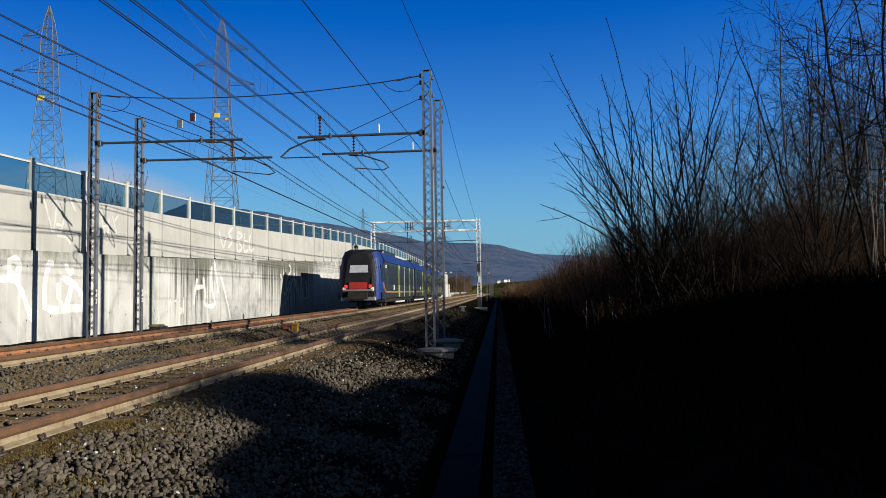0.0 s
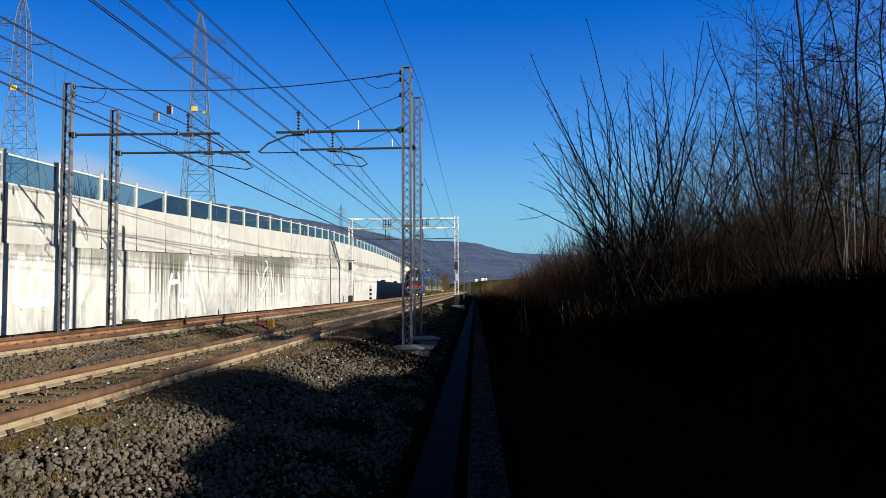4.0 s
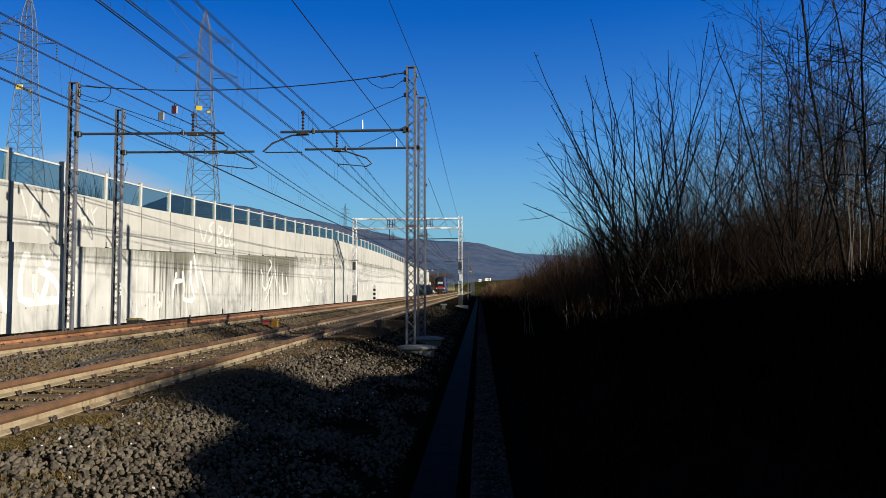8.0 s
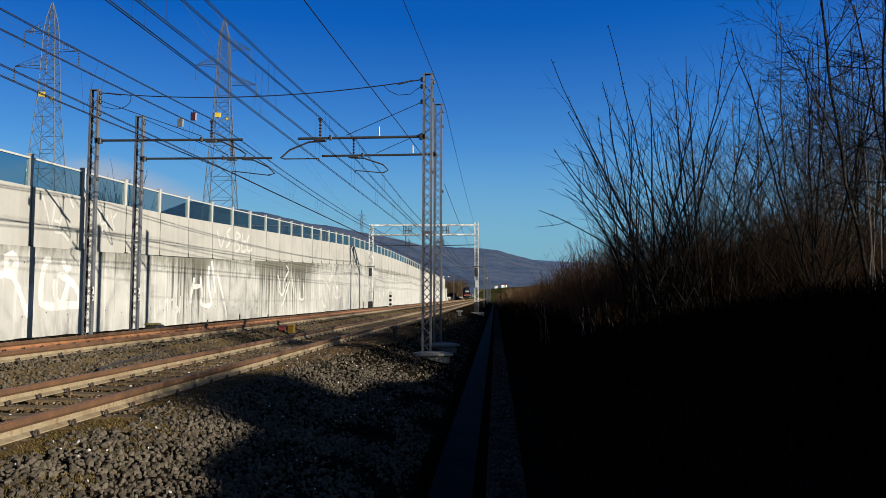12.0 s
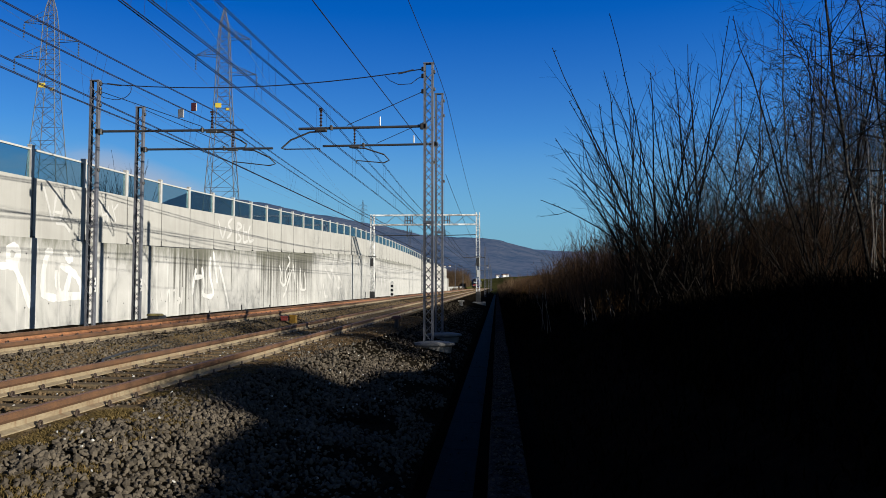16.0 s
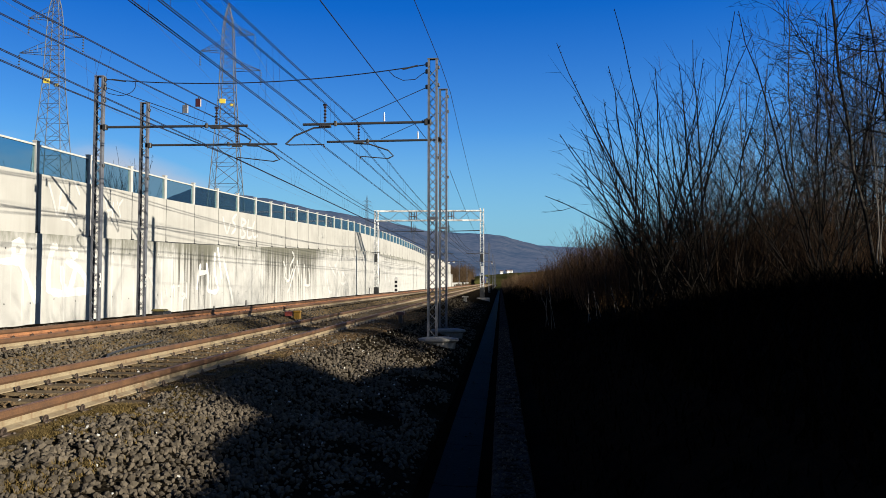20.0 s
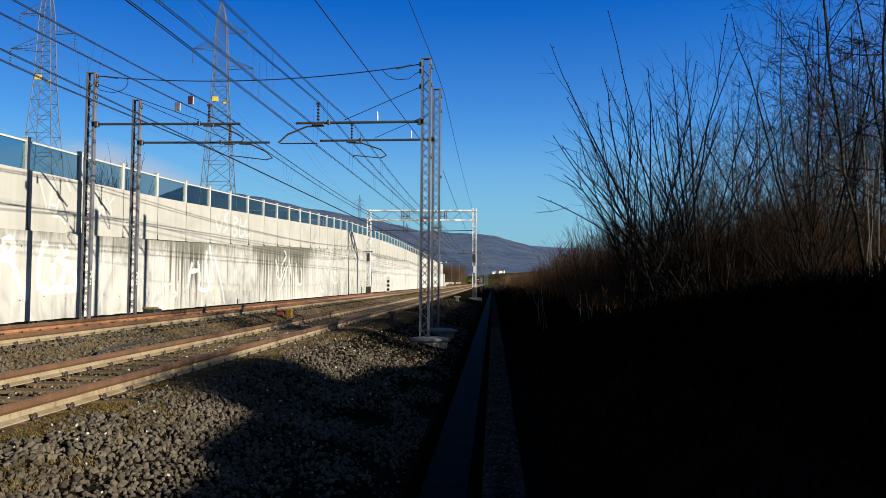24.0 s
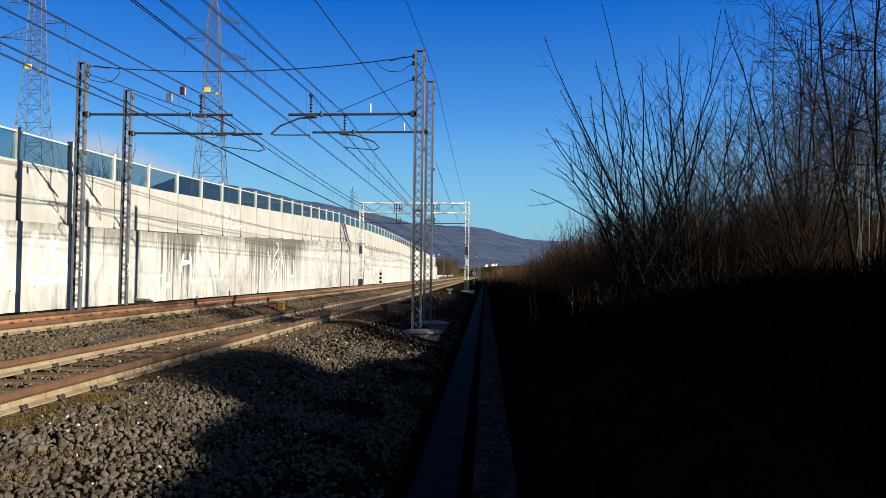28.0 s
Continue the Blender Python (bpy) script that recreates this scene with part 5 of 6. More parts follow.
for b, (x, y) in ((dense_bush(13, 46, 3.0, 1.0), (4.6, 24.0)), (dense_bush(14, 40, 3.0, 1.15), (4.0, 29.0)), (make_shrub(15, 8, 5.4, 0.75, 3, 0.020, (4, 6), 0.12, 0.14), (9.0, 26.0))):
    fine.append(place_bush("bare_bush", b, pose(x, y, stand(x, y)) if x < 8 else spot(x, y, 2.2, 0, 0.68), BUSH, "bush", "fine-twigged bushes on the bank", M_BARK_PALE))
for x, y, k in ((10.2, 20.5, 2), (7.6, 23.5, 1)):
    copy_thing(firsts[k], spot(x, y, 1.0, R.uniform(0, 360)))
for x, y in ((9.2, 22.0), (9.5, 33.0), (12.0, 36.0), (15.5, 33.5), (8.6, 37.0), (16.5, 38.0), (13.0, 30.0), (12.5, 25.0), (8.0, 30.0), (14.0, 28.0)):
    copy_thing(fine[2], spot(x, y, 2.2 if x < 11 or y < 29 else 1.6, R.uniform(0, 360), 0.75))
# the brush along the bank rises away from the ditch
for i in range(92):
    y = 19.5 + 0.36 * i + 0.0052 * i * i + R.uniform(-0.8, 0.8)
    x = R.uniform(1.7, 3.4) if i % 2 else R.uniform(3.0, 5.8)
    h = min(3.5, max(0.7, (0.95 * x - 0.35) * (1 - 0.28 * smoothstep(28, 46, y)))) * R.uniform(0.75, 1.1)
    copy_thing(fine[R.choice((0, 1))], pose(x, y, stand(x, y), 0, 0, R.uniform(0, 360)) @ Matrix.Scale(h / 3.0, 4))
# shade among the shrubs comes from these bushes' darker twig colour
dark = place_bush("dark_bush", dense_bush(18, 50, 3.0, 1.2), pose(6.6, 19.0, stand(6.6, 19.0)), "dense leafless bush with shade in its twig colour", "bush", "dark bushes on the bank", M_BARK)
for i in range(9):
    x, y = 3.9 + 0.34 * i + R.uniform(-0.2, 0.2), R.uniform(19.4, 21.4)
    copy_thing(dark, pose(x, y, stand(x, y), 0, 0, R.uniform(0, 360)) @ Matrix.Scale(R.uniform(1.0, 1.3), 4))
for i in range(40):
    x, y = R.uniform(4.2, 11.0), R.uniform(16.8, 27)
    copy_thing(dark, pose(x, y, stand(x, y), 0, 0, R.uniform(0, 360)) @ Matrix.Scale(R.uniform(0.8, 1.15), 4))
for i in range(14):
    x, y = R.uniform(6.6, 11.5), R.uniform(13.8, 18.5)
    copy_thing(fine[i % 2], pose(x, y, stand(x, y), 0, 0, R.uniform(0, 360)) @ Matrix.Scale(R.uniform(0.45, 0.8), 4))
for i in range(26):
    y = 46 + 2.1 * i + R.uniform(-1.0, 1.0)
    x = R.uniform(1.9, 5.5)
    copy_thing(fine[i % 2], pose(x, y, stand(x, y), 0, 0, R.uniform(0, 360)) @ Matrix.Scale(R.uniform(0.5, 0.8) * (0.45 + 0.13 * x), 4))
hedge = place_bush("bare_bush", dense_bush(16, 110, 5.0, 1.7), pose(11.0, 24.0, stand(11.0, 24.0)), "tall leafless thicket of grey-brown twigs on the bank", "bush", "tall thickets on the bank", M_BARK_PALE)
for i in range(16):
    u = R.random()
    x, y = 7.5 + 12.0 * u + R.uniform(-1, 1), 21 + 16 * R.random() + 3 * u
    copy_thing(hedge, pose(x, y, stand(x, y), 0, 0, R.uniform(0, 360)) @ Matrix.Scale(R.uniform(0.6, 1.0), 4))
for i in range(18):
    x, y = R.uniform(9.0, 16.0), R.uniform(21, 34)
    copy_thing(fine[R.choice((0, 1))], spot(x, y, 2.2, R.uniform(0, 360), R.uniform(0.9, 1.3)))
for i, (x, y, h) in enumerate(((1.28, 21.3, 1.15), (1.38, 20.2, 1.25), (2.08, 17.9, 0.7), (2.26, 17.6, 0.65), (2.58, 16.9, 0.6), (1.78, 40.0, 1.0), (1.6, 30.0, 0.9))):
    b = Shoots(60 + i)
    for k in range(2):
        b.shoot((0.1 * k, 0, -0.15), (R.uniform(-0.12, 0.12), R.uniform(-0.15, 0.15), h * (1 - 0.3 * k)), 0.008, side=False)
    place_bush("sapling", b, pose(x, y, stand(x, y)), "pale thin leafless sapling on the bank side", "sapling", "saplings on the bank", M_BARK_WHITE)

for i, stems in enumerate((((-0.04, 2.9), (0.12, 2.6), (0.3, 3.4)), ((0.02, 2.9), (0.35, 2.2)))):
    b = Shoots(80 + i)
    for k, (dx, h) in enumerate(stems):
        b.shoot((0.05 * k, 0.05 * k, -0.15), (dx, 0.2 * k, h), 0.014 - 0.003 * k, side=k == 0)
    x, y = 6.36 + 0.34 * i, 13.0 + 0.3 * i
    place_bush("sapling", b, pose(x, y, stand(x, y)), "slender white-barked sapling among the dark shrubs", "sapling", "saplings on the bank", M_BARK_WHITE)


def make_tree(seed, height, trunks, limbs, kids, level=2):
    """Slender trunks from one foot, by lean and girth, with arching limbs and hanging twigs."""
    b = Bush(seed)
    b.least = 0.0042
    rng = b.rng
    for lean, side, tall, r in trunks:
        top = Vector((lean, side, height * tall))
        bow = Vector((rng.uniform(-0.25, 0.25), rng.uniform(-0.25, 0.25), 0))
        pts = [Vector((0.25 * lean, 0.25 * side, -0.3)) + top * (i / 10) + bow * math.sin(math.pi * i / 10) + Vector((rng.gauss(0, 0.025), rng.gauss(0, 0.025), 0)) for i in range(11)]
        b.wood.tube(pts, r, 7, 0.010, caps=False)
        for j in range(limbs):
            u = rng.uniform(0.22, 0.97)
            i = min(9, int(u * 10))
            q = pts[i].lerp(pts[i + 1], u * 10 - i)
            a = rng.uniform(0, 6.283)
            b.grow(q, (math.cos(a), math.sin(a), rng.uniform(0.25, 1.1)), height * rng.uniform(0.20, 0.40) * (1.25 - 0.60 * u), max(0.008, r * 0.5 * (1.2 - u)), level, rng.uniform(-0.02, 0.14), kids, 0.13)
    return b


TREE = "leafless tree with slender grey trunks among the shrubs on the bank"
trees = []
for seed, (x, y), h, trunks in ((21, (5.3, 10.3), 6.6, ((-0.62, 0.1, 1.0, 0.026), (-0.10, -0.3, 0.92, 0.017), (0.45, 0.2, 0.75, 0.012))), (22, (6.35, 11.8), 6.0, ((0.3, 0.2, 1.0, 0.024), (-0.5, 0.1, 0.85, 0.018)))):
    trees.append(place_bush("bare_tree", make_tree(seed, h, trunks, 19, (3, 5)), pose(x, y, stand(x, y)), TREE, "tree", "bare trees on the bank", M_BARK_GREY))
for x, y, a, k in ((8.0, 17.0, 20, 1.0), (9.5, 15.5, 301, 1.05), (8.9, 19.2, 150, 1.2), (7.0, 15.6, 95, 0.85), (9.9, 24.5, 50, 1.35), (12.4, 26.5, 260, 1.3)):
    copy_thing(trees[int(a) % 2], pose(x, y, stand(x, y), 0, 0, a) @ Matrix.Scale(k, 4))


upright = place_bush("bare_tree", make_tree(24, 8.6, ((0.3, 0.1, 1.0, 0.050), (-0.5, 0.2, 0.92, 0.040), (0.1, -0.5, 0.85, 0.035)), 22, (3, 5)), pose(10.4, 30.5, stand(10.4, 30.5)), "leafless upright tree with a dense fine crown behind the shrubs", "tree", "upright trees behind the shrubs", M_BARK_PALE)
for x, y, a, k in ((13.2, 31.5, 80, 0.9), (15.6, 30.0, 200, 0.95), (8.2, 29.0, 310, 0.72), (17.5, 33.0, 140, 1.0)):
    copy_thing(upright, pose(x, y, stand(x, y), 0, 0, a) @ Matrix.Scale(k, 4))


# ---------------------------------------------------------------- undergrowth
def scatter_blades(name, zones, mat, label, category, seed, width=0.012, bend=0.5, reach=0.0):
    """Thin bent stalks, each a folded ribbon of two lengths."""
    rng = np.random.default_rng(seed)
    vs, fs = [], []
    for x0, x1, y0, y1, count, lo, hi in zones:
        for i in range(count):
            x, y = rng.uniform(x0, x1), rng.uniform(y0, y1)
            z = bed_z(x, y) if -14.6 < x < -0.9 else ground_z(x, y) - 0.03
            if -14.6 < x < 0 and noise.noise(Vector((x * 1.9, y * 1.1, 11))) + rng.uniform(-0.12, 0.12) < (-0.04 if y < 9 else 0.03):
                continue
            h = rng.uniform(lo, hi) * rng.uniform(0.5, 1.0)
            if x > 0:
                h = h if y < -2 else max(0.10, min(h, 0.29 * (x + 2.6) - 0.5 - z + reach - 0.68 * dip(y)))
            a = rng.uniform(0, 6.283)
            dx, dy = math.cos(a), math.sin(a)
            w = width * rng.uniform(0.6, 1.4)
            b = rng.uniform(0.05, bend) * h
            px, py = -dy * w, dx * w
            k = len(vs)
            m, t = (x + dx * b * 0.35, y + dy * b * 0.35, z + h * 0.6), (x + dx * b, y + dy * b, z + h)
            vs += [(x - px, y - py, z), (x + px, y + py, z), (m[0] + px * 0.7, m[1] + py * 0.7, m[2]), (m[0] - px * 0.7, m[1] - py * 0.7, m[2]), t]
            fs += [(k, k + 1, k + 2, k + 3), (k + 3, k + 2, k + 4)]
    me = bpy.data.meshes.new(name)
    me.from_pydata(vs, [], fs)
    me.materials.append(mat)
    return tagged(new(name, me), label, category, kind="stuff")


# bramble colour carries the bank's shade, well below real stalks
M_BRAMBLE = material("shade_dark_bramble", (0.00198, 0.001716, 0.00132), (0.00594, 0.00462, 0.0033), 0.95, grain=10, wear=1, bump=0, jitter=0.5)
# the tall zone behind the camera is added, unseen, to block sky light
scatter_blades("brambles", [(0.5, 2.0, 3, 30, 5000, 0.08, 0.25), (1.8, 5.0, 8, 34, 9000, 0.15, 0.6), (0.35, 3.2, 26, 70, 12000, 0.15, 0.7), (0.35, 3.0, 70, 180, 9000, 0.2, 0.9), (5.0, 16, 9, 19, 4000, 0.2, 1.0), (5.0, 16, 19, 40, 8000, 0.4, 1.5), (1.6, 6.5, 2.0, 10, 9000, 0.15, 0.5), (3.4, 9, 2.5, 10, 4000, 0.3, 1.2), (2.0, 12, -16, -3, 9000, 1.5, 5.0), (0.5, 2.6, -8, 3, 4000, 0.1, 0.4), (2.6, 9, -3, 2.2, 4000, 0.2, 0.8)], M_BRAMBLE, "dense bramble undergrowth on the bank with shade in its colour", "undergrowth", 31, 0.010, 1.3)
# thickets added out of view, capped in height to shape the ballast's shade
scatter_blades("thicket", [(5.3, 6.4, 4.7, 7.4, 5200, 1.8, 3.6)], M_BRAMBLE, "unseen thicket that shades the ballast", "undergrowth", 39, 0.014, 0.8, 0.95)
scatter_blades("thicket", [(2.9, 4.2, 2.4, 3.9, 4000, 0.8, 1.4)], M_BRAMBLE, "unseen thicket that shades the ballast", "undergrowth", 38, 0.012, 0.9, -0.10)
scatter_blades("thicket", [(2.9, 4.4, 3.8, 5.6, 4600, 0.8, 1.6)], M_BRAMBLE, "unseen thicket that shades the ballast", "undergrowth", 40, 0.012, 0.9, 0.12)
# two small bushes added out of view to dapple the ballast
for x, y, k in ((4.6, 6.3, 0.45), (5.4, 7.4, 0.55)):
    copy_thing(fine[int(y) % 2], pose(x, y, stand(x, y), 0, 0, 40 * x) @ Matrix.Scale(k, 4))
scatter_blades("far_thicket", [(-34, -15.2, 219, 300, 14000, 2.0, 6.5)], M_DRY_FAR, "brown leafless thicket past the end of the wall", "undergrowth", 36, 0.04, 1.6)
scatter_blades("dry_brush", [(1.2, 3.4, 40, 120, 4000, 0.2, 0.8), (0.6, 3.0, 120, 300, 5000, 0.4, 1.3), (2.0, 5.0, 24, 60, 3500, 0.3, 1.0), (2.0, 6.0, 60, 130, 5000, 0.3, 1.2), (2.4, 4.2, 18, 28, 1500, 0.2, 0.8), (2.4, 5.0, 30, 60, 2500, 0.2, 0.9)], M_DRY, "dry red-brown brush and grass along the bank top", "brush", 32, 0.011, 1.5, 0.6)
scatter_blades("far_brush", [(0.4, 4.0, 90, 200, 7000, 0.4, 1.6), (0.6, 12, 130, 330, 9000, 1.0, 3.2), (-32, -15.0, 330, 420, 9000, 5.0, 12.0), (-14.0, -13.0, 218, 330, 1500, 0.4, 1.6)], M_DRY_FAR, "sunlit brown brush on the bank far down the line", "brush", 37, 0.035, 1.0, 3.0)
scatter_blades("ballast_weeds", [(-4.15, -3.35, 4.0, 9.0, 60000, 0.012, 0.05), (-4.15, -3.6, 9, 14, 9000, 0.012, 0.04), (-7.7, -6.9, 8, 26, 9000, 0.02, 0.05), (-3.55, -3.0, 4, 7.5, 7000, 0.02, 0.06), (-10.8, -9.8, 12, 26, 5000, 0.02, 0.06)], M_MOSS, "low yellowish weeds and moss in the ballast", "weeds", 33, 0.004, 3.0)


# ---------------------------------------------------------------- train
M_BLUE = material("blue_paint", (0.0022, 0.0105, 0.062), (0.0034, 0.014, 0.08), 0.55, grain=20, wear=1, bump=0)
next(k for k in M_BLUE.node_tree.nodes if k.type == "BSDF_PRINCIPLED").inputs["Specular IOR Level"].default_value = 0.2
M_BLACK = material("black_paint", (0.005, 0.005, 0.006), (0.011, 0.011, 0.013), 0.5, grain=20, wear=1, bump=0)
next(k for k in M_BLACK.node_tree.nodes if k.type == "BSDF_PRINCIPLED").inputs["Specular IOR Level"].default_value = 0.06
M_GREY_CAR = material("grey_paint", (0.004574, 0.004574, 0.005336), (0.008641, 0.008641, 0.009658), 0.45, grain=20, wear=1, bump=0)
M_GREEN = material("lime_paint", (0.1379, 0.1888, 0.01089), (0.1742, 0.2251, 0.01815), 0.35, grain=20, wear=1, bump=0)
M_ORANGE = material("amber_paint", (0.2251, 0.1016, 0.00726), (0.2722, 0.1307, 0.01089), 0.4, grain=20, wear=1, bump=0)
M_CARGLASS = material("dark_window", (0.00396, 0.00462, 0.00528), (0.00792, 0.00792, 0.00858), 0.3, grain=20, wear=1, bump=0)
next(k for k in M_CARGLASS.node_tree.nodes if k.type == "BSDF_PRINCIPLED").inputs["Specular IOR Level"].default_value = 0.25
M_SCREEN = material("pale_blind", (0.1782, 0.1861, 0.198), (0.2376, 0.2455, 0.2534), 0.25, grain=20, wear=2, bump=0)
M_FASCIA = material("silver_fascia", (0.0675, 0.0675, 0.06972), (0.1215, 0.1215, 0.126), 0.5, 0.1, grain=20, wear=3, bump=0)
M_UNDER = material("underframe_grime", (0.006, 0.0055, 0.005), (0.02, 0.018, 0.015), 0.9, grain=30, wear=3, bump=0.2)


def car_ring(y, half, zlow, zroof, crown):
    return [(-half, y, zlow), (half, y, zlow), (half, y, 2.3), (half - 0.06, y, zroof - 0.55), (half - 0.34, y, zroof - 0.12), (half - 0.75, y, zroof), (-half + 0.75, y, zroof), (-half + 0.34, y, zroof - 0.12), (-half + 0.06, y, zroof - 0.55), (-half, y, 2.3)]


def build_train():
    tr = thing("diesel_train", "blue and black three-car regional train with a red tail panel", "train", at=pose(T2, 0, T2Z))
    W = 1.42
    spans = ((2.2, 19.2), (20.0, 35.6), (36.4, 53.4))
    for k, (a, b) in enumerate(spans):
        body = part("car_body", Geo().loft([car_ring(y, W, 0.62, 3.72, 0) for y in (a, (a + b) / 2, b)]), M_GREY_CAR, tr, "dark grey car side")
        part("roof", Geo().loft([[(W - 0.03, y, 3.05), (W + 0.012, y, 3.05), (W - 0.04, y, 3.20), (W - 0.33, y, 3.66), (W - 0.75, y, 3.76), (-W + 0.75, y, 3.76), (-W + 0.33, y, 3.66), (-W + 0.04, y, 3.20), (-W - 0.012, y, 3.05), (-W + 0.03, y, 3.05)] for y in (a - 0.01, b + 0.01)]), M_BLUE, body, "blue roof edge")
        for s in (-1, 1):
            part("window_band", Geo().box((s * W - 0.01, a + 1.6, 1.55), (s * W + 0.012, b - 0.6, 2.85)), M_CARGLASS, body, "dark glass window band")
            part("stripe", Geo().box((s * W - 0.01, a + 0.4, 0.98), (s * W + 0.008, b - 0.2, 1.06)), M_ORANGE, body, "thin amber stripe")
            for dy in (0.40, 0.78):
                yd = a + (b - a) * dy
                part("door", Geo().box((s * W - 0.01, yd - 0.35, 0.66), (s * W + 0.02, yd + 0.35, 3.0)), M_GREEN, body, "lime green sliding door")
                part("door_window", Geo().box((s * (W + 0.015) - 0.01, yd - 0.16, 1.55), (s * (W + 0.015) + 0.012, yd + 0.16, 2.7)), M_CARGLASS, body)
                part("door_edge", Geo().box((s * W - 0.01, yd + 3.0, 0.66), (s * W + 0.02, yd + 3.16, 3.0)), M_PALE_STEEL, body, "pale door edge")
            part("notice", Geo().box((s * W - 0.01, a + 3.9, 1.15), (s * W + 0.016, a + 4.2, 1.5)), M_WHITE, body, "small white notice")
        part("roof_unit", Geo().chamfer((-0.85, a + 3, 3.70), (0.85, a + 9, 4.02), 0.1), M_GREY_CAR, body, "low roof equipment box")
        part("skirt", Geo().box((-1.25, a + 0.8, 0.35), (1.25, b - 0.8, 0.64)), M_UNDER, body, "grimy underfloor equipment")
    for y in (19.6, 36.0):
        part("gangway", Geo().box((-1.15, y - 0.42, 0.8), (1.15, y + 0.42, 3.5)), M_BLACK, tr, "black folding gangway")
    for y in (5.2, 19.6, 36.0, 50.5):
        bg = part("bogie", Geo().box((-1.15, y - 1.5, 0.38), (-0.95, y + 1.5, 0.62)).box((0.95, y - 1.5, 0.38), (1.15, y + 1.5, 0.62)).box((-1.0, y - 0.2, 0.4), (1.0, y + 0.2, 0.6)), M_UNDER, tr)
        for dy in (-0.95, 0.95):
            for s in (-0.75, 0.75):
                g = Geo().tube([(s - 0.07, y + dy, 0.40), (s + 0.07, y + dy, 0.40)], 0.40, 16)
                part("wheel", g, M_DARK_STEEL, bg)
    for end, y0, s in (("tail", 2.2, 1), ("front", 53.4, -1)):
        def ring(d, hw, zr, rake, grow=0.0, low=0.55):
            hw, zr = hw + grow, zr + grow
            q = [(-hw, low), (hw, low), (hw, 1.5), (hw - 0.03, 2.3), (hw - 0.16, zr - 0.55), (hw - 0.34, zr - 0.16), (hw - 0.66, zr), (-hw + 0.66, zr), (-hw + 0.34, zr - 0.16), (-hw + 0.16, zr - 0.55), (-hw + 0.03, 2.3), (-hw, 1.5)]
            return [(x, y0 - s * (d - rake * max(0.0, z - 1.3)), z) for x, z in q]

        cab = part("cab", Geo().loft([ring(0, 1.42, 3.74, 0), ring(0.8, 1.41, 3.80, 0.04), ring(1.4, 1.36, 3.80, 0.11), ring(1.85, 1.17, 3.74, 0.20), ring(2.08, 0.98, 3.64, 0.26), ring(2.14, 0.86, 3.58, 0.27)]), M_BLACK, tr, "black rounded cab with glazed face")
        pillar = [ring(0.30, 1.42, 3.79, 0.03, 0.012), ring(1.0, 1.40, 3.81, 0.06, 0.012), ring(1.45, 1.352, 3.80, 0.115, 0.014), ring(1.75, 1.232, 3.76, 0.182, 0.016), ring(1.95, 1.09, 3.70, 0.225, 0.012)]
        for q in (1, -1):
            strip = [[(q * p[0], p[1], p[2]) for p in r[1:6]] for r in pillar]
            strip = [r if q > 0 else r[::-1] for r in strip]
            part("blue_band", Geo().loft(strip, caps=False, closed=False), M_BLUE, cab, "blue corner of the cab")
        for q in (-1, 1):
            part("sill", Geo().box((q * 1.43 - 0.02, min(y0, y0 - s * 1.5), 0.56), (q * 1.43 + 0.02, max(y0, y0 - s * 1.5), 1.0)), M_GREY_CAR, cab)
            sw = [(q * 1.435, y0 + s * 0.5, 1.02), (q * 1.43, y0 - s * 0.2, 1.04), (q * 1.43, y0 - s * 0.7, 1.30), (q * 1.42, y0 - s * 1.0, 1.62)]
            part("swoosh", Geo().tube(sw, 0.06, 5), M_ORANGE, cab, "amber swoosh")
        face = lambda zl, zh, yl, yh, wl, wh, t: [[(-wl, y0 - s * yl, zl), (wl, y0 - s * yl, zl), (wh, y0 - s * yh, zh), (-wh, y0 - s * yh, zh)], [(-wl, y0 - s * (yl - t), zl), (wl, y0 - s * (yl - t), zl), (wh, y0 - s * (yh - t), zh), (-wh, y0 - s * (yh - t), zh)]]
        part("windscreen", Geo().loft(face(2.28, 2.76, 1.90, 1.77, 0.60, 0.57, 0.06)), M_SCREEN, cab, "pale blind behind the windscreen")
        part("tail_panel", Geo().box((-0.58, min(y0 - s * 2.10, y0 - s * 2.16), 1.24), (0.58, max(y0 - s * 2.10, y0 - s * 2.16), 1.66)), M_RED if s > 0 else M_BLUE, cab, "bright red panel" if s > 0 else "")
        for lx in (-0.78, 0.78):
            part("tail_lamp", Geo().box((lx - 0.10, min(y0 - s * 2.08, y0 - s * 2.14), 1.28), (lx + 0.10, max(y0 - s * 2.08, y0 - s * 2.14), 1.5)), M_LAMP_RED, cab, "red tail lamp")
            part("buffer_lamp", Geo().box((lx * 1.15 - 0.10, min(y0 - s * 1.85, y0 - s * 2.12), 1.08), (lx * 1.15 + 0.10, max(y0 - s * 1.85, y0 - s * 2.12), 1.34)), M_WHITE, cab, "white lamp housing")
        span = lambda p, q: (min(y0 - s * p, y0 - s * q), max(y0 - s * p, y0 - s * q))
        f0, f1 = span(1.6, 2.17)
        part("fascia", Geo().chamfer((-1.08, f0, 0.74), (1.08, f1, 1.10), 0.06), M_BLACK, cab, "black lower fascia")
        part("fascia_band", Geo().chamfer((-0.95, f0, 1.10), (0.95, f1, 1.21), 0.03), M_FASCIA, cab, "grey band under the tail panel")
        part("bumper", Geo().chamfer((-1.12, f0, 0.50), (1.12, f1, 0.74), 0.06), M_FASCIA, cab, "silver-grey bumper lip")
        for lx in (-0.45, 0.0, 0.45):
            f0, f1 = span(2.16, 2.20)
            part("step_plate", Geo().box((lx - 0.10, f0, 0.80), (lx + 0.10, f1, 0.92)), M_FASCIA, cab)
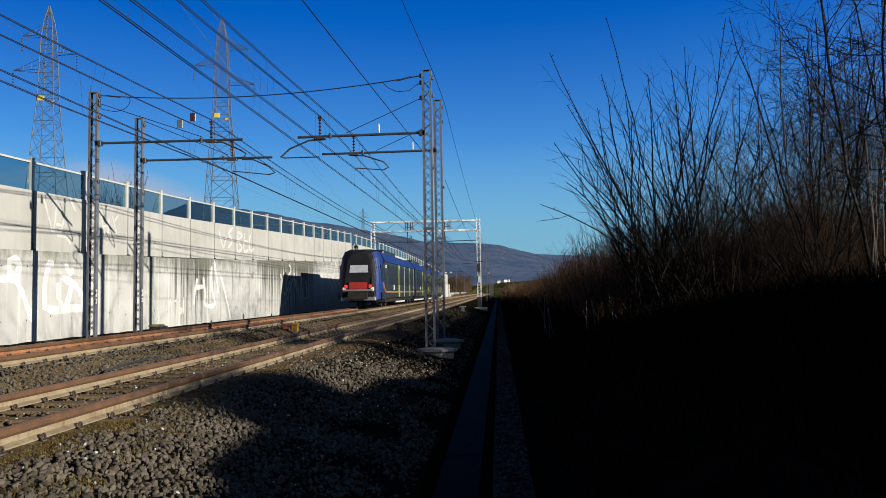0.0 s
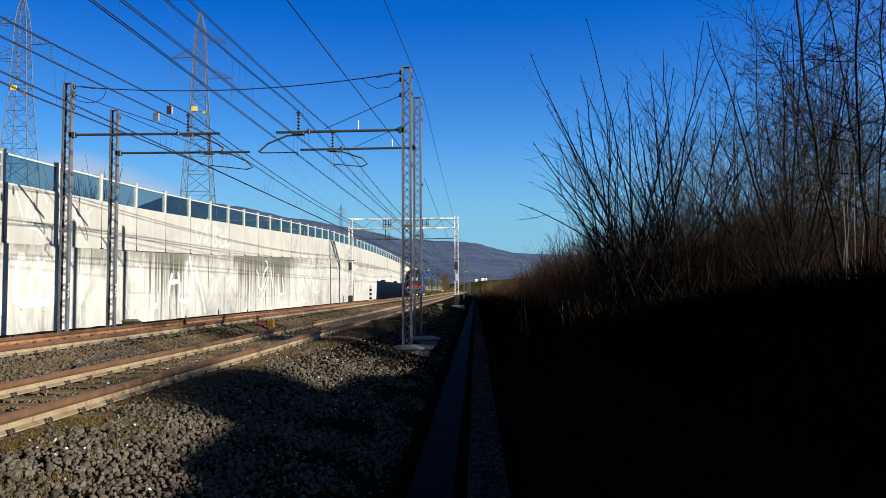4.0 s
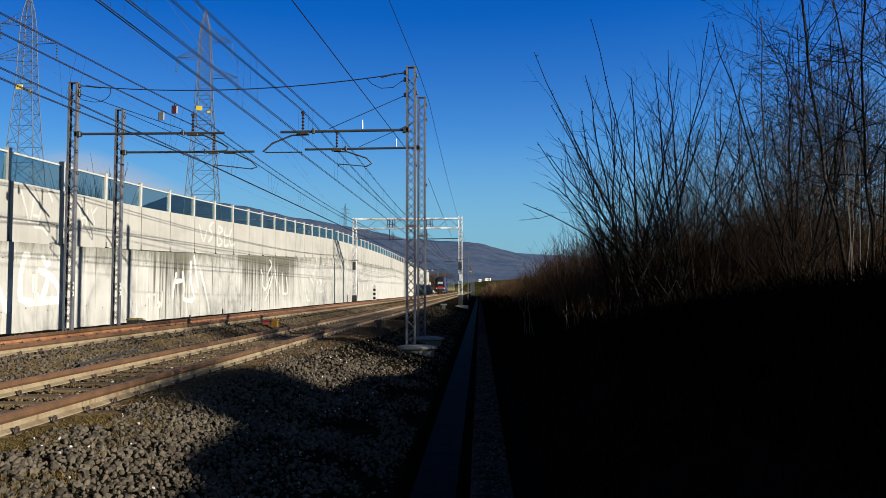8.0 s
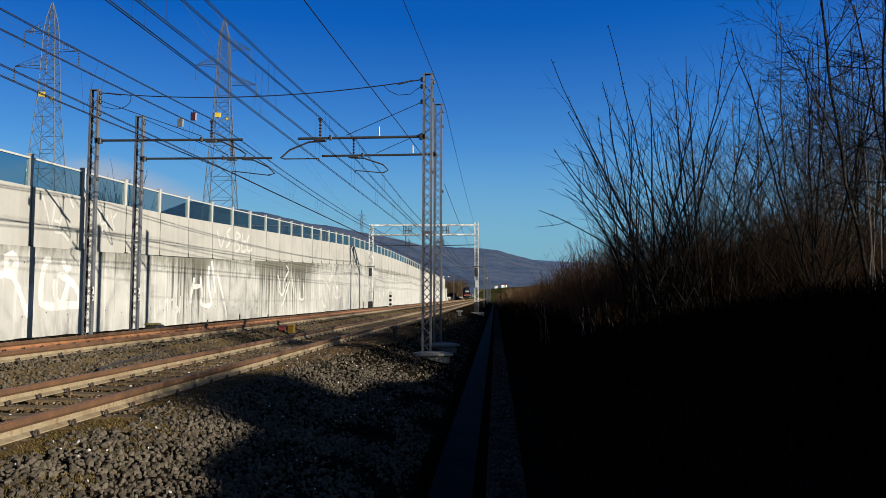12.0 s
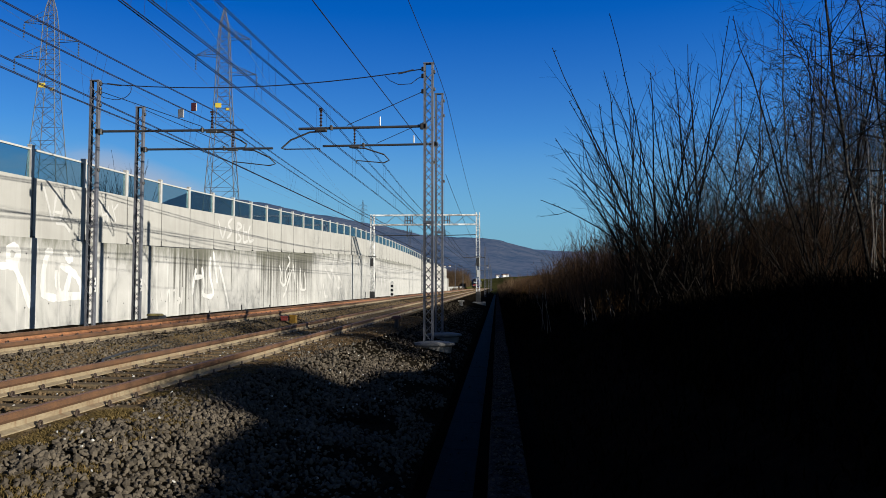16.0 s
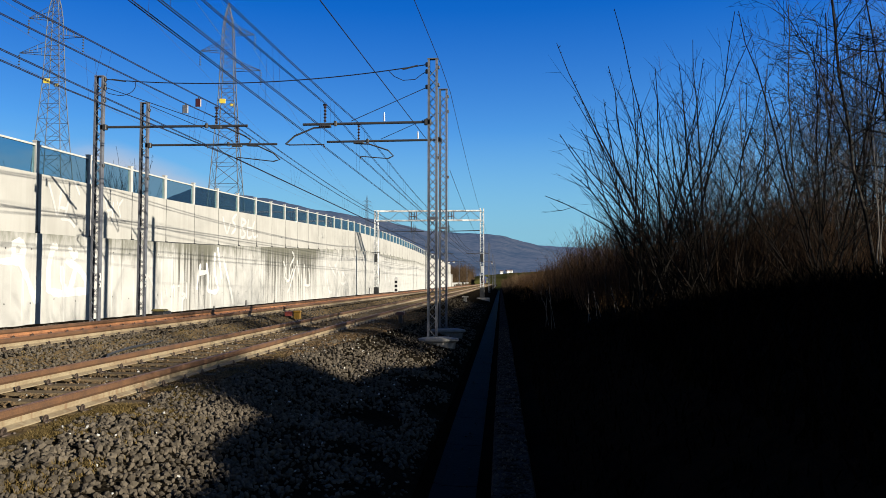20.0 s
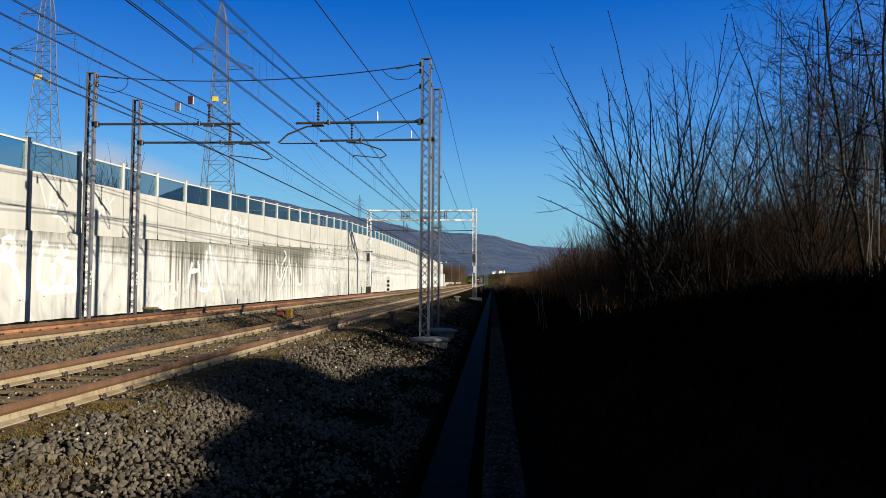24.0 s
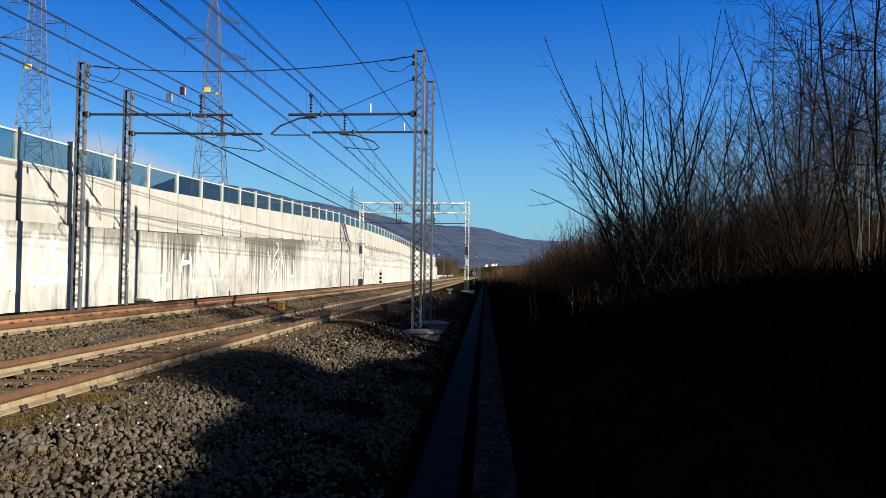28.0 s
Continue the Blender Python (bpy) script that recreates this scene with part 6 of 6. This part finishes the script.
        part("coupler", Geo().box((-0.62, min(y0 - s * 1.9, y0 - s * 2.36), 0.60), (0.62, max(y0 - s * 1.9, y0 - s * 2.36), 1.08)), M_UNDER, cab)
        for q in (-1, 1):
            part("cab_window", Geo().loft([[(q * (W - 0.005), y0 - s * 0.2, 1.75), (q * (W - 0.005), y0 - s * 0.2, 2.85), (q * (W - 0.10), y0 - s * 1.25, 2.75), (q * (W - 0.08), y0 - s * 1.35, 1.75)], [(q * (W + 0.02), y0 - s * 0.2, 1.75), (q * (W + 0.02), y0 - s * 0.2, 2.85), (q * (W - 0.06), y0 - s * 1.25, 2.75), (q * (W - 0.04), y0 - s * 1.35, 1.75)]]), M_CARGLASS, cab, "dark cab side window")
            part("mirror", Geo().box((q * 1.48 - 0.04, y0 - 0.06, 2.60), (q * 1.48 + 0.04, y0 + 0.06, 2.80)), M_WHITE, cab)
    part("horn", Geo().tube([(-0.3, 1.2, 3.92), (-0.3, 1.2, 4.06)], 0.12, 8), M_BLACK, tr)
    return tr


M_LAMP_RED = glowing("red_tail_lamp", (0.5, 0.015, 0.012), 0.13)
train = build_train()


# ---------------------------------------------------------------- paint on the wall
def graffiti(upper, y0, z0, w, strokes, paint=None):
    """Strokes in metres from a point on the wall: upper panels or not, place along the wall, height, half the stroke's width."""
    x = WALL_X + 0.004 - (0.10 if upper else 0)
    t = thing("graffiti", "white spray-painted scrawl on the concrete wall", "graffiti", "graffiti on the wall")
    for st in strokes:
        pts = [Vector((0, y0 + a, z0 + b)) for a, b in st]
        line = []
        for i in range(len(pts) - 1):
            p0, p1, p2, p3 = pts[max(i - 1, 0)], pts[i], pts[i + 1], pts[min(i + 2, len(pts) - 1)]
            for u in np.linspace(0, 1, 6)[:-1]:
                c = 0.5 * ((p2 - p0) * (u - 2 * u * u + u ** 3) + (p3 - p1) * (u ** 3 - u * u))
                line.append(p1 * (1 - 3 * u * u + 2 * u ** 3) + p2 * (3 * u * u - 2 * u ** 3) + c)
        line.append(pts[-1])
        line[0] = line[0] - (line[1] - line[0]).normalized() * w * 0.6
        g, rings = Geo(), []
        for i, p in enumerate(line):
            d = (line[min(i + 1, len(line) - 1)] - line[max(i - 1, 0)]).normalized()
            k = w * random.uniform(0.75, 1.2) * (0.6 if i in (0, len(line) - 1) else 1)
            q = Vector((0, -d.z, d.y)) * k
            rings.append([(x - 0.003, p.y - q.y, p.z - q.z), (x - 0.003, p.y + q.y, p.z + q.z), (x + 0.001, p.y + q.y, p.z + q.z), (x + 0.0015, p.y - q.y, p.z - q.z)])
        g.loft(rings)
        part("stroke", g, paint or (M_SPRAY if not upper else M_SPRAY_FAINT), t)


M_SPRAY = streaked("white_spray_paint", (0.3184, 0.3164, 0.3041), (0.4006, 0.3965, 0.3852), (0.20, 0.198, 0.185), 0.35)
M_SPRAY_WORN = streaked("worn_spray_paint", (0.27, 0.268, 0.256), (0.36, 0.356, 0.345), (0.13, 0.128, 0.115), 0.55)
M_SPRAY_FAINT = material("faded_spray_paint", (0.2353, 0.2328, 0.2228), (0.2904, 0.2879, 0.2754), 0.8, grain=14, wear=2, bump=0.05)
graffiti(False, 20.57, 0.52, 0.125, [[(0.52, 1.45), (0.53, 1.72), (0.77, 1.8), (0.98, 1.64), (0.88, 1.4), (0.6, 1.32), (0.52, 1.45)], [(0.0, 1.19), (0.5, 1.21), (0.97, 1.24)], [(0.81, 1.22), (1.2, 0.67), (1.64, 0.0), (1.74, 0.48), (1.81, 0.96)]])
graffiti(False, 22.81, 0.73, 0.13, [[(0.26, 1.55), (0.03, 0.9), (0.03, 0.1)], [(0.0, 0.12), (0.61, 0.0), (1.32, 0.04), (2.39, 0.05)], [(0.74, 0.84), (0.82, 0.35), (0.99, 0.07)], [(1.09, 0.05), (1.34, 0.35), (1.53, 0.87)], [(1.02, 1.07), (1.63, 0.89), (2.09, 0.55), (2.35, 0.11)], [(1.18, 1.5), (1.41, 1.28), (1.65, 1.4)], [(0.17, 1.46), (0.5, 1.55)]])
graffiti(False, 29.69, 0.08, 0.07, [[(0.0, 1.26), (0.41, 0.79), (0.89, 0.06)], [(1.21, 0.0), (1.09, 0.73)], [(1.51, 0.87), (1.69, 0.38)], [(2.07, 0.47), (2.35, 0.89), (2.42, 0.34)], [(2.81, 0.84), (3.29, 0.91), (3.0, 0.56), (3.54, 0.44), (3.19, 0.14)], [(3.71, 0.96), (3.67, 0.23)]], M_SPRAY_WORN)
graffiti(False, 34.56, -0.15, 0.12, [[(0.38, 2.07), (0.12, 1.46), (0.0, 0.86)], [(0.18, 1.68), (1.22, 1.75)], [(1.14, 2.14), (1.37, 1.41), (1.24, 0.85)], [(1.31, 0.85), (1.96, 0.75), (2.63, 0.89), (2.16, 1.82), (2.21, 2.77)], [(2.58, 2.99), (2.83, 2.29), (3.16, 1.41)], [(3.46, 2.31), (4.04, 1.48), (4.92, 0.0)]])
graffiti(False, 48.75, 0.37, 0.10, [[(2.06, 2.84), (2.54, 2.49), (1.55, 1.81), (1.49, 1.03)], [(2.95, 1.83), (2.13, 1.03), (1.61, 0.44), (0.95, 0.0)], [(0.0, 2.09), (0.45, 1.66), (0.34, 1.08), (1.23, 0.83), (2.25, 1.69)], [(4.45, 1.25), (4.63, 0.56)], [(5.35, 2.02), (5.49, 1.05), (5.78, 0.49)], [(6.54, 1.76), (6.86, 0.55), (5.41, 0.52)], [(3.42, 2.25), (3.96, 0.9)]], M_SPRAY_WORN)
graffiti(False, 60.41, 0.20, 0.12, [[(4.82, 3.11), (4.47, 2.27), (4.14, 1.26)], [(5.98, 3.24), (6.17, 2.13), (7.25, 1.28)], [(3.73, 2.42), (5.64, 1.61), (6.46, 0.76), (8.5, 0.93), (8.06, 1.46), (6.42, 1.88)], [(1.6, 2.37), (3.02, 1.91), (4.51, 1.26)], [(0.97, 1.09), (1.68, 0.13), (2.73, 0.04)], [(0.0, 0.47), (0.02, 0.0)]], M_SPRAY_WORN)
graffiti(True, 22.89, 2.99, 0.055, [[(0.0, 1.33), (0.23, 0.87), (0.49, 0.34), (0.63, 0.88), (0.71, 1.27)], [(0.67, 0.6), (1.06, 0.6)], [(1.11, 0.84), (0.93, 0.34)], [(0.75, 0.23), (1.2, 0.21), (1.54, 0.0)], [(1.46, 1.56), (1.78, 1.16)]])
graffiti(True, 26.36, 3.48, 0.045, [[(0.0, 0.66), (0.26, 0.0)], [(0.56, 0.65), (0.5, 0.07)], [(0.09, 0.29), (0.53, 0.37)], [(0.81, 0.74), (1.12, 0.12)], [(0.98, 0.59), (1.27, 0.84)]])
graffiti(True, 38.03, 3.65, 0.085, [[(0.0, 0.89), (0.58, 0.09), (1.07, 0.68)], [(2.0, 1.22), (1.4, 0.86), (1.93, 0.49), (1.25, 0.07)], [(2.81, 1.07), (2.74, 0.0), (3.48, 0.21), (2.91, 0.59), (3.56, 0.93), (2.81, 1.07)], [(3.93, 1.06), (3.86, 0.07), (4.64, 0.15)], [(3.85, 0.6), (4.53, 0.64)], [(5.02, 1.05), (4.73, 0.62), (4.94, 0.13), (5.65, 0.28)]])
graffiti(False, 92.4, 0.8, 0.15, [[(0.7, 1.8), (0.0, 0.0)], [(2.6, 1.8), (3.7, 0.3)]])


# ---------------------------------------------------------------- small things along the line
def build_small():
    # trackside connection boxes
    for x, y, z, w, h, mat, lab in ((-6.96, 24.9, -0.14, 0.23, 0.28, M_YELLOW, "small yellow trackside box between the tracks"), (-7.25, 24.9, -0.05, 0.26, 0.15, M_BOX_RED, "low faded red trackside box beside the rail")):
        t = thing("trackside_box", lab, "trackside box", at=pose(x, y, z, 0, 0, 8))
        part("casing", Geo().chamfer((-w / 2, -w / 2, 0), (w / 2, w / 2, h * 0.8), 0.02), mat, t)
        part("lid", Geo().chamfer((-w / 2 - 0.015, -w / 2 - 0.015, h * 0.8), (w / 2 + 0.015, w / 2 + 0.015, h), 0.02), mat, t)
    t = thing("impedance_box", "dark low equipment box with a yellowish top by the wall", "trackside box", at=pose(-11.1, 23.5, -0.12, 0, 0, 4))
    part("casing", Geo().chamfer((-0.20, -0.32, 0.08), (0.20, 0.32, 0.28), 0.03), M_DARK_STEEL, t)
    part("lid", Geo().chamfer((-0.22, -0.34, 0.28), (0.22, 0.02, 0.345), 0.03), M_OCHRE, t, "dull yellow lid")
    for sx in (-0.15, 0.15):
        part("foot", Geo().box((sx - 0.03, -0.25, -0.05), (sx + 0.03, 0.25, 0.08)), M_CONCRETE, t)
    t = thing("marker_post", "short dark marker post with a red top in the ballast", "marker post", at=pose(-3.3, 24.2, -0.3))
    part("stake", Geo().chamfer((-0.06, -0.05, -0.15), (0.06, 0.05, 0.34), 0.01), M_DARK_STEEL, t)
    part("cap", Geo().chamfer((-0.13, -0.10, 0.34), (0.13, 0.10, 0.44), 0.02), M_DARK_RED, t, "red cap")
    t = thing("cable_pit", "small pale concrete pit with a flat lid", "cable pit", at=pose(-2.75, 57, -0.42))
    part("stem", Geo().chamfer((-0.12, -0.12, -0.3), (0.12, 0.12, 0.36), 0.02), M_CONCRETE, t)
    part("lid", Geo().chamfer((-0.24, -0.22, 0.36), (0.24, 0.22, 0.46), 0.02), M_CONCRETE, t)
    # stakes by the wall
    for x, y, h in ((-11.3, 32.1, 0.42), (-11.6, 29.2, 0.25), (-11.4, 36.5, 0.30), (-11.3, 63.0, 0.75), (-11.9, 71.5, 2.6)):
        g = Geo().chamfer((-0.025, -0.025, -0.3), (0.025, 0.025, h), 0.008)
        ob = new("stake", g.mesh("stake", M_DARK_STEEL))
        ob.matrix_basis = pose(x, y, -0.12, 0, random.uniform(-2, 2), 0)
        tagged(ob, "short black stake beside the track at the wall", "stake", "black stakes along the wall")
    # white board with three black dots
    t = thing("distance_board", "white trackside board with three black dots and a pointed top", "sign", at=pose(-12.2, 85.6, -0.25))
    part("board", Geo().loft([[(-0.22, y, 0.1), (0.22, y, 0.1), (0.22, y, 1.75), (0.0, y, 2.05), (-0.22, y, 1.75)] for y in (-0.02, 0.02)]), M_WHITE, t)
    for z in (0.42, 0.90, 1.38):
        part("dot", Geo().tube([(0, -0.03, z), (0, -0.022, z)], 0.16, 14), M_BLACK, t)
    part("post", Geo().box((-0.04, 0.021, -0.3), (0.04, 0.10, 1.6)), M_STEEL, t)
    # plates that hang from the wires
    for x, y, z, mat, lab in ((-8.45, 19.9, 6.14, M_DARK_RED, "dark red plate hanging from an overhead wire"), (-8.60, 19.4, 5.84, M_LATTICE, "grey plate hanging from an overhead wire")):
        t = thing("hanging_plate", lab, "plate", "plates on the overhead wires", at=pose(x, y, z))
        part("plate", Geo().chamfer((-0.085, -0.02, -0.115), (0.085, 0.02, 0.115), 0.02), mat, t)
        part("hook", Geo().tube([(0, 0, 0.11), (0, 0, 0.17)], 0.012, 5), M_DARK_STEEL, t)
    # white spikes on the arms
    for x, y, z in ((-3.28, 20.5, 5.66), (-2.75, 24.3, 5.90)):
        g = Geo().lathe((0, 0, 0), [(0.022, 0), (0.022, 0.16), (0.014, 0.25), (0.0, 0.27)], 8)
        ob = new("arm_spike", g.mesh("arm_spike", M_WHITE))
        ob.matrix_basis = pose(x, y, z)
        tagged(ob, "small white spike standing on a mast arm", "spike", "spikes on mast arms")
    # cable lying in the ballast
    g = Geo().tube([(-7.2, 15.5, -0.14), (-7.0, 13.5, -0.13), (-6.75, 12.3, -0.14), (-6.4, 11.6, -0.17)], 0.022, 6)
    tagged(new("cable", g.mesh("cable", M_DARK_STEEL)), "black cable lying across the ballast", "cable")
    # plates on the masts
    for x, y in ((-12.05, 21.16), (-12.05, 23.99)):
        t = thing("mast_plate", "pair of small white plates fixed to a mast", "sign", "mast plates", at=pose(x + 0.155, y, 0))
        for z, h in ((0.95, 0.14), (1.15, 0.22)):
            part("plate", Geo().chamfer((-0.003, -0.09, z), (0.045, -0.075, z + h), 0.006), M_WHITE, t)
            part("bar", Geo().box((0.008, -0.096, z + h * 0.4), (0.035, -0.091, z + h * 0.7)), M_DARK_STEEL, t)


M_OCHRE = material("dull_ochre_paint", (0.08712, 0.0697, 0.02033), (0.1278, 0.1046, 0.03485), 0.6, grain=30, wear=5, bump=0.1)


# ---------------------------------------------------------------- beyond the end of the wall
def build_beyond():
    w = thing("low_wall", "low pale concrete wall continuing past the tall wall", "wall", kind="structure")
    y = 216.3
    while y < 330:
        if not 268 < y < 278:
            part("wall_panel", Geo().chamfer((-14.6, y, -0.7), (-14.2, y + 5.9, 0.95), 0.03), M_WALL_UP, w)
        y += 6
    end = thing("wall_end", "pale stepped concrete block closing the tall wall", "wall", kind="structure")
    part("block", Geo().chamfer((WALL_X - 0.6, WALL_END + 0.02, -0.8), (WALL_X + 0.25, WALL_END + 3.2, 3.4), 0.04), M_WALL_UP, end)
    hut = thing("equipment_hut", "small dark trackside equipment hut", "hut", at=pose(-15.0, 273, 0))
    part("casing", Geo().chamfer((-1.2, -3.0, -0.6), (1.2, 3.0, 0.9), 0.05), M_UNDERWOOD, hut)
    part("roof", Geo().loft([[(-1.4, -3.2, 0.9), (1.4, -3.2, 0.9), (1.4, 3.2, 0.9), (-1.4, 3.2, 0.9)], [(-1.3, -3.1, 1.1), (1.3, -3.1, 1.1), (1.3, 3.1, 1.1), (-1.3, 3.1, 1.1)]]), M_DARK_STEEL, hut)
    for k, (x, y, a) in enumerate(((0.5, 1000, 10), (9.0, 1004, 20), (13.5, 1008, -10))):
        z = ground_z(x, y)
        h = thing("farmhouse", "small white farmhouse on the far green slope", "house", "white farmhouses", at=pose(x, y, z, 0, 0, a))
        part("wall", Geo().box((-1.9, -3, -2), (1.9, 3, 3.4)), M_WHITE, h)
        part("roof", Geo().loft([[(-2.2, -3.4, 3.4), (2.2, -3.4, 3.4), (2.2, 3.4, 3.4), (-2.2, 3.4, 3.4)], [(-2.2, -0.1, 4.5), (2.2, -0.1, 4.5), (2.2, 0.1, 4.5), (-2.2, 0.1, 4.5)]]), M_TILE, h, "red-brown pitched roof")
        for wx in (-1.0, 1.0):
            part("window", Geo().box((wx - 0.4, -3.04, 1.2), (wx + 0.4, -2.99, 2.4)), M_DARK_STEEL, h)
    for s, v in ((-0.012, 0.36), (-0.071, 0.34), (-0.064, 0.345), (-0.053, 0.20), (-0.10, 0.28), (0.002, 0.22), (-0.13, 0.42)):
        d = 1300 + 1700 * v
        h = thing("village_house", "tiny white house on the wooded hillside", "house", "white houses on the hill", at=pose(s * d, d, hill_height(NEAR_HILL, s, v, 3000, 1.3), 0, 0, 700 * s))
        part("wall", Geo().box((-2.4, -2.4, -6), (2.4, 2.4, 2.6)), M_PALE_STEEL, h)
        part("roof", Geo().loft([[(-2.8, -2.8, 2.6), (2.8, -2.8, 2.6), (2.8, 2.8, 2.6), (-2.8, 2.8, 2.6)], [(-2.8, -0.2, 3.8), (2.8, -0.2, 3.8), (2.8, 0.2, 3.8), (-2.8, 0.2, 3.8)]]), M_TILE, h, "red-brown pitched roof")
    rr = random.Random(9)
    far = place_bush("bare_tree", make_tree(23, 7.5, ((0.3, 0.0, 1.0, 0.07), (-0.6, 0.3, 0.9, 0.05)), 16, (4, 6), 1), pose(-20, 240, ground_z(-20, 240)), "leafless brown tree past the end of the wall", "tree", "bare trees past the wall", M_BARK_PALE)
    for i in range(15):
        x, y = rr.uniform(-30, -16.5), rr.uniform(222, 300)
        copy_thing(far, pose(x, y, ground_z(x, y), 0, 0, rr.uniform(0, 360)) @ Matrix.Scale(rr.uniform(0.8, 1.1), 4))
    for x, y in ((-23.0, 44.0), (-27.0, 47.0), (-31.0, 58.0), (-33.5, 49.0)):
        copy_thing(firsts[rr.choice((0, 1))], pose(x, y, ground_z(x, y) - 1.7, 0, 0, rr.uniform(0, 360)))


M_UNDERWOOD = material("dark_painted_steel", (0.00792, 0.00792, 0.00792), (0.0231, 0.02178, 0.0198), 0.85, grain=20, wear=2, bump=0.1)
M_TILE = material("roof_tile", (0.05544, 0.02376, 0.01386), (0.09504, 0.04356, 0.02772), 0.9, grain=5, wear=1, bump=0)
build_beyond()
build_small()


# ---------------------------------------------------------------- what moves
RUN = [(0, 46.3), (2, 75.8), (4, 106.0), (6, 136.5), (8, 167.5), (10, 199.5), (12, 233.0), (14, 267.5), (16, 302.5), (18, 337.5), (20, 372.5), (24, 442.5), (28, 512.5)]


def motions():
    walk(train, [(t, pose(T2, y, T2Z)) for t, y in RUN])


motions()
